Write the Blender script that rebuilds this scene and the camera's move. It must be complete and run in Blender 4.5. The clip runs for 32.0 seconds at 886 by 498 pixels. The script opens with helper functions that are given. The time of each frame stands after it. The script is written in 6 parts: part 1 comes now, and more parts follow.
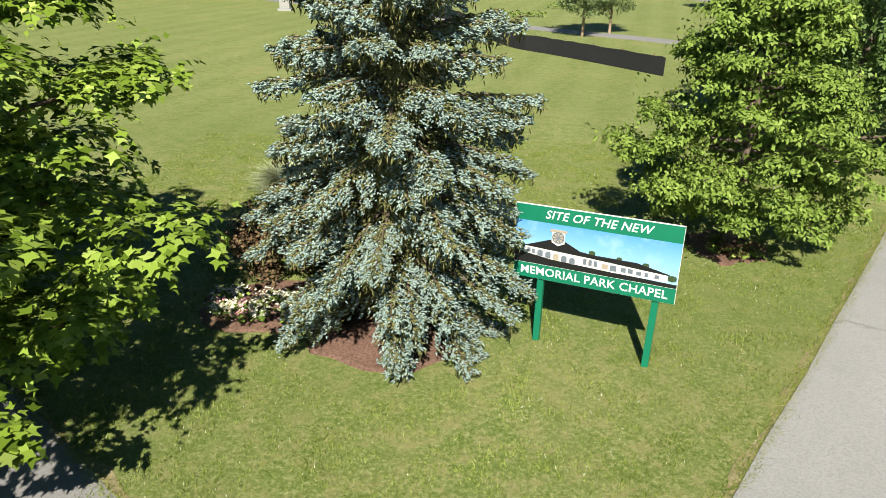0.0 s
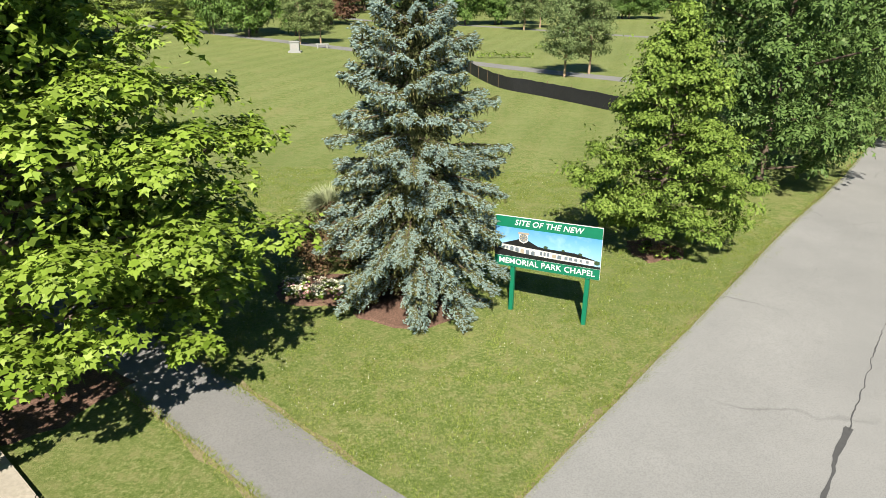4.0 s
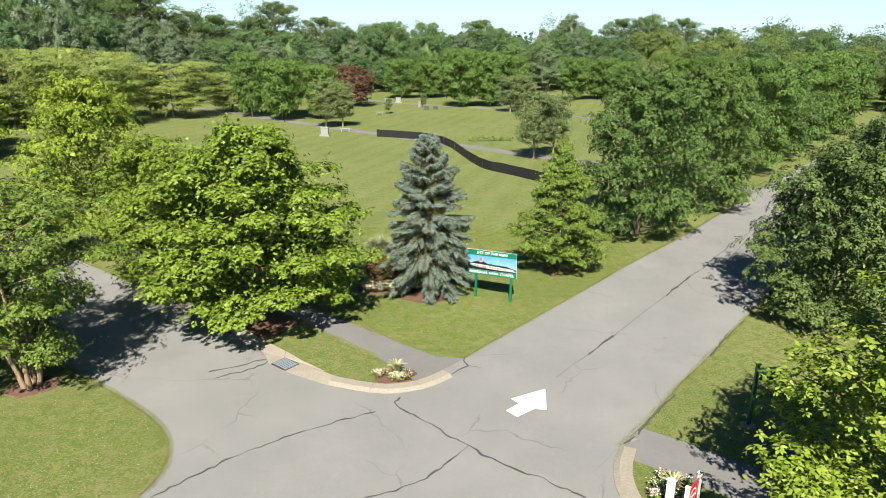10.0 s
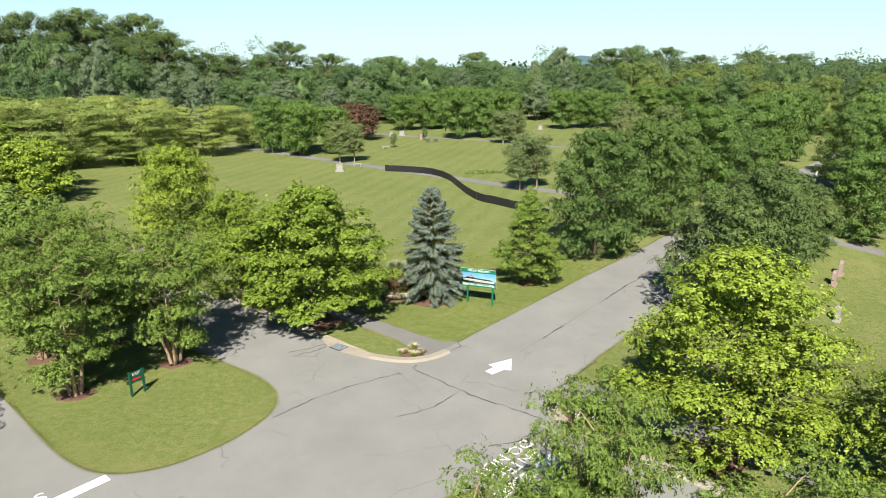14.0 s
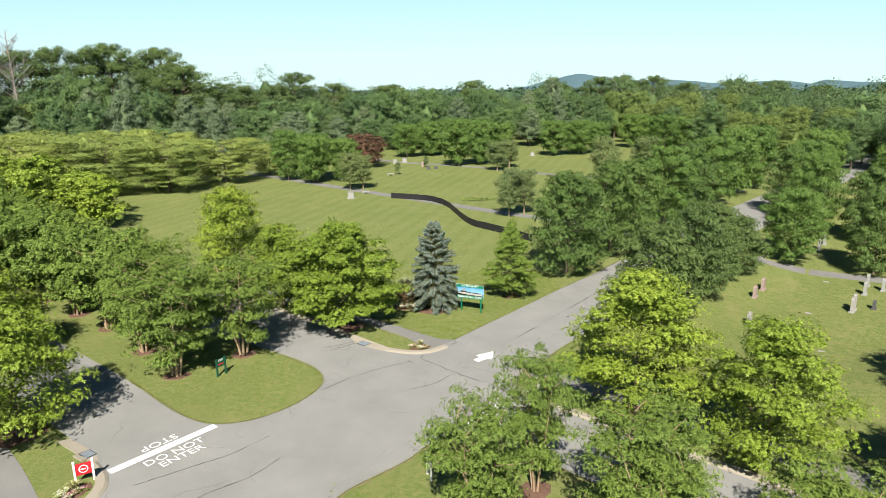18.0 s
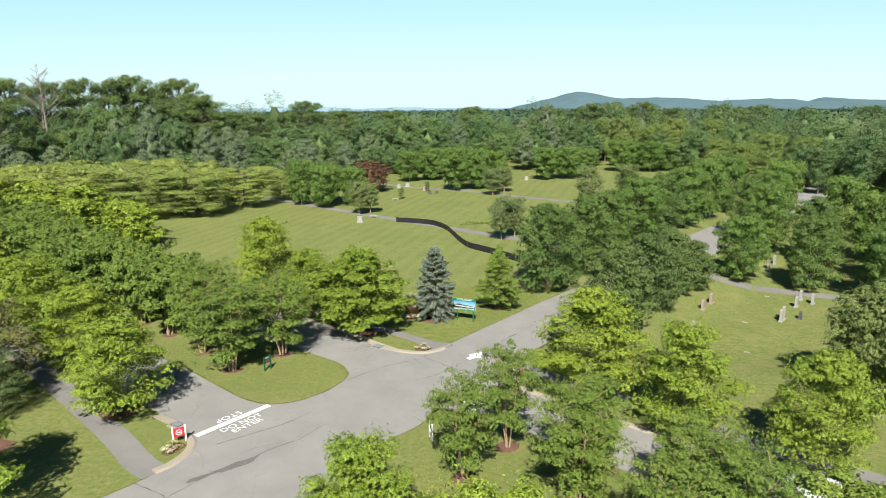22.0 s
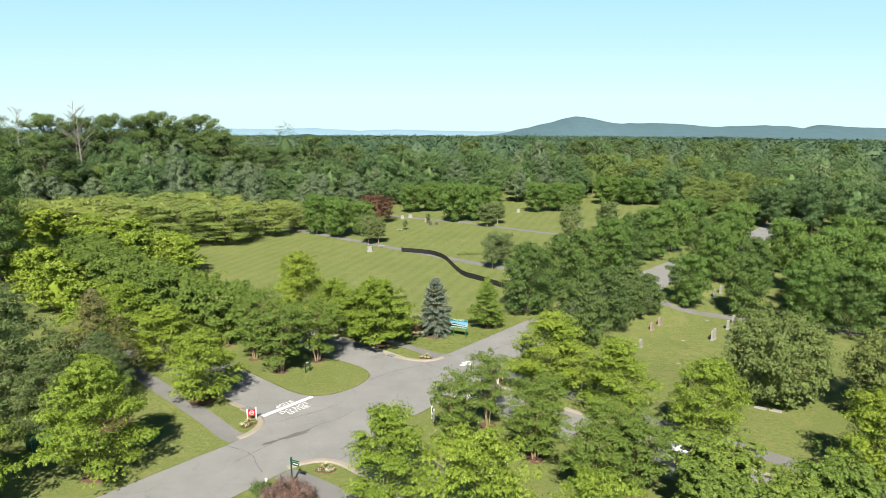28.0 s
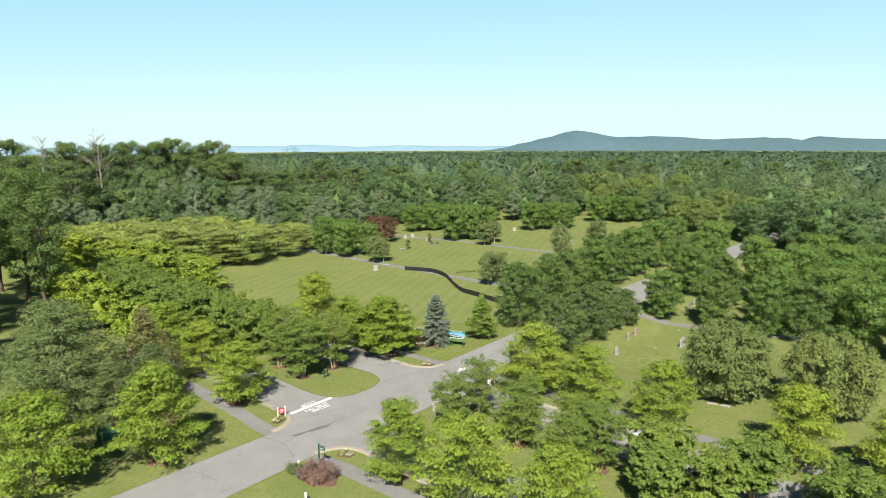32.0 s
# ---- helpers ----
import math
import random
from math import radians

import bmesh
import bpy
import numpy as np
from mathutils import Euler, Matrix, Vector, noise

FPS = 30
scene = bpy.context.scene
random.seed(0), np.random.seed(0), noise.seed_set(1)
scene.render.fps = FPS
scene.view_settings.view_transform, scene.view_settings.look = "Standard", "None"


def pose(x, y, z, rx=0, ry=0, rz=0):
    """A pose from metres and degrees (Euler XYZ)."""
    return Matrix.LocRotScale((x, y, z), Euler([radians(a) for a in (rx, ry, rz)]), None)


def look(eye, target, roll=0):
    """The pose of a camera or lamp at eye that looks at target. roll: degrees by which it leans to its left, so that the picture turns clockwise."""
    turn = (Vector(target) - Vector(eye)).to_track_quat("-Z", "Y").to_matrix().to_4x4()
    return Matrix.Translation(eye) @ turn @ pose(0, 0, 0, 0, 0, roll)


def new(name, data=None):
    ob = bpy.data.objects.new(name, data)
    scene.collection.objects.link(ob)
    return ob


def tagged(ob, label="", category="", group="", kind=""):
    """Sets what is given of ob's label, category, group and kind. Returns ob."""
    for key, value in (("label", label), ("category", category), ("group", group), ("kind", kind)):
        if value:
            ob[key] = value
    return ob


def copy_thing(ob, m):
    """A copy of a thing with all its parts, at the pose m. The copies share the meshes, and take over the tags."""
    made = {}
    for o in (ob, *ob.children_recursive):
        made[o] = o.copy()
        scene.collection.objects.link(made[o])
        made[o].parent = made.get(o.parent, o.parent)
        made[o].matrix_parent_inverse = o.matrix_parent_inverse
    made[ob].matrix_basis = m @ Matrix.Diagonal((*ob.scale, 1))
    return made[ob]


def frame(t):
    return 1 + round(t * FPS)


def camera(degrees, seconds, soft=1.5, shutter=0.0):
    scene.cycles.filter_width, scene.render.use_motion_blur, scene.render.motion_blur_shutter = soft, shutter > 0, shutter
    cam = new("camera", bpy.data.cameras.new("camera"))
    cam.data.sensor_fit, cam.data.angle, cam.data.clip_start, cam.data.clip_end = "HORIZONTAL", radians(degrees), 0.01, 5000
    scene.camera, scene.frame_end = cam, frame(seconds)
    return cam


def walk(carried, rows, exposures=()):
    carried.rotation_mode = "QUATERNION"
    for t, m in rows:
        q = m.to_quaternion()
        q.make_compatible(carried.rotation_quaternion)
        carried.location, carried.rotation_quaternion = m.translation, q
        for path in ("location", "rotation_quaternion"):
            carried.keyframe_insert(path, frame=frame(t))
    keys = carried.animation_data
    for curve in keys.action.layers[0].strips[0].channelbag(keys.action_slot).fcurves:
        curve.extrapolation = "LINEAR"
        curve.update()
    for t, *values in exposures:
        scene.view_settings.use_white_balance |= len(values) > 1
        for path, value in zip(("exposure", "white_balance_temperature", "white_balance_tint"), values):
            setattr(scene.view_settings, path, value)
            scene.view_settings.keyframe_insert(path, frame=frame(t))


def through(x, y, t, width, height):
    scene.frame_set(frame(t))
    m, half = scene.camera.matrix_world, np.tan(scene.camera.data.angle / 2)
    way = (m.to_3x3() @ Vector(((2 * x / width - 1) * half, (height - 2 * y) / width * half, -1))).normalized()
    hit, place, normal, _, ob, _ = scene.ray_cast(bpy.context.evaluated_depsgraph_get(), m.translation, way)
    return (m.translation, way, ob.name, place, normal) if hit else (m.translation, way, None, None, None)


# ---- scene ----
cam = camera(67.8, 32.0, soft=0.65)
PATH = [
    (0, (-1.055, -9.218, 5.86), (-1.141, -7.405, 5.02), 0.8),
    (3, (-1.033, -12.306, 6.843), (-1.113, -10.471, 6.051), 0.4),
    (6, (-0.862, -18.372, 8.461), (-0.928, -16.498, 7.764), 1.0),
    (7.5, (-0.685, -22.24, 9.518), (-0.755, -20.351, 8.864), 0.7),
    (9, (-0.456, -26.718, 10.813), (-0.531, -24.817, 10.195), 0.6),
    (11, (-0.237, -32.284, 12.27), (-0.316, -30.37, 11.695), 0.7),
    (13, (0.094, -38.196, 14.197), (0.007, -36.276, 13.646), -0.3),
    (16.5, (0.571, -48.608, 17.512), (0.488, -46.675, 17.004), -0.4),
    (19, (0.942, -55.836, 19.657), (0.858, -53.896, 19.176), -0.4),
    (23, (1.671, -67.453, 22.996), (1.584, -65.502, 22.566), -0.5),
    (25, (1.954, -73.057, 24.587), (1.867, -71.1, 24.18), -0.5),
    (28, (2.072, -81.506, 27.256), (1.99, -79.544, 26.876), 0.2),
    (30, (2.304, -87.085, 28.863), (2.219, -85.12, 28.503), 0.2),
    (32, (2.959, -92.864, 30.327), (2.871, -90.894, 29.99), -0.4),
]
walk(cam, [(t, look(eye, target, roll)) for t, eye, target, roll in PATH], [(0, 1.08), (3, 1.06), (8, 1.02), (14, 0.96), (32, 0.90)])

# ---- world, sun, exposure ----
SUN_EL, SUN_AZ = 44.5, 181.0        # degrees; azimuth clockwise from +y
wd = bpy.data.worlds.new("sky")
scene.world = wd
wd.use_nodes = True
nt = wd.node_tree
sky = nt.nodes.new("ShaderNodeTexSky")
sky.sky_type, sky.sun_disc = "NISHITA", False
sky.sun_elevation, sky.sun_rotation = radians(SUN_EL), radians(SUN_AZ)
sky.altitude, sky.air_density, sky.dust_density, sky.ozone_density = 300, 0.75, 0.05, 2.0
tint = nt.nodes.new("ShaderNodeMix")
tint.data_type, tint.blend_type = "RGBA", "MULTIPLY"
tint.inputs[0].default_value, tint.inputs[7].default_value = 1.0, (0.32, 0.52, 0.60, 1)
nt.links.new(sky.outputs[0], tint.inputs[6])
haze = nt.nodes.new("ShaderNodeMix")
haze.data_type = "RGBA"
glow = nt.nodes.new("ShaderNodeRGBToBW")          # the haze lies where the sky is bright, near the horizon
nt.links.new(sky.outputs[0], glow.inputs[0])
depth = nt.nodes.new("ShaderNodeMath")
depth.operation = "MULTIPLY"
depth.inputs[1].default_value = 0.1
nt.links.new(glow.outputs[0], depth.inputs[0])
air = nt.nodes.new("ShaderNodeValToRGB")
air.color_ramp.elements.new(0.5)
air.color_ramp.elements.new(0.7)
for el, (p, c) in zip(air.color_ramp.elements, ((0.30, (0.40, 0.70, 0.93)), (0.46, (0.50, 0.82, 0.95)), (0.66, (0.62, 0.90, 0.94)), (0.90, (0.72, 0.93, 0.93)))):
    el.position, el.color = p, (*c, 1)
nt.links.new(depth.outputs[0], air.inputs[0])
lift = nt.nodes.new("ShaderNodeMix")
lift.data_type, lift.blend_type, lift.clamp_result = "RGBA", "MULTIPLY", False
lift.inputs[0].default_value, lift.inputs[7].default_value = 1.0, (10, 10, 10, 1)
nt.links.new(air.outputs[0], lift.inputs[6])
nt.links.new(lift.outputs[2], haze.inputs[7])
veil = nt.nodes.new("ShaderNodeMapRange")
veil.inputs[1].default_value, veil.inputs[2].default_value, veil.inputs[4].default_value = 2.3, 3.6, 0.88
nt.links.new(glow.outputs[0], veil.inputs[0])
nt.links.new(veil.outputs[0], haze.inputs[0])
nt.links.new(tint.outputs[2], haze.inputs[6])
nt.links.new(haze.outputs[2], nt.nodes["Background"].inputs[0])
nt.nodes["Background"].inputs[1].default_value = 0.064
sun = new("sun", bpy.data.lights.new("sun", "SUN"))
sun.data.energy, sun.data.angle, sun.data.color = 5.0, radians(0.55), (1.0, 0.94, 0.83)
se, sa = radians(SUN_EL), radians(SUN_AZ)
sun.matrix_world = look((0, 0, 60), (-math.sin(sa) * math.cos(se) * 10, -math.cos(sa) * math.cos(se) * 10, 60 - math.sin(se) * 10))


# ---- materials ----
def material(name, rough=0.8, metal=0.0, spec=0.3):
    m = bpy.data.materials.new(name)
    m.use_nodes = True
    b = m.node_tree.nodes["Principled BSDF"]
    b.inputs["Roughness"].default_value = rough
    b.inputs["Metallic"].default_value = metal
    b.inputs["Specular IOR Level"].default_value = spec
    return m, m.node_tree, b


def node(t, kind, **kw):
    n = t.nodes.new(kind)
    for k, v in kw.items():
        n.inputs[k].default_value = v
    return n


def ramp(t, src, stops):
    n = t.nodes.new("ShaderNodeValToRGB")
    e = n.color_ramp.elements
    while len(e) < len(stops):
        e.new(0.5)
    for el, (p, c) in zip(e, stops):
        el.position, el.color = p, (*c, 1)
    t.links.new(src, n.inputs[0])
    return n.outputs[0]


def noise_at(t, scale, detail=4, rough=0.6, vec=None):
    n = node(t, "ShaderNodeTexNoise", Scale=scale, Detail=detail, Roughness=rough)
    if vec is None:
        tc = t.nodes.new("ShaderNodeTexCoord")
        vec = tc.outputs["Object"]
    t.links.new(vec, n.inputs["Vector"])
    return n.outputs["Fac"]


def mix(t, fac, a, b, blend="MIX"):
    n = t.nodes.new("ShaderNodeMix")
    n.data_type, n.blend_type = "RGBA", blend
    for sock, v in ((n.inputs[0], fac), (n.inputs[6], a), (n.inputs[7], b)):
        if isinstance(v, (int, float)):
            sock.default_value = v
        elif isinstance(v, tuple):
            sock.default_value = (*v, 1)
        else:
            t.links.new(v, sock)
    return n.outputs[2]


def bump(t, b, src, strength=0.3, dist=0.02):
    n = node(t, "ShaderNodeBump", Strength=strength, Distance=dist)
    t.links.new(src, n.inputs["Height"])
    t.links.new(n.outputs[0], b.inputs["Normal"])


def plain(name, col, rough=0.6, metal=0.0, spec=0.4, grain=30.0, vary=0.18, relief=0.15):
    """A surface of one colour with grain and blotches."""
    m, t, b = material(name, rough, metal, spec)
    lo, hi = tuple(c * (1 - vary) for c in col), tuple(min(1, c * (1 + vary)) for c in col)
    c1 = ramp(t, noise_at(t, grain), [(0.3, lo), (0.7, hi)])
    c2 = mix(t, noise_at(t, grain / 9), c1, lo)
    t.links.new(c2, b.inputs["Base Color"])
    bump(t, b, noise_at(t, grain * 2), relief, 0.01)
    return m


def leaf_material(name, dark, mid, light, through=0.35, rough=0.55, spec=0.22, drift=0.9, leafwise=1.0):
    """Leaves: colour varied leaf by leaf and tree by tree, some light passing through."""
    dark = tuple(v * 0.66 for v in dark)
    m, t, b = material(name, rough, 0, spec * 0.36)
    g = t.nodes.new("ShaderNodeNewGeometry")
    c = ramp(t, g.outputs["Random Per Island"], [(0.0, dark), (0.35, mid), (0.88, tuple(p * 0.62 + q * 0.38 for p, q in zip(mid, light))), (1.0, light)])
    if leafwise < 1:
        c = mix(t, leafwise, ramp(t, noise_at(t, drift, 1, 0.4), [(0.30, dark), (0.5, mid), (0.72, light)]), c)
    oi = t.nodes.new("ShaderNodeObjectInfo")
    c = mix(t, 1.0, c, ramp(t, oi.outputs["Random"], [(0, (0.88, 0.91, 0.93)), (0.5, (1, 1, 1)), (1, (1.14, 1.09, 1.0))]), "MULTIPLY")
    c = mix(t, ramp(t, noise_at(t, drift, 2), [(0.35, (0.0, 0.0, 0.0)), (0.75, (0.4, 0.4, 0.4))]), c, dark)
    if leafwise < 1:
        at = t.nodes.new("ShaderNodeAttribute")
        at.attribute_name = "tree_tint"
        c = mix(t, 1.0, c, ramp(t, at.outputs["Fac"], [(0, (0.62, 0.70, 0.66)), (0.3, (0.84, 0.90, 0.84)), (0.65, (1.04, 1.04, 1.04)), (0.85, (1.22, 1.20, 1.22)), (1, (1.38, 1.34, 1.16))]), "MULTIPLY")
    t.links.new(c, b.inputs["Base Color"])
    tr = t.nodes.new("ShaderNodeBsdfTranslucent")
    t.links.new(mix(t, 0.35, c, tuple(min(1, x * 1.35) for x in light)), tr.inputs[0])
    ms = t.nodes.new("ShaderNodeMixShader")
    ms.inputs[0].default_value = through * 0.32
    t.links.new(b.outputs[0], ms.inputs[1])
    t.links.new(tr.outputs[0], ms.inputs[2])
    t.links.new(ms.outputs[0], t.nodes["Material Output"].inputs[0])
    return m


def bark_material(name, col, scale=6):
    m, t, b = material(name, 0.9, 0, 0.2)
    tc = t.nodes.new("ShaderNodeTexCoord")
    mp = t.nodes.new("ShaderNodeMapping")
    mp.inputs["Scale"].default_value = (4, 4, 0.6)
    t.links.new(tc.outputs["Object"], mp.inputs[0])
    f = noise_at(t, scale, 6, 0.7, mp.outputs[0])
    t.links.new(ramp(t, f, [(0.3, tuple(c * 0.45 for c in col)), (0.65, col)]), b.inputs["Base Color"])
    bump(t, b, f, 0.6, 0.03)
    return m


def grass_material():
    m, t, b = material("mown_grass", 0.85, 0, 0.2)
    tc = t.nodes.new("ShaderNodeTexCoord")
    pos = tc.outputs["Object"]
    fine = ramp(t, noise_at(t, 13, 9, 0.86, pos), [(0.38, (0.045, 0.075, 0.008)), (0.50, (0.135, 0.172, 0.042)), (0.62, (0.310, 0.318, 0.145))])
    mid = noise_at(t, 2.6, 6, 0.75, pos)
    fine = mix(t, ramp(t, mid, [(0.49, (0, 0, 0)), (0.62, (0.6, 0.6, 0.6))]), fine, (0.250, 0.225, 0.100))
    fine = mix(t, ramp(t, mid, [(0.36, (0.6, 0.6, 0.6)), (0.48, (0, 0, 0))]), fine, (0.075, 0.118, 0.016))
    patch = noise_at(t, 0.35, 5, 0.65, pos)
    dry = mix(t, ramp(t, patch, [(0.5, (0, 0, 0)), (0.75, (0.75, 0.75, 0.75))]), fine, (0.222, 0.214, 0.086))
    dark = mix(t, ramp(t, noise_at(t, 0.11, 4, 0.6, pos), [(0.35, (0.55, 0.55, 0.55)), (0.6, (0, 0, 0))]), dry, (0.115, 0.148, 0.040))
    # mowing stripes across the open field
    mp = t.nodes.new("ShaderNodeMapping")
    mp.inputs["Rotation"].default_value = (0, 0, radians(14))
    t.links.new(pos, mp.inputs[0])
    wv = node(t, "ShaderNodeTexWave", Scale=0.125, Distortion=0.6, Detail=2)
    t.links.new(mp.outputs[0], wv.inputs["Vector"])
    sx = t.nodes.new("ShaderNodeSeparateXYZ")
    t.links.new(pos, sx.inputs[0])
    fy = t.nodes.new("ShaderNodeMath")
    fy.operation = "MULTIPLY"
    fm = node(t, "ShaderNodeMapRange")
    fm.inputs[1].default_value, fm.inputs[2].default_value = 6.0, 16.0
    t.links.new(sx.outputs[1], fm.inputs[0])
    t.links.new(wv.outputs["Fac"], fy.inputs[0])
    t.links.new(fm.outputs[0], fy.inputs[1])
    far = ramp(t, fy.outputs[0], [(0.3, (0, 0, 0)), (0.7, (1, 1, 1))])
    st = mix(t, 0.22, dark, mix(t, far, dark, (0.205, 0.238, 0.085)))
    t.links.new(st, b.inputs["Base Color"])
    bump(t, b, noise_at(t, 45, 6, 0.85, pos), 0.8, 0.025)
    return m


def asphalt_material(name, lo, hi):
    m, t, b = material(name, 0.9, 0, 0.25)
    tc = t.nodes.new("ShaderNodeTexCoord")
    pos = tc.outputs["Object"]
    base = ramp(t, noise_at(t, 0.25, 6, 0.65, pos), [(0.3, lo), (0.7, hi)])
    speck = noise_at(t, 34, 5, 0.8, pos)
    c = mix(t, ramp(t, speck, [(0.38, (0.6, 0.6, 0.6)), (0.56, (0, 0, 0))]), base, tuple(x * 0.72 for x in lo))
    v = t.nodes.new("ShaderNodeTexVoronoi")
    v.feature = "DISTANCE_TO_EDGE"
    v.inputs["Scale"].default_value = 0.22
    wob = t.nodes.new("ShaderNodeVectorMath")
    wob.operation = "ADD"
    nn = node(t, "ShaderNodeTexNoise", Scale=0.8, Detail=4)
    t.links.new(pos, nn.inputs["Vector"])
    t.links.new(pos, wob.inputs[0])
    t.links.new(nn.outputs["Color"], wob.inputs[1])
    t.links.new(wob.outputs[0], v.inputs["Vector"])
    hair = ramp(t, v.outputs["Distance"], [(0.0, (0.5, 0.5, 0.5)), (0.008, (0, 0, 0))])
    hair = mix(t, ramp(t, noise_at(t, 0.3, 2, 0.5, pos), [(0.5, (0, 0, 0)), (0.6, (1, 1, 1))]), (0.0, 0.0, 0.0), hair)
    c = mix(t, hair, c, tuple(x * 0.45 for x in lo))
    c = mix(t, ramp(t, noise_at(t, 1.3, 5, 0.7, pos), [(0.58, (0, 0, 0)), (0.8, (0.3, 0.3, 0.3))]), c, tuple(x * 0.72 for x in lo))
    t.links.new(c, b.inputs["Base Color"])
    bump(t, b, speck, 0.25, 0.006)
    return m


GRASS = grass_material()
ASPHALT = asphalt_material("worn_asphalt", (0.222, 0.221, 0.212), (0.284, 0.280, 0.268))
PATHWAY = asphalt_material("path_asphalt", (0.175, 0.172, 0.165), (0.240, 0.234, 0.224))
TAR = plain("crack_sealer", (0.085, 0.084, 0.082), 0.6, grain=12)
CONCRETE = plain("kerb_concrete", (0.345, 0.308, 0.250), 0.9, spec=0.2, grain=14, vary=0.22, relief=0.3)
STRAW = plain("dry_edge_soil", (0.25, 0.215, 0.115), 0.95, spec=0.1, grain=20, vary=0.4, relief=0.6)
MULCH = plain("bark_mulch", (0.20, 0.120, 0.088), 0.95, spec=0.1, grain=26, vary=0.6, relief=1.0)
WHITE = plain("white_road_paint", (0.80, 0.80, 0.78), 0.7, grain=20, vary=0.08)
WHITEPOST = plain("white_painted_wood", (0.80, 0.79, 0.75), 0.5, grain=10, vary=0.06)
GREENPAINT = plain("green_sign_paint", (0.006, 0.16, 0.085), 0.4, grain=5, vary=0.12)
DARKGREEN = plain("dark_green_paint", (0.010, 0.075, 0.045), 0.4, grain=5, vary=0.12)
LETTER = plain("white_letters", (0.82, 0.82, 0.82), 0.5, vary=0.03)
RED = plain("red_paint", (0.55, 0.02, 0.03), 0.5, vary=0.08)
IRON = plain("grate_iron", (0.27, 0.31, 0.35), 0.6, 0.1, grain=40)
PIT_SHADE = plain("drain_pit_shade", (0.05, 0.055, 0.06), 0.9)
STONE = plain("grey_granite", (0.36, 0.34, 0.32), 0.6, grain=40, vary=0.3)
REDSTONE = plain("rose_granite", (0.36, 0.27, 0.24), 0.6, grain=40, vary=0.3)
DARKSTONE = plain("dark_granite", (0.09, 0.09, 0.09), 0.5, grain=40, vary=0.3)
PALESTONE = plain("pale_marble", (0.30, 0.30, 0.285), 0.6, grain=30, vary=0.12)
SILT = plain("black_fence_fabric", (0.018, 0.018, 0.020), 0.7, grain=8, vary=0.4)
STAKE = plain("wooden_stake", (0.22, 0.15, 0.09), 0.9, grain=20)
BARK = bark_material("grey_brown_bark", (0.16, 0.12, 0.09))
PALEBARK = bark_material("smooth_tan_bark", (0.42, 0.30, 0.20))
L_MAPLE = leaf_material("bright_maple_leaf", (0.085, 0.145, 0.012), (0.196, 0.276, 0.031), (0.36, 0.435, 0.105), 0.25)
L_OAK = leaf_material("pin_oak_leaf", (0.085, 0.145, 0.02), (0.16, 0.235, 0.04), (0.265, 0.335, 0.085), 0.25)
L_DARK = leaf_material("dark_shade_leaf", (0.0441, 0.08692, 0.0176), (0.0882, 0.1484, 0.0374), (0.1659, 0.2332, 0.077), 0.2, 0.5, 0.3)
L_SHADE = leaf_material("mid_green_shade_leaf", (0.057, 0.1137, 0.0192), (0.1049, 0.181, 0.0384), (0.187, 0.2645, 0.0792), 0.2, 0.5, 0.3)
L_GREY = leaf_material("silvery_shade_leaf", (0.052, 0.09, 0.024), (0.098, 0.15, 0.046), (0.19, 0.245, 0.098), 0.22, 0.6, 0.16)
L_CRAPE = leaf_material("crape_myrtle_leaf", (0.08056, 0.1302, 0.02052), (0.1442, 0.2142, 0.04104), (0.2438, 0.3171, 0.0864), 0.3)
L_ROUND = leaf_material("dense_olive_leaf", (0.0826, 0.12, 0.0312), (0.151, 0.1992, 0.06), (0.2419, 0.294, 0.108), 0.2)
L_GROVE = leaf_material("yellow_green_grove_leaf", (0.155, 0.208, 0.042), (0.24, 0.302, 0.08), (0.345, 0.4, 0.13), 0.35)
L_PURPLE = leaf_material("purple_leaf", (0.062, 0.033, 0.0252), (0.1318, 0.0675, 0.0448), (0.2015, 0.135, 0.07), 0.25)
L_PINE = leaf_material("grey_green_needles", (0.070, 0.108, 0.034), (0.128, 0.176, 0.062), (0.215, 0.268, 0.115), 0.2)
L_RUST = leaf_material("rusty_needles", (0.105, 0.110, 0.036), (0.170, 0.165, 0.062), (0.225, 0.235, 0.095), 0.2)
L_SPRUCE = leaf_material("blue_spruce_needles", (0.24, 0.33, 0.285), (0.305, 0.4, 0.355), (0.42, 0.51, 0.46), 0.45)
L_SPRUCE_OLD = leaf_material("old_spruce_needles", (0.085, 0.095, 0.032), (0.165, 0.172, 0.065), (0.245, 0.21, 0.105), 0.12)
# wood and wood-edge leaves: aerial haze mixed in as extra blue, less red
L_WOOD = leaf_material("woodland_leaf", (0.04888, 0.088, 0.03168), (0.09212, 0.145, 0.05808), (0.1673, 0.225, 0.1122), 0.22, drift=0.13, leafwise=0.3)
L_WOODLIGHT = leaf_material("light_woodland_leaf", (0.096, 0.145, 0.0325), (0.1584, 0.215, 0.0585), (0.2304, 0.29, 0.104), 0.25, drift=0.4)
L_WOODMID = leaf_material("mid_woodland_leaf", (0.06956, 0.116, 0.03432), (0.1184, 0.176, 0.06336), (0.1936, 0.25, 0.1188), 0.22, drift=0.13, leafwise=0.3)
L_WOODGREY = leaf_material("grey_woodland_leaf", (0.076, 0.104, 0.0506), (0.1311, 0.168, 0.088), (0.2042, 0.245, 0.1452), 0.22, drift=0.13, leafwise=0.3)
L_EDGE = leaf_material("edge_wood_leaf", (0.047, 0.092, 0.03168), (0.09024, 0.152, 0.05808), (0.1579, 0.226, 0.1056), 0.2, 0.55, 0.25, 0.4)
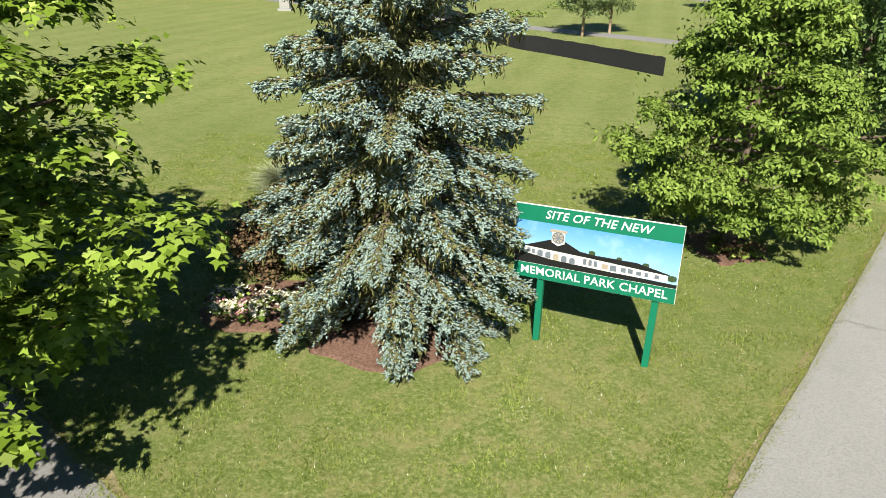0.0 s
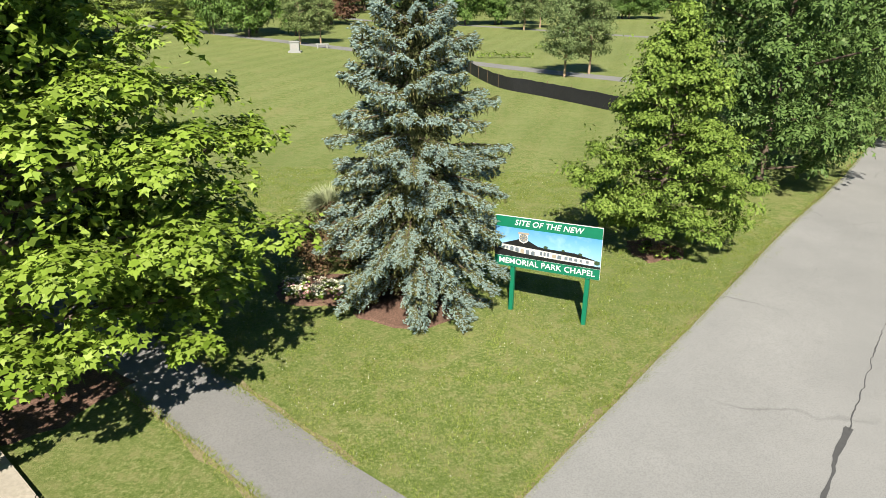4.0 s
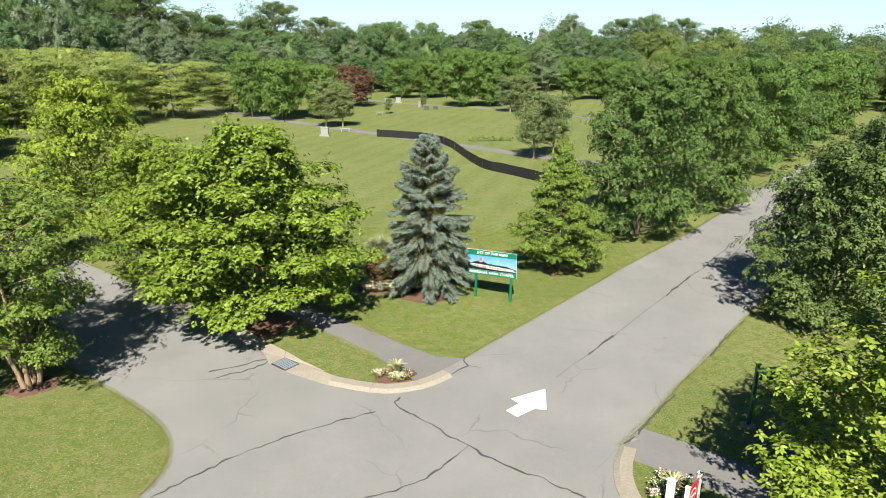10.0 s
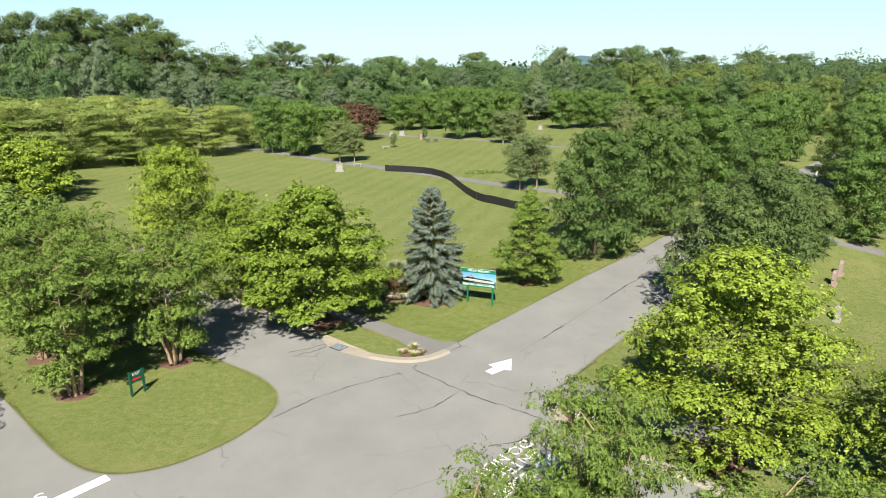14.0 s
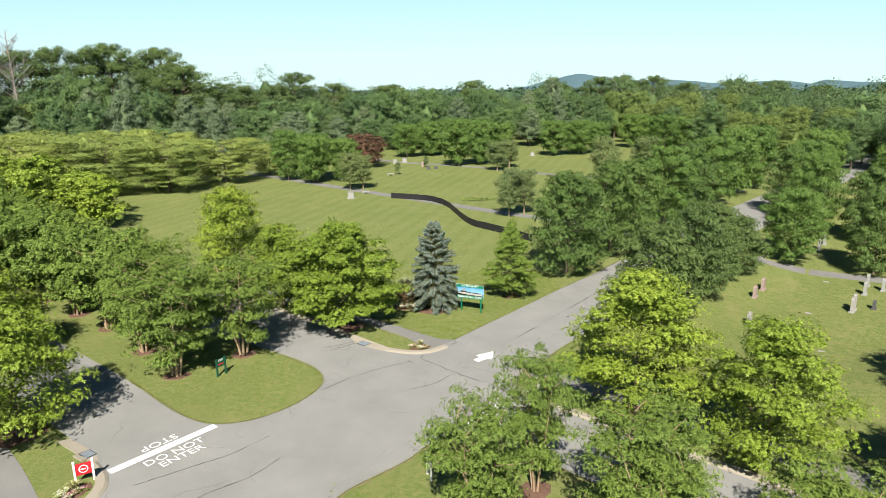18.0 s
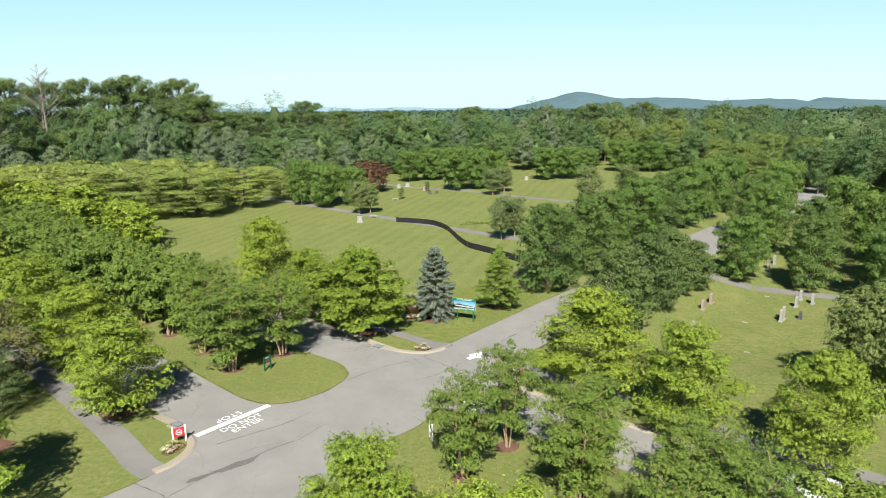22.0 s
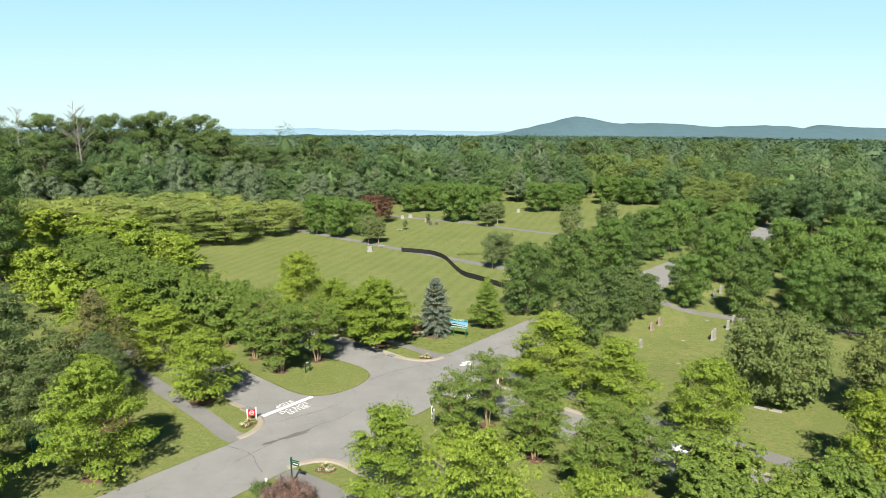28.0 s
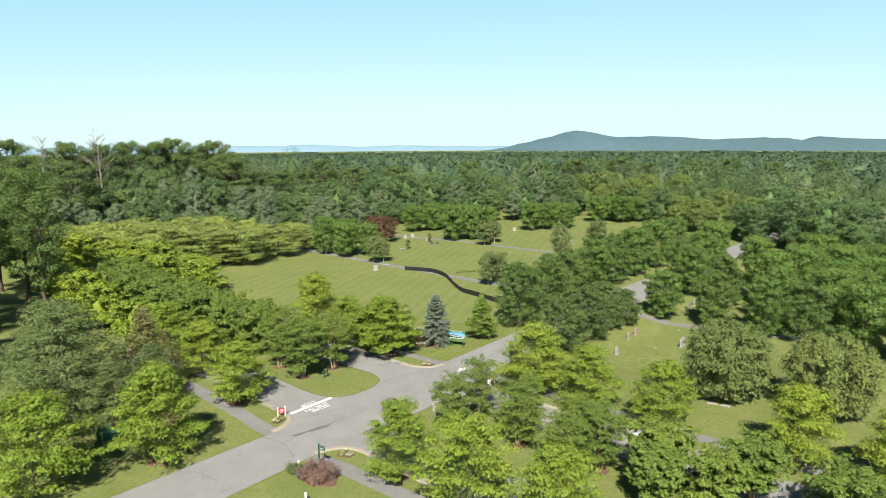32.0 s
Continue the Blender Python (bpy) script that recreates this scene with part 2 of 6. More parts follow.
L_EDGEMID = leaf_material("fresh_wood_leaf", (0.06204, 0.116, 0.03432), (0.1109, 0.182, 0.06336), (0.1842, 0.262, 0.1162), 0.2, 0.55, 0.25, 0.4)
L_EDGEGREY = leaf_material("willowy_wood_leaf", (0.0817, 0.12, 0.05824), (0.1444, 0.196, 0.103), (0.2242, 0.278, 0.1624), 0.2, 0.55, 0.25, 0.4)
L_YOUNG = leaf_material("soft_green_leaf", (0.09, 0.132, 0.045), (0.155, 0.205, 0.078), (0.25, 0.3, 0.135), 0.25)
L_STRAW = leaf_material("straw_blade", (0.16, 0.15, 0.05), (0.28, 0.26, 0.10), (0.42, 0.38, 0.20), 0.3)
# far leaves carry the bluish haze of distance in their colour
L_WOODFAR = leaf_material("hazed_far_leaf", (0.042, 0.078, 0.04), (0.066, 0.108, 0.06), (0.11, 0.152, 0.092), 0.2, drift=0.02, leafwise=0.5)
L_SHRUB = leaf_material("russet_shrub_leaf", (0.085, 0.052, 0.028), (0.15, 0.092, 0.05), (0.19, 0.155, 0.065), 0.2)
L_PINK = leaf_material("pink_flower", (0.45, 0.16, 0.20), (0.62, 0.30, 0.34), (0.75, 0.52, 0.52), 0.25)
L_BLUSH = leaf_material("dusky_pink_plume", (0.15, 0.081, 0.0736), (0.22, 0.135, 0.115), (0.275, 0.216, 0.1702), 0.2)
L_CREAM = leaf_material("cream_flower", (0.55, 0.52, 0.36), (0.70, 0.68, 0.52), (0.80, 0.79, 0.70), 0.25)
L_BLADE = leaf_material("pale_grass_blade", (0.20, 0.24, 0.12), (0.33, 0.37, 0.21), (0.50, 0.53, 0.36), 0.3)
L_YUCCA = leaf_material("variegated_yucca_leaf", (0.16, 0.20, 0.06), (0.42, 0.42, 0.20), (0.62, 0.60, 0.38), 0.25)
L_TURF = leaf_material("turf_blade", (0.102, 0.15, 0.0218), (0.17, 0.224, 0.0435), (0.299, 0.333, 0.102), 0.35)


# ---- building helpers ----
def smooth(a, b, x):
    x = min(1.0, max(0.0, (x - a) / (b - a)))
    return x * x * (3 - 2 * x)


def gz(x, y):
    """Height of the ground: level, dipping beside the avenue towards the graves."""
    d = (x - 11.1) * 0.785 - (y + 3.1) * 0.62
    return -0.95 * smooth(1.5, 9, d) * smooth(-15, -5, y) - 0.015 * max(0.0, math.hypot(x, y) - 190)


def npmesh(name, V, F, mat, smoothed=False):
    """A mesh from arrays: F holds faces of one size."""
    V, F = np.asarray(V, np.float32), np.asarray(F, np.int32)
    me = bpy.data.meshes.new(name)
    me.vertices.add(len(V))
    me.vertices.foreach_set("co", V.ravel())
    me.loops.add(F.size)
    me.loops.foreach_set("vertex_index", F.ravel())
    me.polygons.add(len(F))
    me.polygons.foreach_set("loop_start", np.arange(0, F.size, F.shape[1], dtype=np.int32))
    me.update(calc_edges=True)
    if smoothed:
        me.polygons.foreach_set("use_smooth", np.ones(len(F), bool))
    me.materials.append(mat)
    return me


def put(name, me, parent=None, m=None):
    ob = new(name, me)
    ob.parent = parent
    if m is not None:
        ob.matrix_basis = m
    return ob


def part(name, bm, mat, parent=None, label="", m=None, smoothed=False):
    me = bpy.data.meshes.new(name)
    bm.to_mesh(me)
    bm.free()
    if smoothed:
        me.polygons.foreach_set("use_smooth", [True] * len(me.polygons))
    me.materials.append(mat)
    ob = put(name, me, parent, m)
    if label:
        ob["label"] = label
    return ob


def empty(name, x=0, y=0, z=0, rz=0):
    e = new(name)
    e.empty_display_size = 0.3
    e.matrix_basis = pose(x, y, z, 0, 0, rz)
    return e


def box(bm, sx, sy, sz, x=0, y=0, z=0, bevel=0.0, rz=0):
    """A block that stands on z, bevelled."""
    r = bmesh.ops.create_cube(bm, size=1, matrix=pose(x, y, z + sz / 2, 0, 0, rz) @ Matrix.Diagonal((sx, sy, sz, 1)))
    if bevel:
        es = list({e for v in r["verts"] for e in v.link_edges})
        bmesh.ops.bevel(bm, geom=es, offset=bevel, segments=2, affect="EDGES", profile=0.6)
    return bm


def block(sx, sy, sz, x=0, y=0, z=0, bevel=0.01, rz=0):
    return box(bmesh.new(), sx, sy, sz, x, y, z, bevel, rz)


def slab(name, outline, top, thick, mat, drape=False):
    """A flat sheet with thickness from its outline."""
    bm = bmesh.new()
    vs = [bm.verts.new((x, y, top + (gz(x, y) if drape else 0))) for x, y in outline]
    f = bm.faces.new(vs)
    if f.normal.z < 0:
        f.normal_flip()
    r = bmesh.ops.extrude_face_region(bm, geom=[f])
    for v in r["geom"]:
        if isinstance(v, bmesh.types.BMVert):
            v.co.z -= thick
    bm.normal_update()
    bmesh.ops.recalc_face_normals(bm, faces=bm.faces)
    return part(name, bm, mat)


def dense(pts, step=1.0):
    out = []
    for (x0, y0), (x1, y1) in zip(pts, pts[1:]):
        n = max(1, int(math.hypot(x1 - x0, y1 - y0) / step))
        out += [(x0 + (x1 - x0) * i / n, y0 + (y1 - y0) * i / n) for i in range(n)]
    return out + [pts[-1]]


def rounded(pts, rounds=2):
    """Corner cutting of an open line."""
    for _ in range(rounds):
        q = [pts[0]]
        for a, b in zip(pts, pts[1:]):
            q += [(a[0] * 0.75 + b[0] * 0.25, a[1] * 0.75 + b[1] * 0.25), (a[0] * 0.25 + b[0] * 0.75, a[1] * 0.25 + b[1] * 0.75)]
        pts = q + [pts[-1]]
    return pts


def ribbon(bm, pts, width, top, thick=0.0, step=1.0, wob=0.0):
    """A strip along a line, draped over the ground; with thick it has sides."""
    pts = dense(pts, step)
    rows = []
    for i, (x, y) in enumerate(pts):
        a, b = pts[max(0, i - 1)], pts[min(len(pts) - 1, i + 1)]
        d = Vector((b[0] - a[0], b[1] - a[1], 0)).normalized()
        w = width[min(i, len(width) - 1)] if isinstance(width, list) else width
        if wob:
            w *= 1 + wob * noise.noise((x * 2.3, y * 2.3, 1.7))
            x += 0.6 * w * noise.noise((x * 1.1, y * 1.1, 5.1))
        n = Vector((-d.y, d.x, 0)) * (w / 2)
        z = gz(x, y) + top
        row = [bm.verts.new((x + n.x, y + n.y, z)), bm.verts.new((x - n.x, y - n.y, z))]
        if thick:
            row = [bm.verts.new((x + n.x, y + n.y, z - thick)), *row, bm.verts.new((x - n.x, y - n.y, z - thick))]
        rows.append(row)
    for a, b in zip(rows, rows[1:]):
        for i in range(len(a) - 1):
            bm.faces.new((a[i], b[i], b[i + 1], a[i + 1]))
    if thick:
        for r in (rows[0], rows[-1]):
            bm.faces.new(r)
    bmesh.ops.recalc_face_normals(bm, faces=bm.faces)
    return bm


def tube(path, radii, sides=6):
    """Vertices and quads of a tapered tube along points."""
    V, F = [], []
    path = [Vector(p) for p in path]
    for i, p in enumerate(path):
        d = (path[min(i + 1, len(path) - 1)] - path[max(i - 1, 0)]).normalized()
        u = d.orthogonal().normalized()
        w = d.cross(u)
        for k in range(sides):
            a = 2 * math.pi * k / sides
            V.append(p + (u * math.cos(a) + w * math.sin(a)) * radii[i])
    for i in range(len(path) - 1):
        for k in range(sides):
            k2 = (k + 1) % sides
            F.append((i * sides + k, i * sides + k2, (i + 1) * sides + k2, (i + 1) * sides + k))
    return V, F


def tubes_mesh(name, list_of, mat):
    V, F = [], []
    for path, radii, sides in list_of:
        v, f = tube(path, radii, sides)
        o = len(V)
        V += v
        F += [tuple(i + o for i in q) for q in f]
    return npmesh(name, [tuple(v) for v in V], F, mat, True)


QUAD = ((-0.48, -0.22, 0.0), (0.22, -0.42, 0.09), (0.50, 0.20, 0.0), (-0.22, 0.42, 0.09))
TRI = ((-0.5, -0.34, 0.0), (0.55, -0.06, 0.06), (-0.18, 0.52, 0.0))
LOBED = ((-0.50, 0.0, 0.0), (-0.22, -0.20, 0.03), (-0.08, -0.50, 0.08), (0.14, -0.20, 0.02), (0.55, 0.0, 0.0), (0.14, 0.20, 0.02), (-0.08, 0.50, 0.08), (-0.22, 0.20, 0.03))
SPRAY = ((-0.5, 0.0, 0.0), (-0.12, -0.40, 0.08), (0.12, -0.14, 0.03), (0.5, 0.05, 0.0), (0.15, 0.42, 0.08), (-0.15, 0.16, 0.03))
THREELOBE = ((-0.52, 0.0, 0.0), (-0.02, -0.50, 0.07), (0.10, -0.18, 0.02), (0.58, 0.0, -0.05), (0.10, 0.18, 0.02), (-0.02, 0.50, 0.07))
LEAFLET = ((-0.55, 0.0, 0.0), (-0.12, -0.26, 0.05), (0.28, -0.22, 0.04), (0.58, 0.0, -0.06), (0.28, 0.22, 0.04), (-0.12, 0.26, 0.05))


def leaves(rng, P, N, size, outline=QUAD, along=None):
    """Leaf polygons at P that face N: vertices and faces."""
    n = len(P)
    N = N / (np.linalg.norm(N, axis=1, keepdims=True) + 1e-9)
    A = rng.normal(size=(n, 3)) if along is None else along
    U = A - N * (A * N).sum(1, keepdims=True)
    U /= np.linalg.norm(U, axis=1, keepdims=True) + 1e-9
    W = np.cross(N, U)
    o = np.array(outline)
    k = len(o)
    s = size[:, None, None]
    V = P[:, None, :] + s * (o[None, :, 0:1] * U[:, None] + o[None, :, 1:2] * W[:, None] + o[None, :, 2:3] * N[:, None])
    return V.reshape(-1, 3), np.arange(n * k).reshape(n, k)


def crown_points(rng, h, base, r, prof, boughs, twigs, per, rise=0.15, droop=0.0, spread=0.5, flat=0.5, inner=0.35, lean=(0, 0), sweep=0.0, vary=0.70, sprigs=0, tips=0, tip_r=0.08):
    """Leaf places and facings on rounded pads of foliage along boughs that leave a trunk, and the boughs' own lines."""
    P, O, A, B, lines = [], [], [], [], []
    for i in range(boughs):
        u = (i + rng.random()) / boughs
        z0 = base + (h - base) * u * 0.95
        az = i * 2.39996 + rng.normal() * 0.35
        L = r * prof(u) * rng.uniform(vary, 1.08)
        d = np.array([math.cos(az), math.sin(az)])
        up = rise * (0.35 + 1.3 * u) - sweep * (1 - u) ** 2
        def at(s, L=L, d=d, z0=z0, up=up):
            z = z0 + up * L * s - droop * L * s * s
            return np.array([d[0] * L * s + lean[0] * z, d[1] * L * s + lean[1] * z, max(0.3, min(z, h * 1.04))])
        lines.append(([at(0), at(0.35), at(0.7), at(0.95)], L))
        m = max(1, int(round(twigs * (0.3 + 0.7 * L / r))))
        for s in inner + (0.97 - inner) * np.sqrt((np.arange(m) + rng.random(m)) / m):
            c = at(s)
            lat = rng.normal() * 0.24 * L * (0.3 + s * 0.7)
            c[0] += -d[1] * lat
            c[1] += d[0] * lat
            c[2] += rng.normal() * 0.12
            a = spread * rng.uniform(0.6, 1.25) * (0.65 + 0.35 * L / r)
            k = max(3, int(per * rng.uniform(0.7, 1.3)))
            w = rng.normal(size=(k, 3))
            w[:, 2] = np.abs(w[:, 2]) * 1.1 - 0.45
            w /= np.linalg.norm(w, axis=1, keepdims=True) + 1e-9
            w[:, :2] *= 1 + 0.35 * rng.random((k, 1))
            q = w * np.array([a, a, a * flat]) * rng.uniform(0.55, 1.08, (k, 1))
            if tips:                          # rosettes: a ring of leaves round each shoot's end
                m = max(1, k // tips)
                ax = w[:m] * 0.9 + np.array([d[0] * 0.2, d[1] * 0.2, 0.5]) + rng.normal(size=(m, 3)) * 0.25
                ax /= np.linalg.norm(ax, axis=1, keepdims=True)
                e1 = np.cross(ax, rng.normal(size=(m, 3)))
                e1 /= np.linalg.norm(e1, axis=1, keepdims=True) + 1e-9
                e2 = np.cross(ax, e1)
                turn = (np.arange(tips)[None] + rng.uniform(-0.3, 0.3, (m, tips))) * 6.283 / tips
                out = np.cos(turn)[..., None] * e1[:, None] + np.sin(turn)[..., None] * e2[:, None]
                way = out + ax[:, None] * rng.uniform(0.0, 0.8, (m, tips, 1))
                P.append((c + q[:m][:, None] + way * tip_r).reshape(-1, 3))
                O.append((ax[:, None] + out * 0.30).reshape(-1, 3))
                A.append(way.reshape(-1, 3))
            else:
                P.append(c + q)
                O.append(w + np.array([d[0], d[1], 0]) * 0.25)
                A.append(rng.normal(size=(k, 3)))
            for _ in range(sprigs):           # shoots that stand out of the pad
                e = rng.normal(size=3) * 0.5 + np.array([d[0] * 0.6, d[1] * 0.6, 0.45])
                e /= np.linalg.norm(e)
                st = c + e * a * np.array([0.8, 0.8, flat]) * rng.uniform(0.5, 1.0)
                f = np.linspace(0.1, 1, 8)[:, None]
                P.append(st + e * f * rng.uniform(0.35, 0.75) + rng.normal(size=(8, 3)) * 0.06)
                O.append(rng.normal(size=(8, 3)) * 0.5 + e * 0.3)
                A.append(rng.normal(size=(8, 3)) + e * 0.5)
            B.append((*(c * np.array([0.93, 0.93, 1.0]) - np.array([0, 0, a * flat * 0.35])), a))
            B.append((*(c * np.array([0.70, 0.70, 1.0]) - np.array([0, 0, a * flat * 0.5])), a))
    return np.vstack(P), np.vstack(O), lines, np.array(B), np.vstack(A)


def heart(rng, h, base, r, prof, rings=9, sides=13, tip=0.35):
    """A ragged shell that fills the middle of a crown."""
    V, F = [], []
    for i in range(rings):
        u = i / (rings - 1)
        for k in range(sides):
            a = 2 * math.pi * (k + 0.5 * (i % 2)) / sides
            q = r * prof(min(0.98, u)) * rng.uniform(0.72, 1.12) * (0.55 if i == 0 else tip if i == rings - 1 else 1)
            V.append((math.cos(a) * q, math.sin(a) * q, base + (h - base) * (u * 0.95 + rng.normal() * 0.015)))
    for i in range(rings - 1):
        for k in range(sides):
            k2 = (k + 1) % sides
            F.append((i * sides + k, i * sides + k2, (i + 1) * sides + k2, (i + 1) * sides + k))
    return V, F


def tree(name, kind, seed, h, base, r, prof, boughs, twigs, per, leaf, mat, bark, outline=TRI, up=0.55, trunk_r=0.16, stems=1, limbs=14, ragged=0.36, fill=0.55, core=0.36, cloud=0, split=False, **kw):
    """A tree at the origin: trunk with limbs, and a crown of single leaves."""
    rng = np.random.default_rng(seed)
    root = empty(name)
    tubes, Ps, Os, Bs, As = [], [], [], [], []
    for s in range(stems):
        a = 2 * math.pi * s / stems + rng.random()
        lean = (0.0, 0.0) if stems == 1 else (math.cos(a) * 0.20, math.sin(a) * 0.20)
        foot = (0, 0) if stems == 1 else (math.cos(a) * 0.18, math.sin(a) * 0.18)
        P, O, lines, B, A = crown_points(rng, h * rng.uniform(0.92, 1.0), base, r * (1 if stems == 1 else 0.72), prof, boughs, twigs, per, lean=lean, tip_r=leaf * 0.62, **kw)
        Ps.append(P), Os.append(O), Bs.append(B), As.append(A)
        top = h * 0.93
        zs = [0, base * 0.5, base, base + (h - base) * 0.3, base + (h - base) * 0.65, top]
        tr = trunk_r * (1 if stems == 1 else 0.5)
        tubes.append(([(foot[0] + lean[0] * z + rng.normal() * 0.02 * z, foot[1] + lean[1] * z + rng.normal() * 0.02 * z, z - (0.1 if z == 0 else 0)) for z in zs],
                      [tr * 1.35, tr, tr * 0.9, tr * 0.65, tr * 0.35, tr * 0.06], 8))
        for ln, L in lines[:: max(1, len(lines) // limbs)]:
            w = tr * 0.42 * min(1, L / r + 0.2)
            bough = (ln, [w, w * 0.7, w * 0.45, w * 0.15], 5)
            if split:
                put("limb", tubes_mesh("limb", [bough], bark), root)
            else:
                tubes.append(bough)
    P, O = np.vstack(Ps), np.vstack(Os)
    N = O * 0.8 + np.array([0, 0, up]) + rng.normal(size=P.shape) * ragged
    V, F = leaves(rng, P, N, leaf * rng.uniform(0.65, 1.25, len(P)), outline, np.vstack(As))
    put("trunk", tubes_mesh("trunk", tubes, bark), root)
    put("crown", npmesh("crown", V, F, mat), root)
    B = np.vstack(Bs)                       # dense inner sprays that close the crown
    C = np.repeat(B, 2, 0)
    Q = C[:, :3] * np.array([0.92, 0.92, 1.0]) - np.array([0, 0, 0.06]) + rng.normal(size=(len(C), 3)) * C[:, 3:] * 0.22
    V, F = leaves(rng, Q, np.array([0, 0, 0.6]) + rng.normal(size=Q.shape) * 0.6, C[:, 3] * fill * rng.uniform(0.7, 1.2, len(C)), SPRAY)
    put("inner_sprays", npmesh("inner_sprays", V, F, mat), root)
    if cloud:                               # leaves all through the middle of the crown
        uu = rng.random(cloud) ** 0.8
        q = r * np.array([prof(min(0.97, v)) for v in uu]) * np.sqrt(rng.random(cloud)) * 0.72
        aa = rng.random(cloud) * 6.283
        Q = np.stack([np.cos(aa) * q, np.sin(aa) * q, base * 1.1 + (h * 0.9 - base) * uu + 0.2 * q], 1)
        V, F = leaves(rng, Q, np.array([0, 0, 0.5]) + rng.normal(size=Q.shape) * 0.6, leaf * rng.uniform(1.0, 1.5, cloud), SPRAY)
        put("inner_foliage", npmesh("inner_foliage", V, F, mat), root)
    if core:                                # closed shell added inside the crown to block light and view
        V, F = heart(rng, h * 0.93, base + (0.0 if stems == 1 else (h - base) * 0.22), r * core, prof)
        put("inner_foliage", npmesh("inner_foliage", V, F, mat), root)
    return root


def place(proto, x, y, h=None, r=None, rz=None, label=""):
    """A copy of a prototype tree with its own height, girth and turn."""
    rz = (x * 37 + y * 91) % 360 if rz is None else rz
    c = copy_thing(proto, pose(x, y, gz(x, y), 0, 0, rz))
    a, b = (r / proto["r"] if r else 1), (h / proto["h"] if h else 1)
    c.scale = (a, a, b)
    if label:
        c["label"] = label
    return c


def drop(proto):
    for o in (*proto.children_recursive, proto):
        bpy.data.objects.remove(o)


def lettering(body, size, depth=0.0, shear=0.0, spacing=1.0, bold=0.0):
    """A mesh of text in the x-y plane, centred."""
    cu = bpy.data.curves.new("lettering", "FONT")
    cu.body, cu.size, cu.extrude, cu.shear, cu.space_character, cu.offset = body, size, depth, shear, spacing, bold
    cu.align_x, cu.align_y, cu.resolution_u = "CENTER", "CENTER", 3
    tmp = bpy.data.objects.new("lettering", cu)
    scene.collection.objects.link(tmp)
    me = bpy.data.meshes.new_from_object(tmp.evaluated_get(bpy.context.evaluated_depsgraph_get()))
    bpy.data.objects.remove(tmp)
    return me


def words(name, body, size, mat, parent, m, depth=0.004, shear=0.0, stretch=1.0, bold=0.0, label=""):
    me = lettering(body, size, depth, shear, 1.0 + bold * 4, bold * size)
    me.materials.clear()
    me.materials.append(mat)
    ob = put(name, me, parent, m @ Matrix.Diagonal((stretch, 1, 1, 1)))
    if label:
        ob["label"] = label
    return ob


# ---- ground, roads, kerbs ----
def axis(lo, hi, step, far):
    near = list(np.arange(lo, hi + 0.01, step))
    out, d = [], step
    a, b, left, right = lo, hi, [], []
    while b < far:
        d *= 1.35
        a, b = a - d, b + d
        left.append(a), right.append(b)
    return np.array(left[::-1] + near + right)


gx, gy = axis(-110, 130, 2.5, 4300), axis(-110, 160, 2.5, 4300)
GV = np.array([(x, y, gz(x, y)) for y in gy for x in gx])
nx = len(gx)
GF = np.array([(j * nx + i, j * nx + i + 1, (j + 1) * nx + i + 1, (j + 1) * nx + i) for j in range(len(gy) - 1) for i in range(nx - 1)])
tagged(put("ground", npmesh("ground", GV, GF, GRASS, True)), "mown green lawn with dry yellowish patches", "lawn", kind="structure")

AVL = [(-60.0, -83.0), (-27.9, -42.0), (-18.0, -29.5), (-0.42, -6.62), (5.08, 0.70), (8.62, 5.46), (13.7, 11.9), (22.4, 24.0), (33.2, 38.2), (43.8, 51.5), (80, 96), (120, 148)]
AVR = [(-51.5, -83.0), (-18.0, -41.8), (-12.1, -33.9), (4.3, -12.2), (8.9, -6.0), (11.1, -3.1), (14.6, 1.6), (21.0, 9.8), (29.3, 20.5), (39.0, 33.0), (50.0, 47), (86, 92), (126, 144)]


def avenue():
    bm = bmesh.new()
    rows = []
    for (x0, y0), (x1, y1) in zip(AVL, AVR[:len(AVL)]):
        rows.append((x0, y0, x1, y1))
    n = 160
    def along(line, f):
        ds = [0.0]
        for a, b in zip(line, line[1:]):
            ds.append(ds[-1] + math.hypot(b[0] - a[0], b[1] - a[1]))
        d = f * ds[-1]
        for i in range(len(line) - 1):
            if d <= ds[i + 1]:
                k = (d - ds[i]) / (ds[i + 1] - ds[i])
                return line[i][0] + (line[i + 1][0] - line[i][0]) * k, line[i][1] + (line[i + 1][1] - line[i][1]) * k
        return line[-1]
    prev = None
    for i in range(n + 1):
        (ax, ay), (bx, by) = along(AVL, i / n), along(AVR, i / n)
        ax += 0.06 * noise.noise((ax * 0.7, ay * 0.7, 0)); bx += 0.08 * noise.noise((bx * 0.7, by * 0.7, 3))
        za, zb = max(-0.1, gz(ax, ay)), max(-0.1, gz(bx, by))
        row = [bm.verts.new((ax, ay, za - 0.1)), bm.verts.new((ax, ay, za + 0.034)), bm.verts.new(((ax + bx) / 2, (ay + by) / 2, (za + zb) / 2 + 0.06)),
               bm.verts.new((bx, by, zb + 0.034)), bm.verts.new((bx, by, zb - 0.1))]
        if prev:
            for k in range(4):
                bm.faces.new((prev[k], prev[k + 1], row[k + 1], row[k]))
        prev = row
    bmesh.ops.recalc_face_normals(bm, faces=bm.faces)
    ob = part("road", bm, ASPHALT, smoothed=False)
    return tagged(ob, "worn light grey asphalt avenue with sealed cracks", "road", kind="structure")


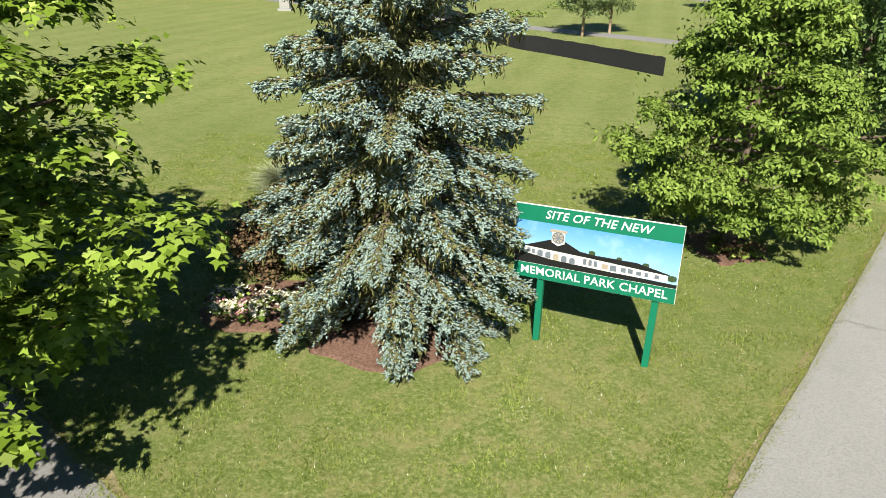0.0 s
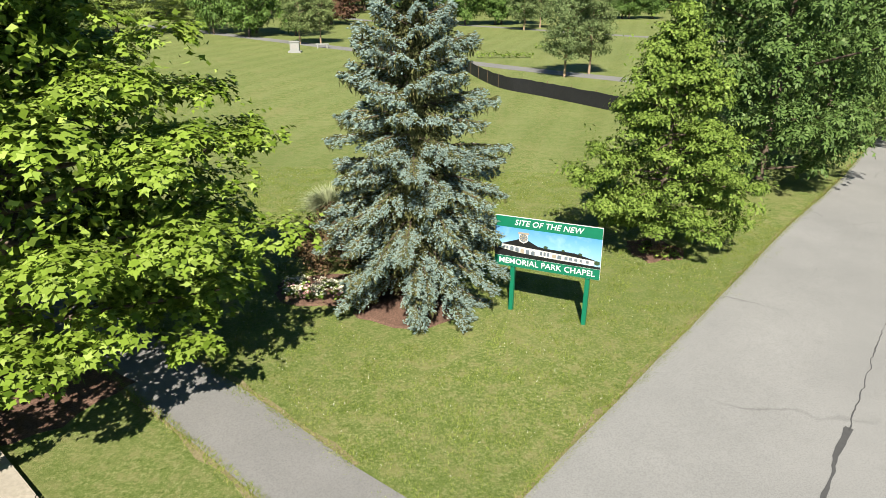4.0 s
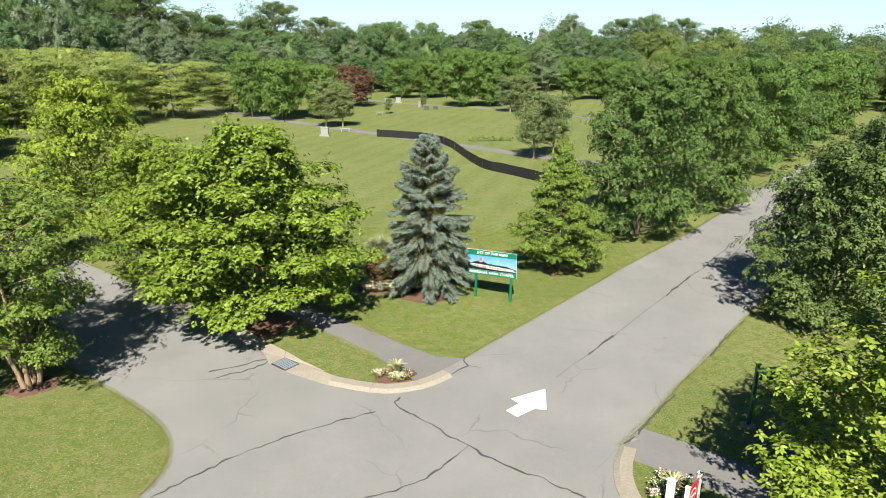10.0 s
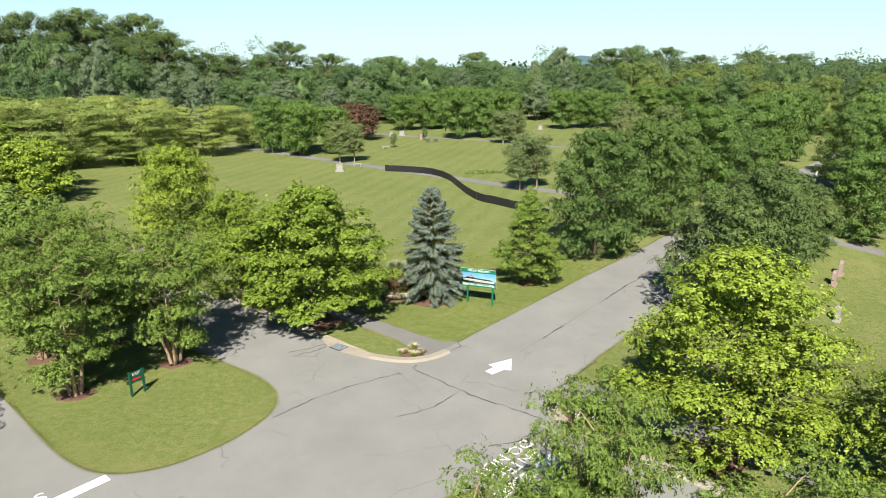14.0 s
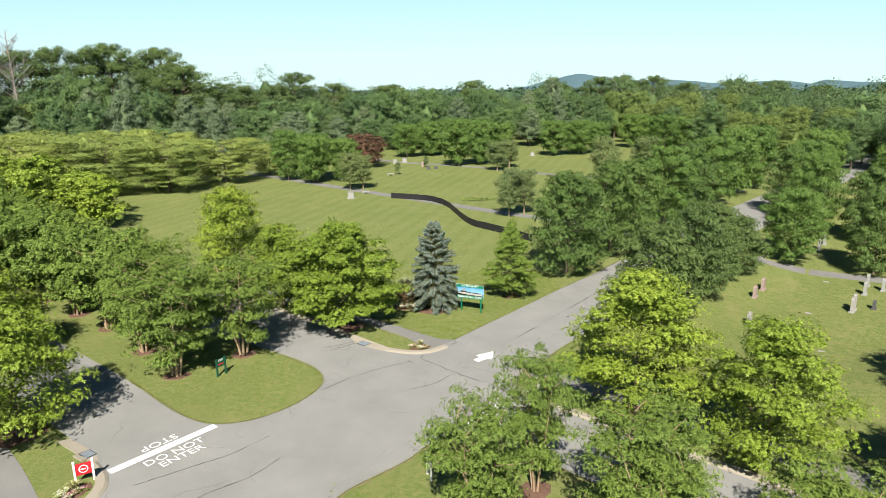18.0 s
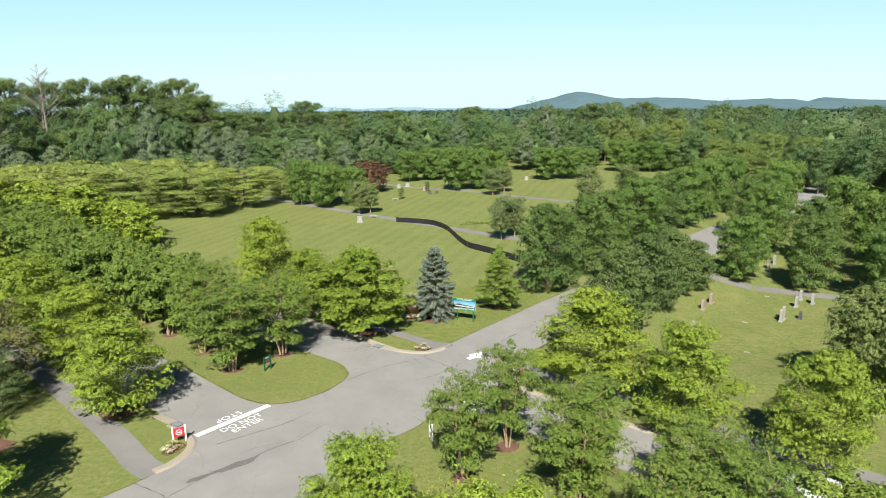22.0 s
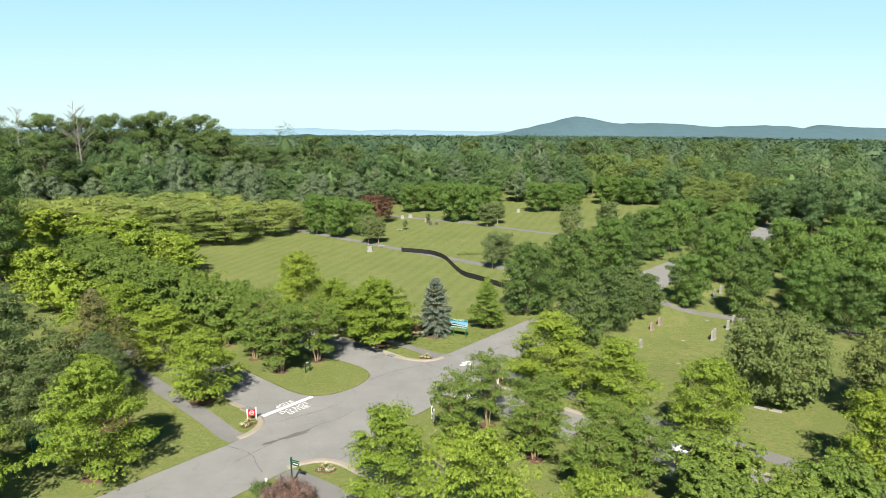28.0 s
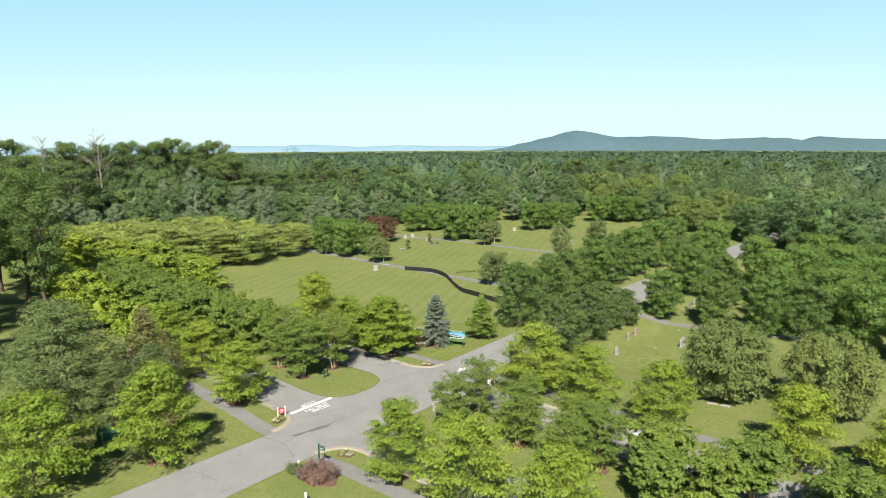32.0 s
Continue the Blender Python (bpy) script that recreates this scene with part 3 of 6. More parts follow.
road = avenue()
KERB_NW = [(-0.8, -8.15), (-1.4, -8.8), (-2.0, -9.2), (-2.9, -9.5), (-3.9, -9.4), (-5.2, -9.0), (-6.9, -8.1), (-7.7, -7.4), (-8.2, -6.6), (-9.1, -5.7), (-12.0, -3.2), (-16.0, -0.2), (-30.0, 9.6), (-44.0, 19.6)]
LAWN_W = [(-44.0, 11.0), (-28.0, 0.4), (-15.6, -7.9), (-11.6, -10.4), (-9.6, -12.0), (-8.8, -13.4), (-8.7, -14.8), (-9.3, -16.4), (-10.3, -17.9), (-11.9, -19.3), (-13.7, -19.7), (-15.2, -19.2), (-17.1, -17.9), (-21.4, -14.2), (-28.1, -9.3), (-44.0, 2.4)]
KERB_SW = [(-48.0, -2.4), (-30.0, -14.6), (-25.0, -18.4), (-20.3, -22.0), (-18.3, -23.6), (-17.2, -24.6), (-16.6, -25.6), (-16.5, -26.8), (-16.9, -28.2), (-17.7, -29.2)]
KERB_E = [(5.0, -11.7), (4.3, -12.2), (3.9, -13.2), (3.8, -14.3), (4.0, -15.2), (4.6, -16.1), (9.0, -19.9), (15.0, -24.6), (24.3, -32.1), (28.0, -35.1), (42.0, -46.0)]
LAWN_E = [(38.0, -51.0), (22.0, -37.3), (12.0, -29.0), (6.0, -24.0), (2.4, -20.8), (0.9, -20.0), (-0.3, -20.2), (-1.4, -21.3), (-2.4, -23.0), (-4.1, -24.6), (-5.6, -26.2), (-5.6, -28.0), (-4.2, -29.4), (5.0, -35.9), (14.0, -42.3), (26, -51)]
KERB_SE = [(22.0, -56.0), (8.0, -45.9), (-1.0, -39.3), (-4.3, -36.6), (-6.6, -34.4), (-8.0, -33.2), (-9.4, -32.6), (-10.8, -32.9), (-12.2, -33.9)]

drive_w = slab("road", rounded(KERB_NW, 1) + rounded(LAWN_W, 3) + rounded(KERB_SW, 1) + [(-15.0, -31.5), (2.0, -8.6)], 0.030, 0.2, ASPHALT)
tagged(drive_w, "worn light grey asphalt drive beside a lawn island", "road", kind="structure")
drive_e = slab("road", rounded(KERB_E, 1) + rounded(LAWN_E, 3) + rounded(KERB_SE, 1) + [(-14.0, -32.5), (2.0, -11.0)], 0.026, 0.2, ASPHALT)
tagged(drive_e, "worn light grey asphalt drive shaded by crape myrtles", "road", kind="structure")


def kerb_run(line, side, width=0.42, high=0.13, rounds=1):
    """A concrete kerb made of cast lengths."""
    pts = rounded(line, rounds)
    root = empty("kerb", *pts[0], 0)
    pts = dense(pts, 0.5)
    i = 0
    while i < len(pts) - 1:
        seg = pts[i:i + 5]
        if len(seg) < 2:
            break
        bm = bmesh.new()
        rows = []
        for k, (x, y) in enumerate(seg):
            a, b = pts[max(0, i + k - 1)], pts[min(len(pts) - 1, i + k + 1)]
            d = Vector((b[0] - a[0], b[1] - a[1], 0)).normalized()
            if k == 0:
                x, y = x + d.x * 0.004, y + d.y * 0.004
            elif k == len(seg) - 1:
                x, y = x - d.x * 0.004, y - d.y * 0.004
            n = Vector((-d.y, d.x, 0)) * side
            rows.append([bm.verts.new((x + n.x * o - pts[0][0], y + n.y * o - pts[0][1], z)) for o, z in ((0, -0.1), (0, 0.045), (0.10, high * 0.75), (0.16, high), (width, high), (width, -0.1))])
        for a, b in zip(rows, rows[1:]):
            for k in range(5):
                bm.faces.new((a[k], a[k + 1], b[k + 1], b[k]))
        for r in (rows[0], rows[-1]):
            bm.faces.new(r)
        bmesh.ops.recalc_face_normals(bm, faces=bm.faces)
        part("kerb_stone", bm, CONCRETE, root)
        i += 4
    return tagged(root, "weathered tan concrete kerb round a corner", "kerb", kind="structure")


kerb_run(KERB_NW[:6], -1, 0.52)
kerb_run(KERB_NW[9:11], -1, rounds=0)


def apron_stone(root, pts):
    """A flat cast piece: two corners at the road, two at the grass, a little higher."""
    bm = bmesh.new()
    top = [bm.verts.new(p) for p in pts]
    low = [bm.verts.new((x, y, -0.1)) for x, y, z in pts]
    bm.faces.new(top)
    for i in range(4):
        bm.faces.new((top[i], low[i], low[(i + 1) % 4], top[(i + 1) % 4]))
    bmesh.ops.recalc_face_normals(bm, faces=bm.faces)
    part("kerb_stone", bm, CONCRETE, root)


apron = empty("kerb_apron")
for q in ([(-9.1, -5.7, 0.045), (-8.21, -6.6, 0.045), (-7.36, -6.58, 0.11), (-8.80, -5.45, 0.11)],
          [(-8.2, -6.61, 0.045), (-7.66, -7.62, 0.040), (-7.24, -7.10, 0.052), (-7.35, -6.59, 0.11)],
          [(-7.23, -7.08, 0.052), (-6.50, -7.48, 0.060), (-6.38, -7.46, 0.11), (-7.33, -6.60, 0.11)],
          [(-7.02, -8.08, 0.040), (-6.1, -8.56, 0.045), (-5.56, -8.16, 0.11), (-6.48, -7.50, 0.062)],
          [(-6.47, -7.49, 0.062), (-5.55, -8.15, 0.11), (-5.5, -8.10, 0.11), (-6.37, -7.45, 0.11)],
          [(-6.09, -8.57, 0.045), (-5.2, -9.0, 0.045), (-4.98, -8.5, 0.12), (-5.55, -8.15, 0.11)]):
    apron_stone(apron, q)
south = empty("kerb_apron")
for q in ([(-21.0, -21.45, 0.045), (-19.36, -22.46, 0.045), (-19.74, -22.97, 0.10), (-21.5, -21.85, 0.11)],
          [(-19.72, -22.99, 0.06), (-18.97, -23.37, 0.06), (-19.10, -23.62, 0.11), (-19.85, -23.18, 0.11)],
          [(-18.68, -22.94, 0.045), (-18.25, -23.55, 0.045), (-18.70, -23.98, 0.11), (-18.95, -23.36, 0.06)]):
    apron_stone(south, q)
tagged(south, "flared tan concrete apron round a drain", "kerb", kind="structure")
tagged(apron, "flared tan concrete apron round a drain", "kerb", kind="structure")
kerb_run(KERB_NW[10:12], -1)
kerb_run(KERB_SW[4:], -1, 0.60)
kerb_run(KERB_E[1:8], 1, 0.52, rounds=1)
kerb_run(KERB_E[7:10], 1, rounds=0)
kerb_run(KERB_SE[1:], -1, 0.52)


def pathway(line, width, label, top=0.018, step=1.0):
    bm = ribbon(bmesh.new(), rounded(line, 2), width, top, 0.08, step)
    return tagged(part("pavement", bm, PATHWAY), label, "path", kind="structure")


FOOT = [(-3.2, -6.15), (-4.6, -5.0), (-6.0, -3.9), (-9.0, -1.6), (-16.0, 3.4), (-30.0, 13.2)]
pathway(FOOT, 1.45, "grey asphalt footpath across the grass")
tagged(slab("pavement", [(-2.75, -5.6), (-1.5, -6.5), (-0.3, -6.65), (0.2, -6.2), (-0.2, -7.6), (-0.75, -7.95), (-2.2, -8.4), (-3.75, -6.7)], 0.023, 0.1, PATHWAY), "grey asphalt footpath meeting the avenue", "path", kind="structure")
pathway([(-17.2, -29.3), (-19.0, -28.4), (-22.0, -25.3), (-25.0, -22.6), (-36.0, -13.0), (-46.0, -5.6)], 1.8, "grey asphalt footpath beside the drive")
pathway([(4.4, -11.6), (6.2, -12.7), (9.2, -15.0), (15.5, -20.7), (28.8, -31.2), (44.0, -43.5)], 1.8, "grey asphalt footpath beside shaded grass")
pathway([(-12.6, -34.4), (-10.8, -35.2), (-7.8, -37.2), (-2.0, -41.6), (8.0, -48.6)], 1.8, "grey asphalt footpath behind a kerb")
pathway([(-60, 97), (-41, 82), (-30, 72.6), (-14.7, 59.6), (-4, 51), (5.4, 43), (13, 37.8), (23.0, 26.0), (31, 18.6), (39.5, 13.8), (60, 5)], 2.2, "pale grey path winding through the cemetery field", step=2)
pathway([(-26, 118), (-20.4, 108.5), (-8, 102), (1.7, 97.5), (15.2, 85.5), (30, 76), (48, 62)], 2.2, "pale grey path in the far field", step=2)

# sealed cracks and patches
CRACKS = [
    ([(-2.6, -9.7), (-2.75, -10.2), (-1.7, -11.0), (-0.2, -12.5), (1.0, -13.4), (2.2, -14.0), (3.3, -14.9)], 0.10, 0.034, drive_w),
    ([(-0.2, -12.5), (-0.8, -13.3), (-1.3, -14.0), (-2.3, -14.7), (-3.0, -15.0)], 0.10, 0.0345, drive_w),
    ([(-8.6, -15.2), (-7.2, -13.6), (-6.0, -12.4), (-5.4, -12.0), (-4.2, -11.2), (-3.3, -10.7)], 0.09, 0.034, drive_w),
    ([(-9.7, -8.35), (-9.0, -7.95), (-8.3, -7.45), (-7.9, -7.15), (-7.75, -7.3), (-7.95, -7.7)], 0.11, 0.034, drive_w),
    ([(-9.3, -8.75), (-8.7, -8.4), (-8.2, -8.0), (-7.95, -7.7)], 0.10, 0.0345, drive_w),
    ([(-0.9, -8.0), (-0.45, -7.4), (-0.2, -7.25), (-0.45, -6.9), (-0.4, -6.6)], 0.10, 0.040, road),
    ([(-0.2, -7.25), (0.2, -7.35)], 0.09, 0.041, road),
    ([(2.96, -7.94), (3.59, -7.05), (4.44, -6.03), (5.79, -4.16), (7.37, -1.94), (9.13, 0.5)], 0.03, 0.062, road),
    ([(4.42, -6.07), (5.08, -5.11), (5.75, -4.19)], 0.17, 0.066, road),
    ([(9.17, 0.54), (10.28, 2.12), (11.4, 3.72)], 0.14, 0.066, road),
    ([(11.4, 3.72), (12.78, 5.31), (13.15, 6.21), (15.99, 10.03), (20.1, 15.55), (14.0, 6.0)], 0.08, 0.064, road),
    ([(14.0, 6.0), (17.0, 10.0), (24.0, 18.8), (34, 31.5)], 0.05, 0.064, road),
    ([(5.4, -10.9), (6.0, -10.1), (6.9, -8.9)], 0.14, 0.046, road),
    ([(4.5, -12.0), (5.0, -11.5), (5.4, -10.9)], 0.18, 0.046, road),
    ([(9.2, -5.8), (10.6, -3.7)], 0.12, 0.042, road),
    ([(1.0, -17.2), (2.4, -16.8), (3.6, -15.8)], 0.13, 0.034, drive_w),
    ([(-15.4, -25.6), (-12.6, -23.4), (-11.6, -22.7), (-10.2, -20.8)], 0.07, 0.046, road),
    ([(-16.8, -33.0), (-14.2, -28.8), (-12.8, -27.8), (-11.6, -26.0), (-10.0, -24.9), (-9.0, -23.0)], 0.08, 0.052, road),
    ([(-18.6, -30.2), (-15.8, -31.6), (-15.0, -33.2), (-14.1, -34.4)], 0.08, 0.052, road),
    ([(-8.4, -32.2), (-6.6, -29.6), (-5.2, -28.0)], 0.06, 0.046, road),
]
for line, w, z, owner in CRACKS:
    bm = bmesh.new()
    pts = rounded(line, 2)
    wav = 0.35 if owner is road else 1.0
    pts = [(x + wav * 0.09 * noise.noise((x * 2.9, y * 2.9, 2)) + 0.04 * noise.noise((x * 8, y * 8, 6)), y + wav * 0.09 * noise.noise((x * 2.9, y * 2.9, 8)) + 0.04 * noise.noise((x * 8, y * 8, 1))) for x, y in dense(pts, 0.12)]
    ribbon(bm, pts, w * 0.52, z, 0, 0.12, 1.2)
    for v in bm.verts:
        x, y = v.co.x, v.co.y
        v.co.x += wav * 0.07 * noise.noise((x * 1.9, y * 1.9, 9))
        v.co.y += wav * 0.07 * noise.noise((x * 1.9, y * 1.9, 4))
        # follow the crown of the avenue
        dl = (x + 0.3) * 0.785 - (y + 6.7) * 0.62
        if owner is road and 0 < dl < 7.4:
            v.co.z = 0.041 + 0.026 * (1 - abs(dl - 3.6) / 3.7)
        else:
            v.co.z = max(v.co.z, 0.036)
            if 0 < dl < 7.4:
                v.co.z = 0.041 + 0.026 * (1 - abs(dl - 3.6) / 3.7)
    ob = part("crack_seal", bm, TAR, owner, "black tar crack sealer")
STAIN = plain("dark_patch", (0.15, 0.148, 0.14), 0.9, grain=6, vary=0.3)


def on_avenue(x, y):
    dl = (x + 0.3) * 0.785 - (y + 6.7) * 0.62
    return 0.041 + 0.026 * (1 - abs(dl - 3.6) / 3.7) if -0.1 < dl < 7.4 else 0.034


def blotch(cx, cy, a, b, rz, seed):
    bm = bmesh.new()
    c, s = math.cos(radians(rz)), math.sin(radians(rz))
    vs = []
    for k in range(36):
        t = 2 * math.pi * k / 36
        w = 1 + 0.6 * noise.noise((math.cos(t) * 1.7, math.sin(t) * 1.7, seed)) + 0.25 * noise.noise((math.cos(t) * 6, math.sin(t) * 6, seed))
        x, y = a * w * math.cos(t), b * w * math.sin(t)
        X, Y = cx + c * x - s * y, cy + s * x + c * y
        vs.append(bm.verts.new((X, Y, on_avenue(X, Y) + 0.003)))
    mid = bm.verts.new((cx, cy, on_avenue(cx, cy) + 0.003))
    for k in range(36):
        bm.faces.new((mid, vs[k], vs[(k + 1) % 36]))
    part("patch", bm, STAIN, road, "darker worn patch of asphalt")


blotch(-13.2, -28.1, 1.5, 0.28, 42, 3)
blotch(-14.9, -29.6, 0.9, 0.2, 40, 5)
blotch(6.5, -14.6, 0.2, 0.1, 10, 8)

# painted arrow, stop lines and words
bm = bmesh.new()
for v in [(2.45, -8.85), (2.35, -10.25), (1.95, -10.22), (1.35, -10.75), (1.0, -10.38), (1.45, -9.9), (1.2, -9.6)]:
    bm.verts.new((v[0], v[1], on_avenue(*v) + 0.006))
bm.verts.ensure_lookup_table()
bm.faces.new(bm.verts)
bmesh.ops.triangulate(bm, faces=bm.faces)
bmesh.ops.recalc_face_normals(bm, faces=bm.faces)
part("painted_arrow", bm, WHITE, road, "white painted direction arrow")


def stop_marks(a, b, sgn, own, order=("DO NOT", "ENTER")):
    """A stop line from a to b with its words on either side; sgn +1: the junction lies to the right of a-b."""
    d = Vector((b[0] - a[0], b[1] - a[1], 0))
    L = d.length
    d.normalize()
    n = Vector((d.y, -d.x, 0)) * sgn
    rz = math.degrees(math.atan2(d.y, d.x)) + (0 if sgn > 0 else 180)
    c = (Vector((*a, 0)) + Vector((*b, 0))) / 2
    part("stop_line", block(L, 0.5, 0.006, 0, 0, 0, 0), WHITE, own, "white painted stop line", m=pose(c.x, c.y, 0.035, 0, 0, math.degrees(math.atan2(d.y, d.x))))
    p = c - n * 0.72
    words("painted_word", "STOP", 0.78, WHITE, own, pose(p.x, p.y, 0.036, 0, 0, rz + 180), 0.002, 0, 1.1, label="white painted road lettering")
    p = c + n * 0.78 + d * 0.1 * sgn
    z = on_avenue(p.x, p.y)
    words("painted_word", order[0], 0.78, WHITE, own, pose(p.x, p.y, z + 0.004, 0, 0, rz), 0.002, 0, 1.05, label="white painted road lettering")
    p = c + n * 1.45 + d * 0.15 * sgn
    z = on_avenue(p.x, p.y)
    words("painted_word", order[1], 0.78, WHITE, own, pose(p.x, p.y, z + 0.006, 0, 0, rz), 0.002, 0, 1.05, label="white painted road lettering")


stop_marks((-17.2, -24.5), (-13.6, -19.8), 1, drive_w)
stop_marks((4.25, -17.2), (1.3, -20.5), 1, drive_e, ("ENTER", "DO NOT"))

# drain grate in the corner kerb
grate = empty("drain_grate", -7.08, -7.56, 0.028, -36)
grate.scale = (0.76, 0.70, 0.9)
# solid plate; the pit's darkness between the bars is painted on it
part("grate_frame", block(1.12, 0.98, 0.03, 0, 0, 0, 0.008), PIT_SHADE, grate)
for i in range(8):
    part("grate_bar", block(0.055, 0.82, 0.03, -0.46 + i * 0.131, 0, 0.02, 0.006), IRON, grate)
for j in range(6):
    part("grate_bar", block(0.98, 0.035, 0.026, 0, -0.36 + j * 0.144, 0.02, 0.004), IRON, grate)
tagged(grate, "blue-grey iron drain grate set in the kerb", "drain grate", group="drain grates")
again = copy_thing(grate, pose(-19.19, -22.93, 0.028, 0, 0, -33))
again.scale = (0.66, 0.60, 0.9)


def bed(cx, cy, a, b, rz=0, seed=1, label="brown bark mulch round a tree"):
    """A low heap of mulch with an uneven edge."""
    bm = bmesh.new()
    z0 = gz(cx, cy)
    rings = []
    for f, z in ((1.0, -0.02), (0.9, 0.025), (0.55, 0.04)):
        ring = []
        for k in range(26):
            t = 2 * math.pi * k / 26
            w = 1 + 0.30 * noise.noise((math.cos(t) * 2, math.sin(t) * 2, seed)) + 0.16 * noise.noise((math.cos(t) * 7, math.sin(t) * 7, seed))
            ring.append(bm.verts.new((a * f * w * math.cos(t), b * f * w * math.sin(t), z + 0.02 * noise.noise((k, f * 9, seed)))))
        rings.append(ring)
    for p, q in zip(rings, rings[1:]):
        for k in range(26):
            bm.faces.new((p[k], p[(k + 1) % 26], q[(k + 1) % 26], q[k]))
    bm.faces.new(rings[-1])
    ob = part("mulch_bed", bm, MULCH, m=pose(cx, cy, z0, 0, 0, rz))
    return tagged(ob, label, "mulch bed")


# ---- tree kinds ----
def p_low(u):
    return 0.80 + 0.20 * u / 0.15 if u < 0.15 else max(0.14, math.cos((u - 0.15) / 0.88 * math.pi / 2) ** 0.62)


def p_pine(u):
    return 0.7 + 0.3 * u / 0.2 if u < 0.2 else max(0.12, (1 - (u - 0.2) / 0.83) ** 0.62)


def p_cone(u):
    return 0.75 + 0.25 * u / 0.15 if u < 0.15 else max(0.06, 1 - (u - 0.15) / 0.87)


def p_near(u):
    return 0.70 + 0.30 * u / 0.3 if u < 0.3 else 1 - 0.82 * ((u - 0.3) / 0.7) ** 0.95


def p_oak(u):
    return 0.80 + 0.20 * u / 0.2 if u < 0.2 else max(0.06, 1 - ((u - 0.2) / 0.83) ** 1.1)


def p_egg(u):
    return max(0.12, math.sin(math.pi * (0.16 + 0.80 * u)) ** 0.7)


def p_round(u):
    return max(0.2, math.sqrt(max(0.0, 1 - (1.9 * u - 0.85) ** 2 / 1.12)))


def p_vase(u):
    return 0.5 + 0.5 * math.sin(math.pi * min(1, 0.10 + u * 0.75))


def p_flat(u):
    return 0.76 + 0.24 * u


def proto(name, label, category, h, r, **kw):
    t = tree(name, None, h=h, r=r, **kw)
    tagged(t, label, category)
    t["h"], t["r"] = h, r
    return t


maple_near = proto("maple_tree", "bright yellow-green maple with broad lobed leaves", "tree", 8.6, 5.0, seed=3, base=0.9, prof=p_near, boughs=54, twigs=10, per=205, sprigs=2, vary=0.8,
                   leaf=0.135, mat=L_MAPLE, tips=6, bark=BARK, outline=THREELOBE, up=0.75, trunk_r=0.17, rise=0.24, sweep=0.04, spread=0.58, flat=0.50, ragged=0.26, limbs=34, fill=0.4, core=0.0, cloud=9000)
maple_a = proto("maple_tree", "bright yellow-green maple with layered foliage", "tree", 7.5, 4.0, seed=11, base=0.8, prof=p_low, boughs=44, twigs=6, per=215, ragged=0.22, sprigs=1, vary=0.72, outline=LEAFLET, tips=6,
                leaf=0.11, mat=L_MAPLE, bark=BARK, trunk_r=0.14, rise=0.50, sweep=0.14, spread=0.66, flat=0.58, core=0.0, cloud=7000, fill=0.34)
maple_b = proto("maple_tree", "bright yellow-green maple with a pointed crown", "tree", 8.5, 4.0, seed=19, base=0.8, prof=p_pine, boughs=44, twigs=6, per=215, ragged=0.22, sprigs=1, vary=0.72, outline=LEAFLET, tips=6,
                leaf=0.11, mat=L_MAPLE, bark=BARK, trunk_r=0.14, rise=0.55, sweep=0.14, spread=0.66, flat=0.58, core=0.0, cloud=7000, fill=0.34)
maple_far = proto("maple_tree", "bright yellow-green maple in a distant row", "tree", 7.5, 4.0, seed=107, base=0.8, prof=p_low, boughs=40, twigs=6, per=38,
                  leaf=0.30, mat=L_MAPLE, bark=BARK, trunk_r=0.14, rise=0.50, sweep=0.12, spread=0.62, flat=0.8)
pin_oak = proto("pin_oak", "young pin oak with tiers of horizontal boughs", "tree", 6.2, 2.6, seed=5, base=0.7, prof=p_oak, boughs=62, twigs=8, per=190, sprigs=1,
                leaf=0.088, mat=L_OAK, tips=6, split=True, bark=BARK, outline=LEAFLET, trunk_r=0.10, rise=0.20, droop=0.12, spread=0.36, flat=0.26, limbs=50, core=0.0, cloud=5000, fill=0.36, ragged=0.45)
shade_a = proto("shade_tree", "large dark green shade tree", "tree", 10.0, 5.0, seed=23, base=0.5, prof=p_low, boughs=64, twigs=3, per=130, ragged=0.28, cloud=6000, core=0.0,
                leaf=0.2, mat=L_DARK, vary=0.72, bark=BARK, trunk_r=0.2, rise=0.3, spread=0.8, flat=0.72, inner=0.62)
shade_b = proto("shade_tree", "dark green shade tree with a rounded crown", "tree", 9.0, 4.8, seed=29, base=0.6, prof=p_round, boughs=64, twigs=3, per=130, ragged=0.28, cloud=6000, core=0.0,
                leaf=0.2, mat=L_SHADE, vary=0.72, bark=BARK, trunk_r=0.2, rise=0.3, spread=0.8, flat=0.72, inner=0.62)
shade_c = proto("shade_tree", "grey-green shade tree beside the avenue", "tree", 9.0, 4.5, seed=31, base=0.4, prof=p_low, boughs=80, twigs=3, per=170, sprigs=0, vary=0.74,
                leaf=0.155, mat=L_GREY, tips=6, outline=LEAFLET, fill=0.6, bark=BARK, trunk_r=0.18, rise=0.3, spread=0.7, flat=0.72, ragged=0.22, inner=0.62, core=0.0, cloud=8000)
shade_near = proto("shade_tree", "dark green shade tree with glossy leaves beside the avenue", "tree", 10.0, 5.0, seed=25, base=0.35, prof=p_low, boughs=88, twigs=3, per=200, sprigs=0, vary=0.74,
                   leaf=0.15, mat=L_DARK, tips=6, bark=BARK, outline=LEAFLET, trunk_r=0.2, rise=0.3, spread=0.72, flat=0.72, ragged=0.22, inner=0.62, core=0.0, cloud=9000, fill=0.6)
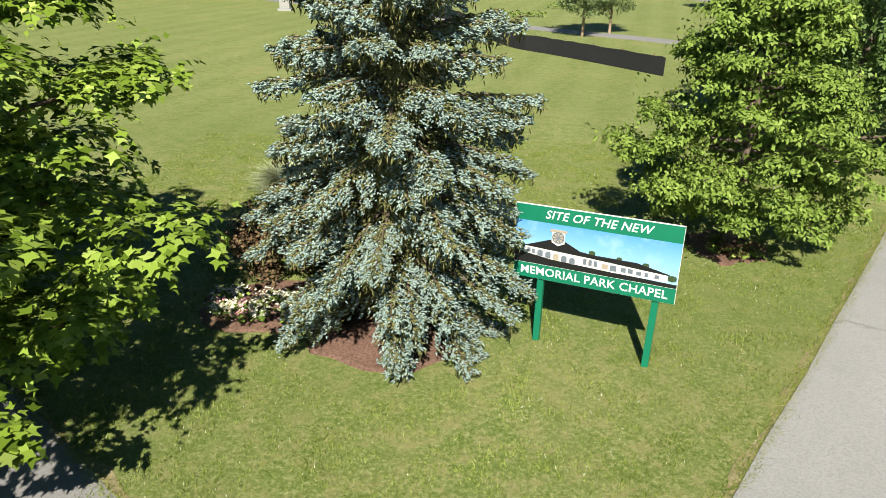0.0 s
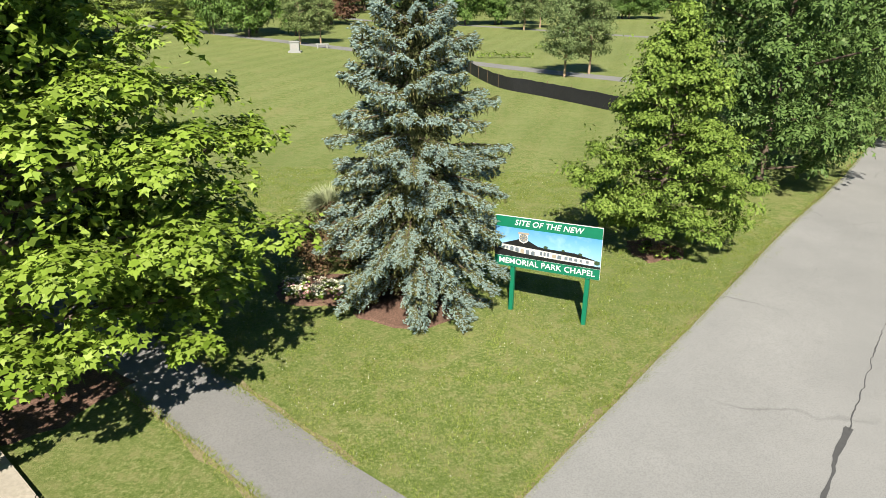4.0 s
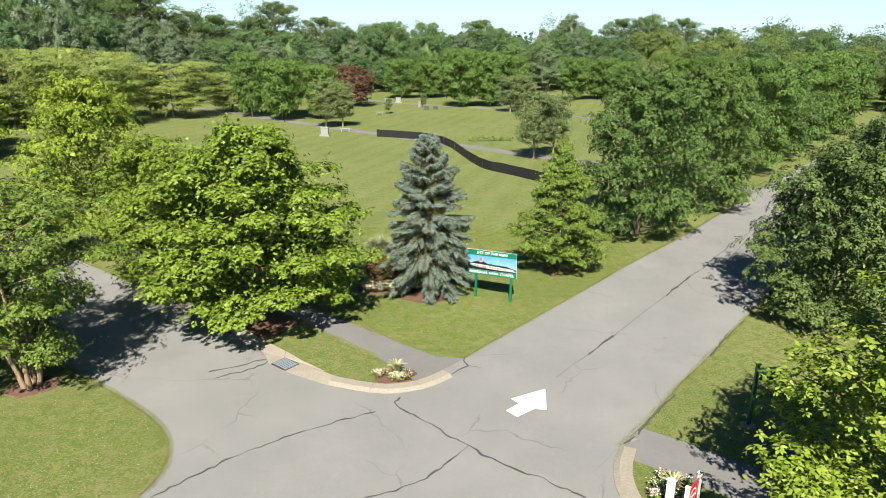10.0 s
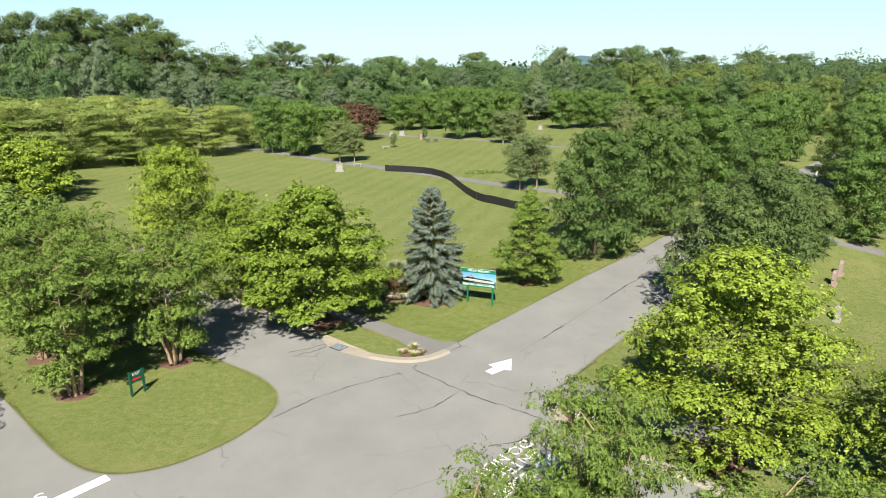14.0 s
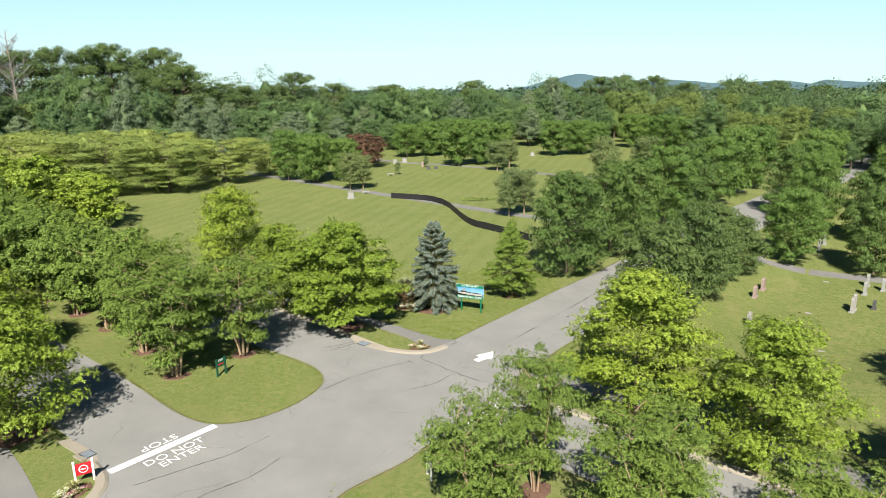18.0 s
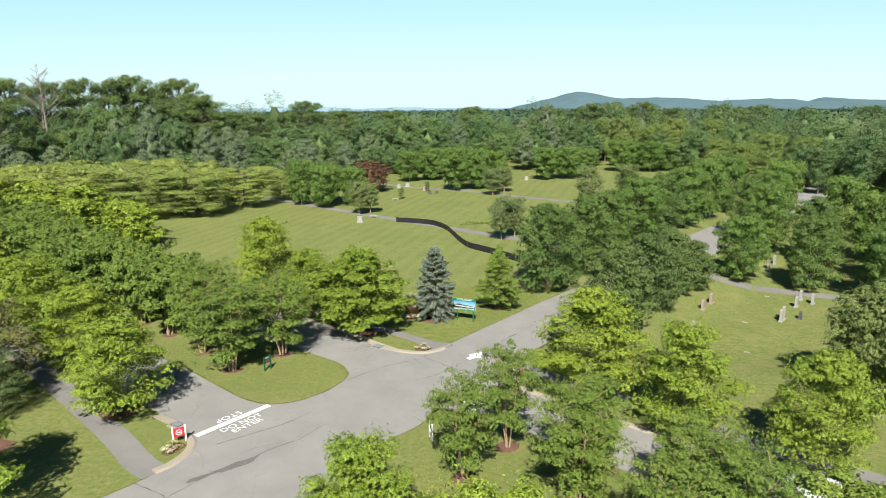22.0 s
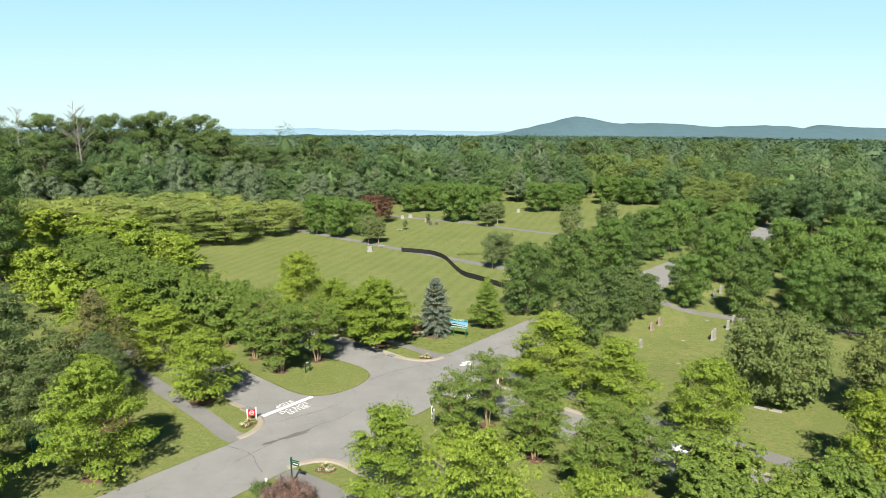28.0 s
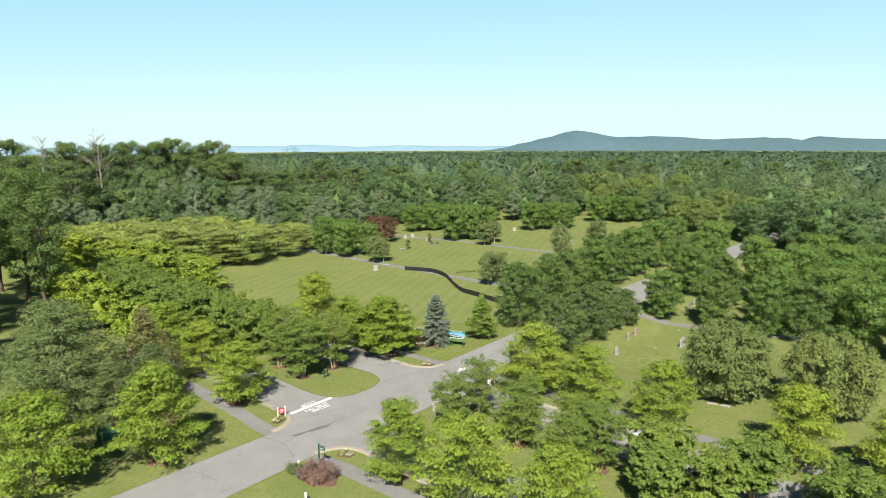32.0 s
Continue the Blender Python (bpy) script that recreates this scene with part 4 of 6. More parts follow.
crape_near = proto("crape_myrtle", "airy crape myrtle on several tan stems", "tree", 6.2, 3.0, seed=141, base=1.2, prof=p_vase, boughs=15, twigs=5, per=150, sprigs=1, vary=0.5,
                   leaf=0.09, mat=L_CRAPE, tips=6, bark=PALEBARK, outline=LEAFLET, trunk_r=0.15, stems=5, rise=0.36, spread=0.52, flat=0.45, limbs=14, ragged=0.3, core=0.0, fill=0.3)
round_tree = proto("round_tree", "dense grey-green tree with a ball-shaped crown", "tree", 9.6, 5.6, seed=37, base=0.7, prof=p_round, boughs=120, twigs=4, per=120, ragged=0.18,
                   leaf=0.15, mat=L_ROUND, tips=5, outline=QUAD, vary=0.96, bark=BARK, trunk_r=0.22, rise=0.10, spread=0.7, flat=0.9, inner=0.78, core=0.36, cloud=5000)
crape = proto("crape_myrtle", "airy crape myrtle on several tan stems", "tree", 6.2, 3.0, seed=41, base=1.3, prof=p_vase, boughs=17, twigs=5, per=90,
              leaf=0.15, mat=L_CRAPE, tips=5, outline=QUAD, bark=PALEBARK, trunk_r=0.15, stems=4, rise=0.32, spread=0.5, flat=0.7, limbs=12, ragged=0.3, core=0.3)
grove = proto("honey_locust", "flat-topped yellow-green tree with layered foliage", "tree", 9.0, 7.0, seed=43, base=1.2, prof=p_flat, boughs=44, twigs=9, per=160,
              leaf=0.14, mat=L_GROVE, split=True, bark=BARK, trunk_r=0.2, core=0.0, rise=0.12, spread=1.2, flat=0.3, inner=0.25)
shade_far = proto("shade_tree", "dark green shade tree in the far field", "tree", 9.0, 4.8, seed=97, base=0.8, prof=p_round, boughs=46, twigs=3, per=100, ragged=0.28,
                  leaf=0.3, mat=L_SHADE, core=0.0, cloud=1500, bark=BARK, trunk_r=0.2, rise=0.45, spread=1.15, flat=0.8, inner=0.5)
young = proto("young_tree", "young grey-green tree with a clear slim trunk", "tree", 6.6, 2.4, seed=103, base=1.5, prof=p_egg, boughs=46, twigs=6, per=50, sprigs=1, vary=0.5,
              leaf=0.15, mat=L_YOUNG, bark=PALEBARK, trunk_r=0.10, rise=0.5, spread=0.5, flat=0.8, inner=0.3, core=0.0)
purple = proto("purple_plum", "purple-leaved ornamental tree in the far field", "tree", 7.0, 5.0, seed=47, base=0.9, prof=p_round, boughs=46, twigs=5, per=30,
               leaf=0.30, mat=L_PURPLE, bark=BARK, trunk_r=0.18, rise=0.25, spread=0.8, flat=0.7)
pine = proto("white_pine", "tall soft grey-green white pine", "tree", 11.0, 5.0, seed=53, base=0.6, prof=p_pine, boughs=90, twigs=7, per=60,
             leaf=0.27, mat=L_PINE, bark=BARK, outline=((-0.5, 0, 0), (0, -0.10, 0.03), (0.5, 0, 0.1), (0, 0.10, 0.03)), up=0.4, trunk_r=0.2, rise=0.36, spread=0.6, flat=0.55, ragged=0.5, core=0.0)
rusty = proto("cypress", "rust-tinged feathery conifer beside the pines", "tree", 8.0, 3.0, seed=59, base=0.5, prof=p_cone, boughs=56, twigs=6, per=40,
              leaf=0.30, mat=L_RUST, bark=BARK, outline=((-0.5, 0, 0), (0, -0.1, 0.03), (0.5, 0, 0.1), (0, 0.1, 0.03)), up=0.4, trunk_r=0.14, rise=0.4, spread=0.5, flat=0.8, ragged=0.5, core=0.0)
tall = proto("tall_oak", "tall woodland oak with a high ragged crown", "tree", 25.0, 6.5, seed=61, base=5.0, prof=p_egg, boughs=30, twigs=6, per=100, vary=0.5,
             leaf=0.29, mat=L_DARK, bark=BARK, trunk_r=0.38, rise=0.55, spread=1.35, flat=0.95, inner=0.45, limbs=30, core=0.0, cloud=1600)
oak_crown = proto("tall_oak", "tall oak standing above the woodland edge", "tree", 25.0, 7.0, seed=67, base=7.0, prof=p_egg, boughs=30, twigs=7, per=110, vary=0.58,
                  leaf=0.31, mat=L_GREY, bark=BARK, trunk_r=0.40, rise=0.62, spread=1.45, flat=0.95, inner=0.40, limbs=24, core=0.0, cloud=700)

wood_kw = dict(base=2.2, boughs=40, twigs=5, bark=BARK, trunk_r=0.24, rise=0.5, flat=0.95, ragged=0.22, inner=0.45, limbs=12, core=0.42, vary=0.68)
wood_dark = proto("woodland_tree", "dark green woodland tree at the edge of the field", "tree", 13.0, 4.6, seed=211, prof=p_egg, per=62, leaf=0.29, mat=L_EDGE, spread=1.05, **wood_kw)
wood_mid = proto("woodland_tree", "mid-green woodland tree at the edge of the field", "tree", 13.0, 4.6, seed=213, prof=p_round, per=62, leaf=0.29, mat=L_EDGEMID, spread=1.0, **wood_kw)
wood_grey = proto("woodland_tree", "feathery grey-green woodland tree at the edge of the field", "tree", 13.0, 4.4, seed=217, prof=p_pine, per=62, leaf=0.27, mat=L_EDGEGREY, spread=0.9, **wood_kw)
wood_light = proto("woodland_tree", "yellow-green woodland tree at the edge of the field", "tree", 13.0, 4.6, seed=219, prof=p_round, per=62, leaf=0.29, mat=L_WOODLIGHT, spread=1.0, **wood_kw)

YOUNG = [(-20.9, 64.2, 6.6, 2.5), (-18.8, 65.6, 6.0, 2.1), (6.3, 40.2, 6.9, 2.3), (8.6, 42.4, 6.5, 2.1), (6.5, 90.5, 6.2, 2.6), (9.4, 96.0, 6.2, 2.5), (37, 86, 7.5, 3.0), (24.0, 62.0, 9.5, 2.8)]
SAPLINGS = [(-14.6, 84.5), (-9.4, 96.5)]
MAPLES = [(-15.4, 0.9, 7.1, 3.9, maple_b), (-21.2, 5.4, 9.4, 4.3, maple_a), (10.4, -17.4, 8.4, 5.1, maple_b), (15.8, -22.4, 7.4, 4.3, maple_b),
          (22.8, -27.2, 7.3, 3.8, maple_a), (33.0, -34.6, 7.6, 4.2, maple_a), (39.5, -39.5, 8.0, 4.2, maple_b), (-3.6, -37.9, 7.3, 4.0, maple_b), (2.6, -43.0, 8.2, 4.3, maple_a), (9.3, -47.4, 7.7, 3.9, maple_a),
          (17.0, -53.5, 7.4, 3.8, maple_b), (-24.2, -21.0, 7.0, 4.2, maple_a), (-32.2, -12.0, 6.8, 4.0, maple_a), (-38.7, -7.4, 8.2, 4.4, maple_b), (-26.7, -35.2, 9.4, 5.1, maple_b), (-35.0, -41.5, 8.8, 5.6, maple_a),
          (-45.5, -3.0, 7.4, 4.2, maple_a), (-50.4, 32.5, 7.0, 4.8, maple_a), (-58.0, 31.0, 8.0, 5.0, maple_a), (-66.0, 36.0, 8.0, 5.0, maple_b), (-57, 8, 7.5, 4.4, maple_a), (-64, 15, 8, 4.6, maple_b), (-55.0, 39.5, 6.6, 5.4, maple_a), (-64.0, 42.5, 8.6, 5.6, maple_b), (-74, 46, 9, 5.6, maple_a), (-84, 47, 9.5, 5.8, maple_b), (-75.6, 27, 7.0, 5.6, maple_a), (-70, 36, 8.0, 5.2, maple_b)]
m1 = place(maple_near, -9.4, -3.6, 8.8, 5.5, 65)
for x, y, h, r, p in MAPLES:
    if x < -44:
        p = maple_far
    tagged(place(p, x, y, h, r * (0.94 if 0 < x < 20 and y > -30 else 0.90 if x > 0 or y < -30 else 0.97)), group="maples along the drives")
for k, (x, y, a) in enumerate([(-9.2, -3.9, 1.7), (10.0, -17.6, 1.3), (-3.6, -37.9, 1.1), (-24.2, -21.0, 1.6), (4.4, 4.0, 0.95), (-26.7, -35.2, 1.5)]):
    bed(x, y, a, a * 0.9, 20 * k, k + 2)
place(pin_oak, 4.4, 4.0, 7.1, 2.55)

CRAPES = [(-18.7, -13.3, 7.0, 3.2), (-15.4, -9.7, 6.8, 3.2), (-22.8, -9.4, 7.2, 2.9), (-20.0, -7.2, 5.6, 2.5), (-27.9, -4.9, 7.2, 3.0), (-24.6, -3.6, 6.8, 3.0), (-32.2, -1.8, 7.2, 3.2), (-29.2, -0.6, 6.8, 3.0),
          (-37.4, 1.6, 7.2, 3.3), (-34.2, 3.2, 7.0, 3.2), (-41.5, 4.6, 7.2, 3.3), (-39.4, 6.8, 7.0, 3.2), (-46.0, 7.8, 7.2, 3.4), (-44.5, 10.5, 7.0, 3.4), (-51, 11.5, 7.2, 3.4), (-50, 15, 7.0, 3.4), (-56, 15.4, 7.2, 3.6), (-55, 19.5, 7.0, 3.6), (-61, 20, 7.4, 3.8), (-60.5, 24.5, 7.2, 3.8), (-67, 26, 7.4, 3.8), (-66, 30.5, 7.2, 3.8),
          (1.1, -28.9, 6.0, 2.3), (3.9, -25.3, 6.6, 2.0), (8.3, -28.3, 5.8, 2.6), (7.6, -31.2, 5.2, 2.6), (13.6, -32.3, 5.4, 2.7), (14.6, -36.2, 5.8, 2.7), (19.3, -38.2, 5.4, 2.9), (11.2, -36.4, 5.2, 2.5), (26.5, -40.5, 5.2, 2.6), (22.5, -42.6, 5.0, 2.5), (18.0, -42.0, 5.0, 2.4), (31, -46, 5.4, 3.0)]
for x, y, h, r in CRAPES:
    near = -26 < x < 16 and -40 < y
    tagged(place(crape_near if near else crape, x, y, h, r * 1.04), group="crape myrtles on the lawn islands")
for k, (x, y, h, r) in enumerate(CRAPES[:12] + CRAPES[22:30]):
    bed(x, y, 0.9, 0.75, 31 * k, k + 11, "brown bark mulch round crape myrtle stems")

SHADES = [(10.5, 11.9, 10.8, 4.9, shade_near), (16.2, 18.8, 11.0, 5.0, shade_near), (20.5, 27.0, 10.0, 4.2, shade_a), (26.8, 34.8, 10.5, 4.6, shade_b), (32.5, 43.5, 10.5, 4.8, shade_a), (38.5, 50.5, 10.5, 4.8, shade_b), (45, 59, 10.5, 5.0, shade_a), (51, 66, 10.5, 5.0, shade_b),
          (15.7, -1.5, 8.4, 4.3, shade_c), (20.6, 4.6, 8.8, 4.0, shade_c), (24.2, 10.0, 8.0, 3.6, shade_c), (27.8, 12.8, 6.2, 3.1, shade_c), (45.0, 33.0, 10, 4.6, shade_b), (46, 42, 10, 4.8, shade_a), (52, 49, 10, 4.8, shade_b), (58, 57, 10.5, 5, shade_a),
          (35.6, 18.1, 8.2, 3.9, shade_b), (42.9, 15.1, 9.6, 4.8, shade_a), (48.8, 9.2, 9.4, 5.0, shade_b), (60.5, 3.0, 9.5, 5.2, shade_b), (63, -6, 9, 5, shade_a), (54, 17, 9.6, 5, shade_b), (70, 10, 10, 5.2, shade_b), (72, 22, 10, 5, shade_a), (50, 29, 9.6, 4.8, shade_a), (66, 34, 10, 5.2, shade_a), (62, 44, 10, 5, shade_b), (74, 44, 10.5, 5.4, shade_a), (80, 30, 10.5, 5.2, shade_b), (68, -14, 9, 4.8, shade_b),
          (-29.5, 72.6, 8.6, 5.6, shade_b), (-35.5, 76.5, 9.4, 5.2, shade_a), (-15.8, 118.0, 8.0, 6.0, shade_b), (-9.5, 122, 8.5, 6, shade_a), (-2.5, 99.5, 10.2, 6.4, shade_b), (2.5, 101.5, 9.8, 5.4, shade_b), (22.2, 121.0, 8.6, 6.0, shade_b), (29, 123, 8.6, 5.6, shade_a), (47.6, 142.0, 9.0, 6.6, shade_b), (56, 140, 9, 6, shade_a),
          (37, 86, 7.5, 3.2, shade_c), (62, 14, 9.6, 5, shade_a), (53.5, 6.0, 9.6, 5.2, shade_a), (58, 28, 9.8, 5, shade_b), (66, 20, 9.8, 5, shade_a), (75, 34, 10, 5, shade_b), (70, 3, 9.6, 5, shade_b)]
for x, y, h, r, p in SHADES:
    if p is not shade_c and (y > 58 or x > 57):
        p = shade_far
    far = y > 68 and p is shade_far
    tagged(place(p, x, y, h, r * (0.62 if far else 0.72 if x > 40 else 0.86), None), group="shade trees in the cemetery")
    if far:
        tagged(place(p, x + 0.95 * r, y + 0.5 * r, h * 0.92, r * 0.6), group="shade trees in the cemetery")
for x, y, h, r in [(32.7, -18.3, 9.3, 4.5), (42.0, -22.9, 9.2, 4.4)]:
    place(round_tree, x, y, h, r)
for x, y, h, r in YOUNG:
    tagged(place(young, x, y, h, r), group="young trees along the field path")
for x, y in SAPLINGS:
    place(young, x, y, 2.6, 0.75, label="slim staked sapling in the field")
place(purple, -24.0, 97.5, 7.2, 6.2)
for x, y, h, r in [(-41.4, 84.0, 6.6, 5.0), (-47, 73.5, 8.6, 7.0), (-53, 62, 9.6, 7.4), (-62, 58, 10.2, 7.4), (-58, 72, 10.2, 7.2), (-70, 62, 10.4, 7.6), (-68, 74, 10.4, 7.6), (-80, 56, 10.4, 7.6), (-78, 68, 10.4, 7.6), (-88, 62, 10.4, 7.6), (-72, 50, 9.8, 7.0), (-90, 50, 10, 7.6), (-99, 58, 10.4, 7.6)]:
    tagged(place(grove, x, y, h, r), group="flat-topped grove")
place(pine, -39.5, -29.0, 14.2, 7.3)
place(pine, -46.0, -22.0, 12.5, 5.6)
place(pine, -34.0, -30.0, 8.0, 3.4)
place(pine, -33.5, -22.5, 7.5, 3.2)
place(rusty, -36.3, -18.2, 11.0, 4.4)
for x, y, h, r in [(-70.5, 14.5, 25, 5.6), (-79, 9, 24, 6.5), (-80, 24, 25, 6.5), (-88, 16, 26, 6.5), (-76, -4, 22, 6.5), (-86, 2, 24, 6.5), (-66, -14, 18, 6), (-92, 33, 25, 6.5), (-60, -22, 16, 5.5), (-74, -20, 20, 6)]:
    tagged(place(tall, x, y, h, r), group="tall oaks at the wood's edge")
for x, y, h, r in [(-80, 135, 24, 8), (-105, 143, 31, 9), (-93, 150, 30, 9), (-120, 140, 30, 9), (-135, 128, 30, 9), (-112.5, 146, 29.5, 8), (-99, 144, 27, 8), (-128, 137, 29, 8.5), (-86, 141, 25, 7.5), (-72, 141, 19, 7), (-55, 160, 22.5, 7.5), (-45, 172, 19, 7.5), (-29, 194, 18.5, 8.5), (-62, 165, 18, 7), (2, 205, 20, 7), (31, 203, 20, 6), (36, 210, 18.5, 5), (49, 205, 21, 7), (56, 199, 21.5, 6), (70, 208, 21.5, 7), (63, 214, 20, 6), (84, 214, 19, 6), (106, 222, 20.5, 7), (118, 236, 19.5, 6), (136, 254, 20.5, 7), (155, 250, 18.5, 7), (-68, 150, 18.5, 6.5), (-150, 120, 31, 8), (178, 240, 20, 7), (-128, 95, 26, 8), (-112, 92, 24, 7.5)]:
    tagged(place(oak_crown, x, y, h, r), group="oaks above the woodland")
for p in (shade_near, crape_near, maple_near, maple_far, maple_a, maple_b, pin_oak, shade_a, shade_b, shade_c, round_tree, crape, grove, purple, pine, rusty, tall, oak_crown, shade_far, young):
    drop(p)


# ---- blue spruce ----
SHOOT = [(-0.45, 0, 0), (-0.05, 1, 0), (-0.05, -0.5, 0.87), (-0.05, -0.5, -0.87), (0.55, 0, 0)]


def shoots(C, D, L, W):
    """Stout little shoots, spindle-shaped, at C along D: vertices and triangles."""
    D = D / np.linalg.norm(D, axis=1, keepdims=True)
    U = np.cross(D, np.array([0.31, 0.17, 0.93]))
    U /= np.linalg.norm(U, axis=1, keepdims=True)
    X = np.cross(D, U)
    o = np.array(SHOOT)
    V = C[:, None] + (o[None, :, 0:1] * L[:, None, None]) * D[:, None] + W[:, None, None] * (o[None, :, 1:2] * U[:, None] + o[None, :, 2:3] * X[:, None])
    T = np.array([(0, 2, 1), (0, 3, 2), (0, 1, 3), (4, 1, 2), (4, 2, 3), (4, 3, 1)])
    F = (np.arange(len(C)) * 5)[:, None, None] + T[None]
    return V.reshape(-1, 3), F.reshape(-1, 3)


def spruce(x, y, h):
    rng = np.random.default_rng(71)
    root = empty("blue_spruce", x, y, 0)
    tubes = [([(0, 0, -0.1), (0.02, 0, h * 0.3), (0, 0.03, h * 0.7), (0, 0, h * 0.98)], [0.17, 0.13, 0.07, 0.012], 8)]
    tips, old, dead = [], [], []
    n = 215
    for i in range(n):
        u = (i + 0.5 * rng.random()) / n
        z0 = 0.5 + (h - 0.55) * u ** 1.02
        z0 = min(h - 0.25, max(0.45, z0 + rng.normal() * 0.16))
        az = i * 2.39996 + rng.normal() * 0.30
        L = np.interp(z0, [0.5, 1.0, 2.3, 3.2, 4.6, 6.0, 7.2, 7.7], [1.58, 1.90, 2.12, 2.04, 1.66, 1.10, 0.48, 0.10]) * rng.uniform(0.78, 1.10)
        d = np.array([math.cos(az), math.sin(az), 0])
        side = np.array([-d[1], d[0], 0])
        drp, lift = 0.80 * (1 - u) ** 0.8, 0.20 + 0.48 * u
        def at(s):
            return d * L * s + np.array([0, 0, max(0.10, z0 + L * (lift * s - drp * s * s + 0.12 * s ** 5))])
        tubes.append(([at(0), at(0.3), at(0.6), at(0.95)], [0.034, 0.025, 0.015, 0.005], 4))
        m = int(6 + 24 * L / 2.0)
        for k in range(m):                      # side twigs, hung with shoots
            s = 0.16 + 0.84 * math.sqrt((k + rng.random()) / m)
            sg = 1 if k % 2 else -1
            tw = (0.16 + 0.30 * L) * (1.12 - s) * rng.uniform(0.5, 1.1) + 0.08
            base = at(s)
            way = d * rng.uniform(0.5, 1.0) + side * sg * rng.uniform(0.5, 1.0) + np.array([0, 0, -0.15 - 1.0 * rng.random() * (1 - 0.6 * u)])
            way /= np.linalg.norm(way)
            q = max(3, int(tw / 0.034))
            for j in range(q):
                f = (j + 1) / q
                c = base + way * tw * f + np.array([0, 0, -0.10 * tw * f * f])
                c[2] = max(c[2], 0.07)
                fresh = f > 0.30 and s > 0.30
                for e in range(3 if fresh else 2):
                    v = way * rng.uniform(0.5, 1.0) + side * sg * rng.normal() * 0.5 + d * 0.7 + rng.normal(size=3) * 0.38 + np.array([0, 0, 0.22])
                    (tips if fresh and rng.random() < 0.88 else old).append((c + rng.normal(size=3) * 0.025, v))
            if rng.random() < 0.5:
                for e in range(4):
                    dead.append((base + way * tw * rng.random() - np.array([0, 0, 0.08 + 0.12 * rng.random()]), np.array([rng.normal() * 0.35, rng.normal() * 0.35, -1.0])))
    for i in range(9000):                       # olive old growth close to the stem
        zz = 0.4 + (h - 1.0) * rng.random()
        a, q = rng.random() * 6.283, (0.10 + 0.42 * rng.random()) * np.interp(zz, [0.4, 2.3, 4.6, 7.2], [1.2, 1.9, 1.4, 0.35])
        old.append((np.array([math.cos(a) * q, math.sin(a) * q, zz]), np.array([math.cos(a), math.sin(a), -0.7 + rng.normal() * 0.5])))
    for i in range(14):
        tips.append((np.array([0, 0, h - 0.05 * i]), np.array([rng.normal() * 0.5, rng.normal() * 0.5, 1.0])))
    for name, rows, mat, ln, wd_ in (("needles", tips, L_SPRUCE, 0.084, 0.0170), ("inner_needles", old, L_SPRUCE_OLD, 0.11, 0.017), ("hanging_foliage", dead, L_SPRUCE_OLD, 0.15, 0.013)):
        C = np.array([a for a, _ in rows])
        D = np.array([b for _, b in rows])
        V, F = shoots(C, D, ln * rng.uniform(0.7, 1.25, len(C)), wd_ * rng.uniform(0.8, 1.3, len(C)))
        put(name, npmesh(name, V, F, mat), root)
    put("trunk", tubes_mesh("trunk", tubes, BARK), root)
    # closed shell added round the stem to stop light passing through
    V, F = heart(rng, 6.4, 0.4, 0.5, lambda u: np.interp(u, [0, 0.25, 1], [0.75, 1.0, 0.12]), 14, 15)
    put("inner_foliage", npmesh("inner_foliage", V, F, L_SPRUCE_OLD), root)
    return tagged(root, "dense silvery blue spruce with drooping boughs", "tree")


spruce(-2.25, 0.3, 7.7)
bed(-2.45, 0.2, 1.45, 1.3, 0, 33, "reddish bark mulch under a spruce")
bed(-4.2, 0.9, 1.7, 0.95, 15, 35, "dark bark mulch of a planting bed")


def shrub(name, x, y, h, r, mat, n, leaf, label, seed, category="shrub", outline=QUAD):
    rng = np.random.default_rng(seed)
    root = empty(name, x, y, gz(x, y))
    P, O, lines, B, A = crown_points(rng, h, 0.05, r, p_round, 26, 8, max(2, n // 200), rise=0.3, spread=0.16 + r * 0.08, flat=0.9, inner=0.5)
    V, F = leaves(rng, P, O * 0.6 + np.array([0, 0, 0.6]) + rng.normal(size=P.shape) * 0.4, leaf * rng.uniform(0.6, 1.2, len(P)), outline)
    put("foliage", npmesh("foliage", V, F, mat), root)
    put("stems", tubes_mesh("stems", [(ln, [0.014, 0.01, 0.007, 0.003], 4) for ln, L in lines], BARK), root)
    return tagged(root, label, category)


def tuft(name, x, y, h, r, n, mat, label, seed, width=0.012, category="ornamental grass", z=None):
    """Arching blades from one foot."""
    rng = np.random.default_rng(seed)
    V, F = [], []
    for i in range(n):
        az, out = rng.random() * 6.283, r * math.sqrt(rng.random())
        d = np.array([math.cos(az), math.sin(az), 0])
        s = np.array([-d[1], d[0], 0]) * width * rng.uniform(0.7, 1.3)
        hh = h * rng.uniform(0.7, 1.1)
        k = [d * out * 0.12, d * out * 0.45 + np.array([0, 0, hh * 0.65]), d * out + np.array([0, 0, hh * (1.0 - 0.35 * out / r)])]
        o = len(V)
        V += [k[0] - s, k[0] + s, k[1] + s * 0.9, k[1] - s * 0.9, k[2] + s * 0.1, k[2] - s * 0.1]
        F += [(o, o + 1, o + 2, o + 3), (o + 3, o + 2, o + 4, o + 5)]
    ob = put(name, npmesh(name, V, F, mat), None, pose(x, y, gz(x, y) if z is None else z))
    return tagged(ob, label, category)


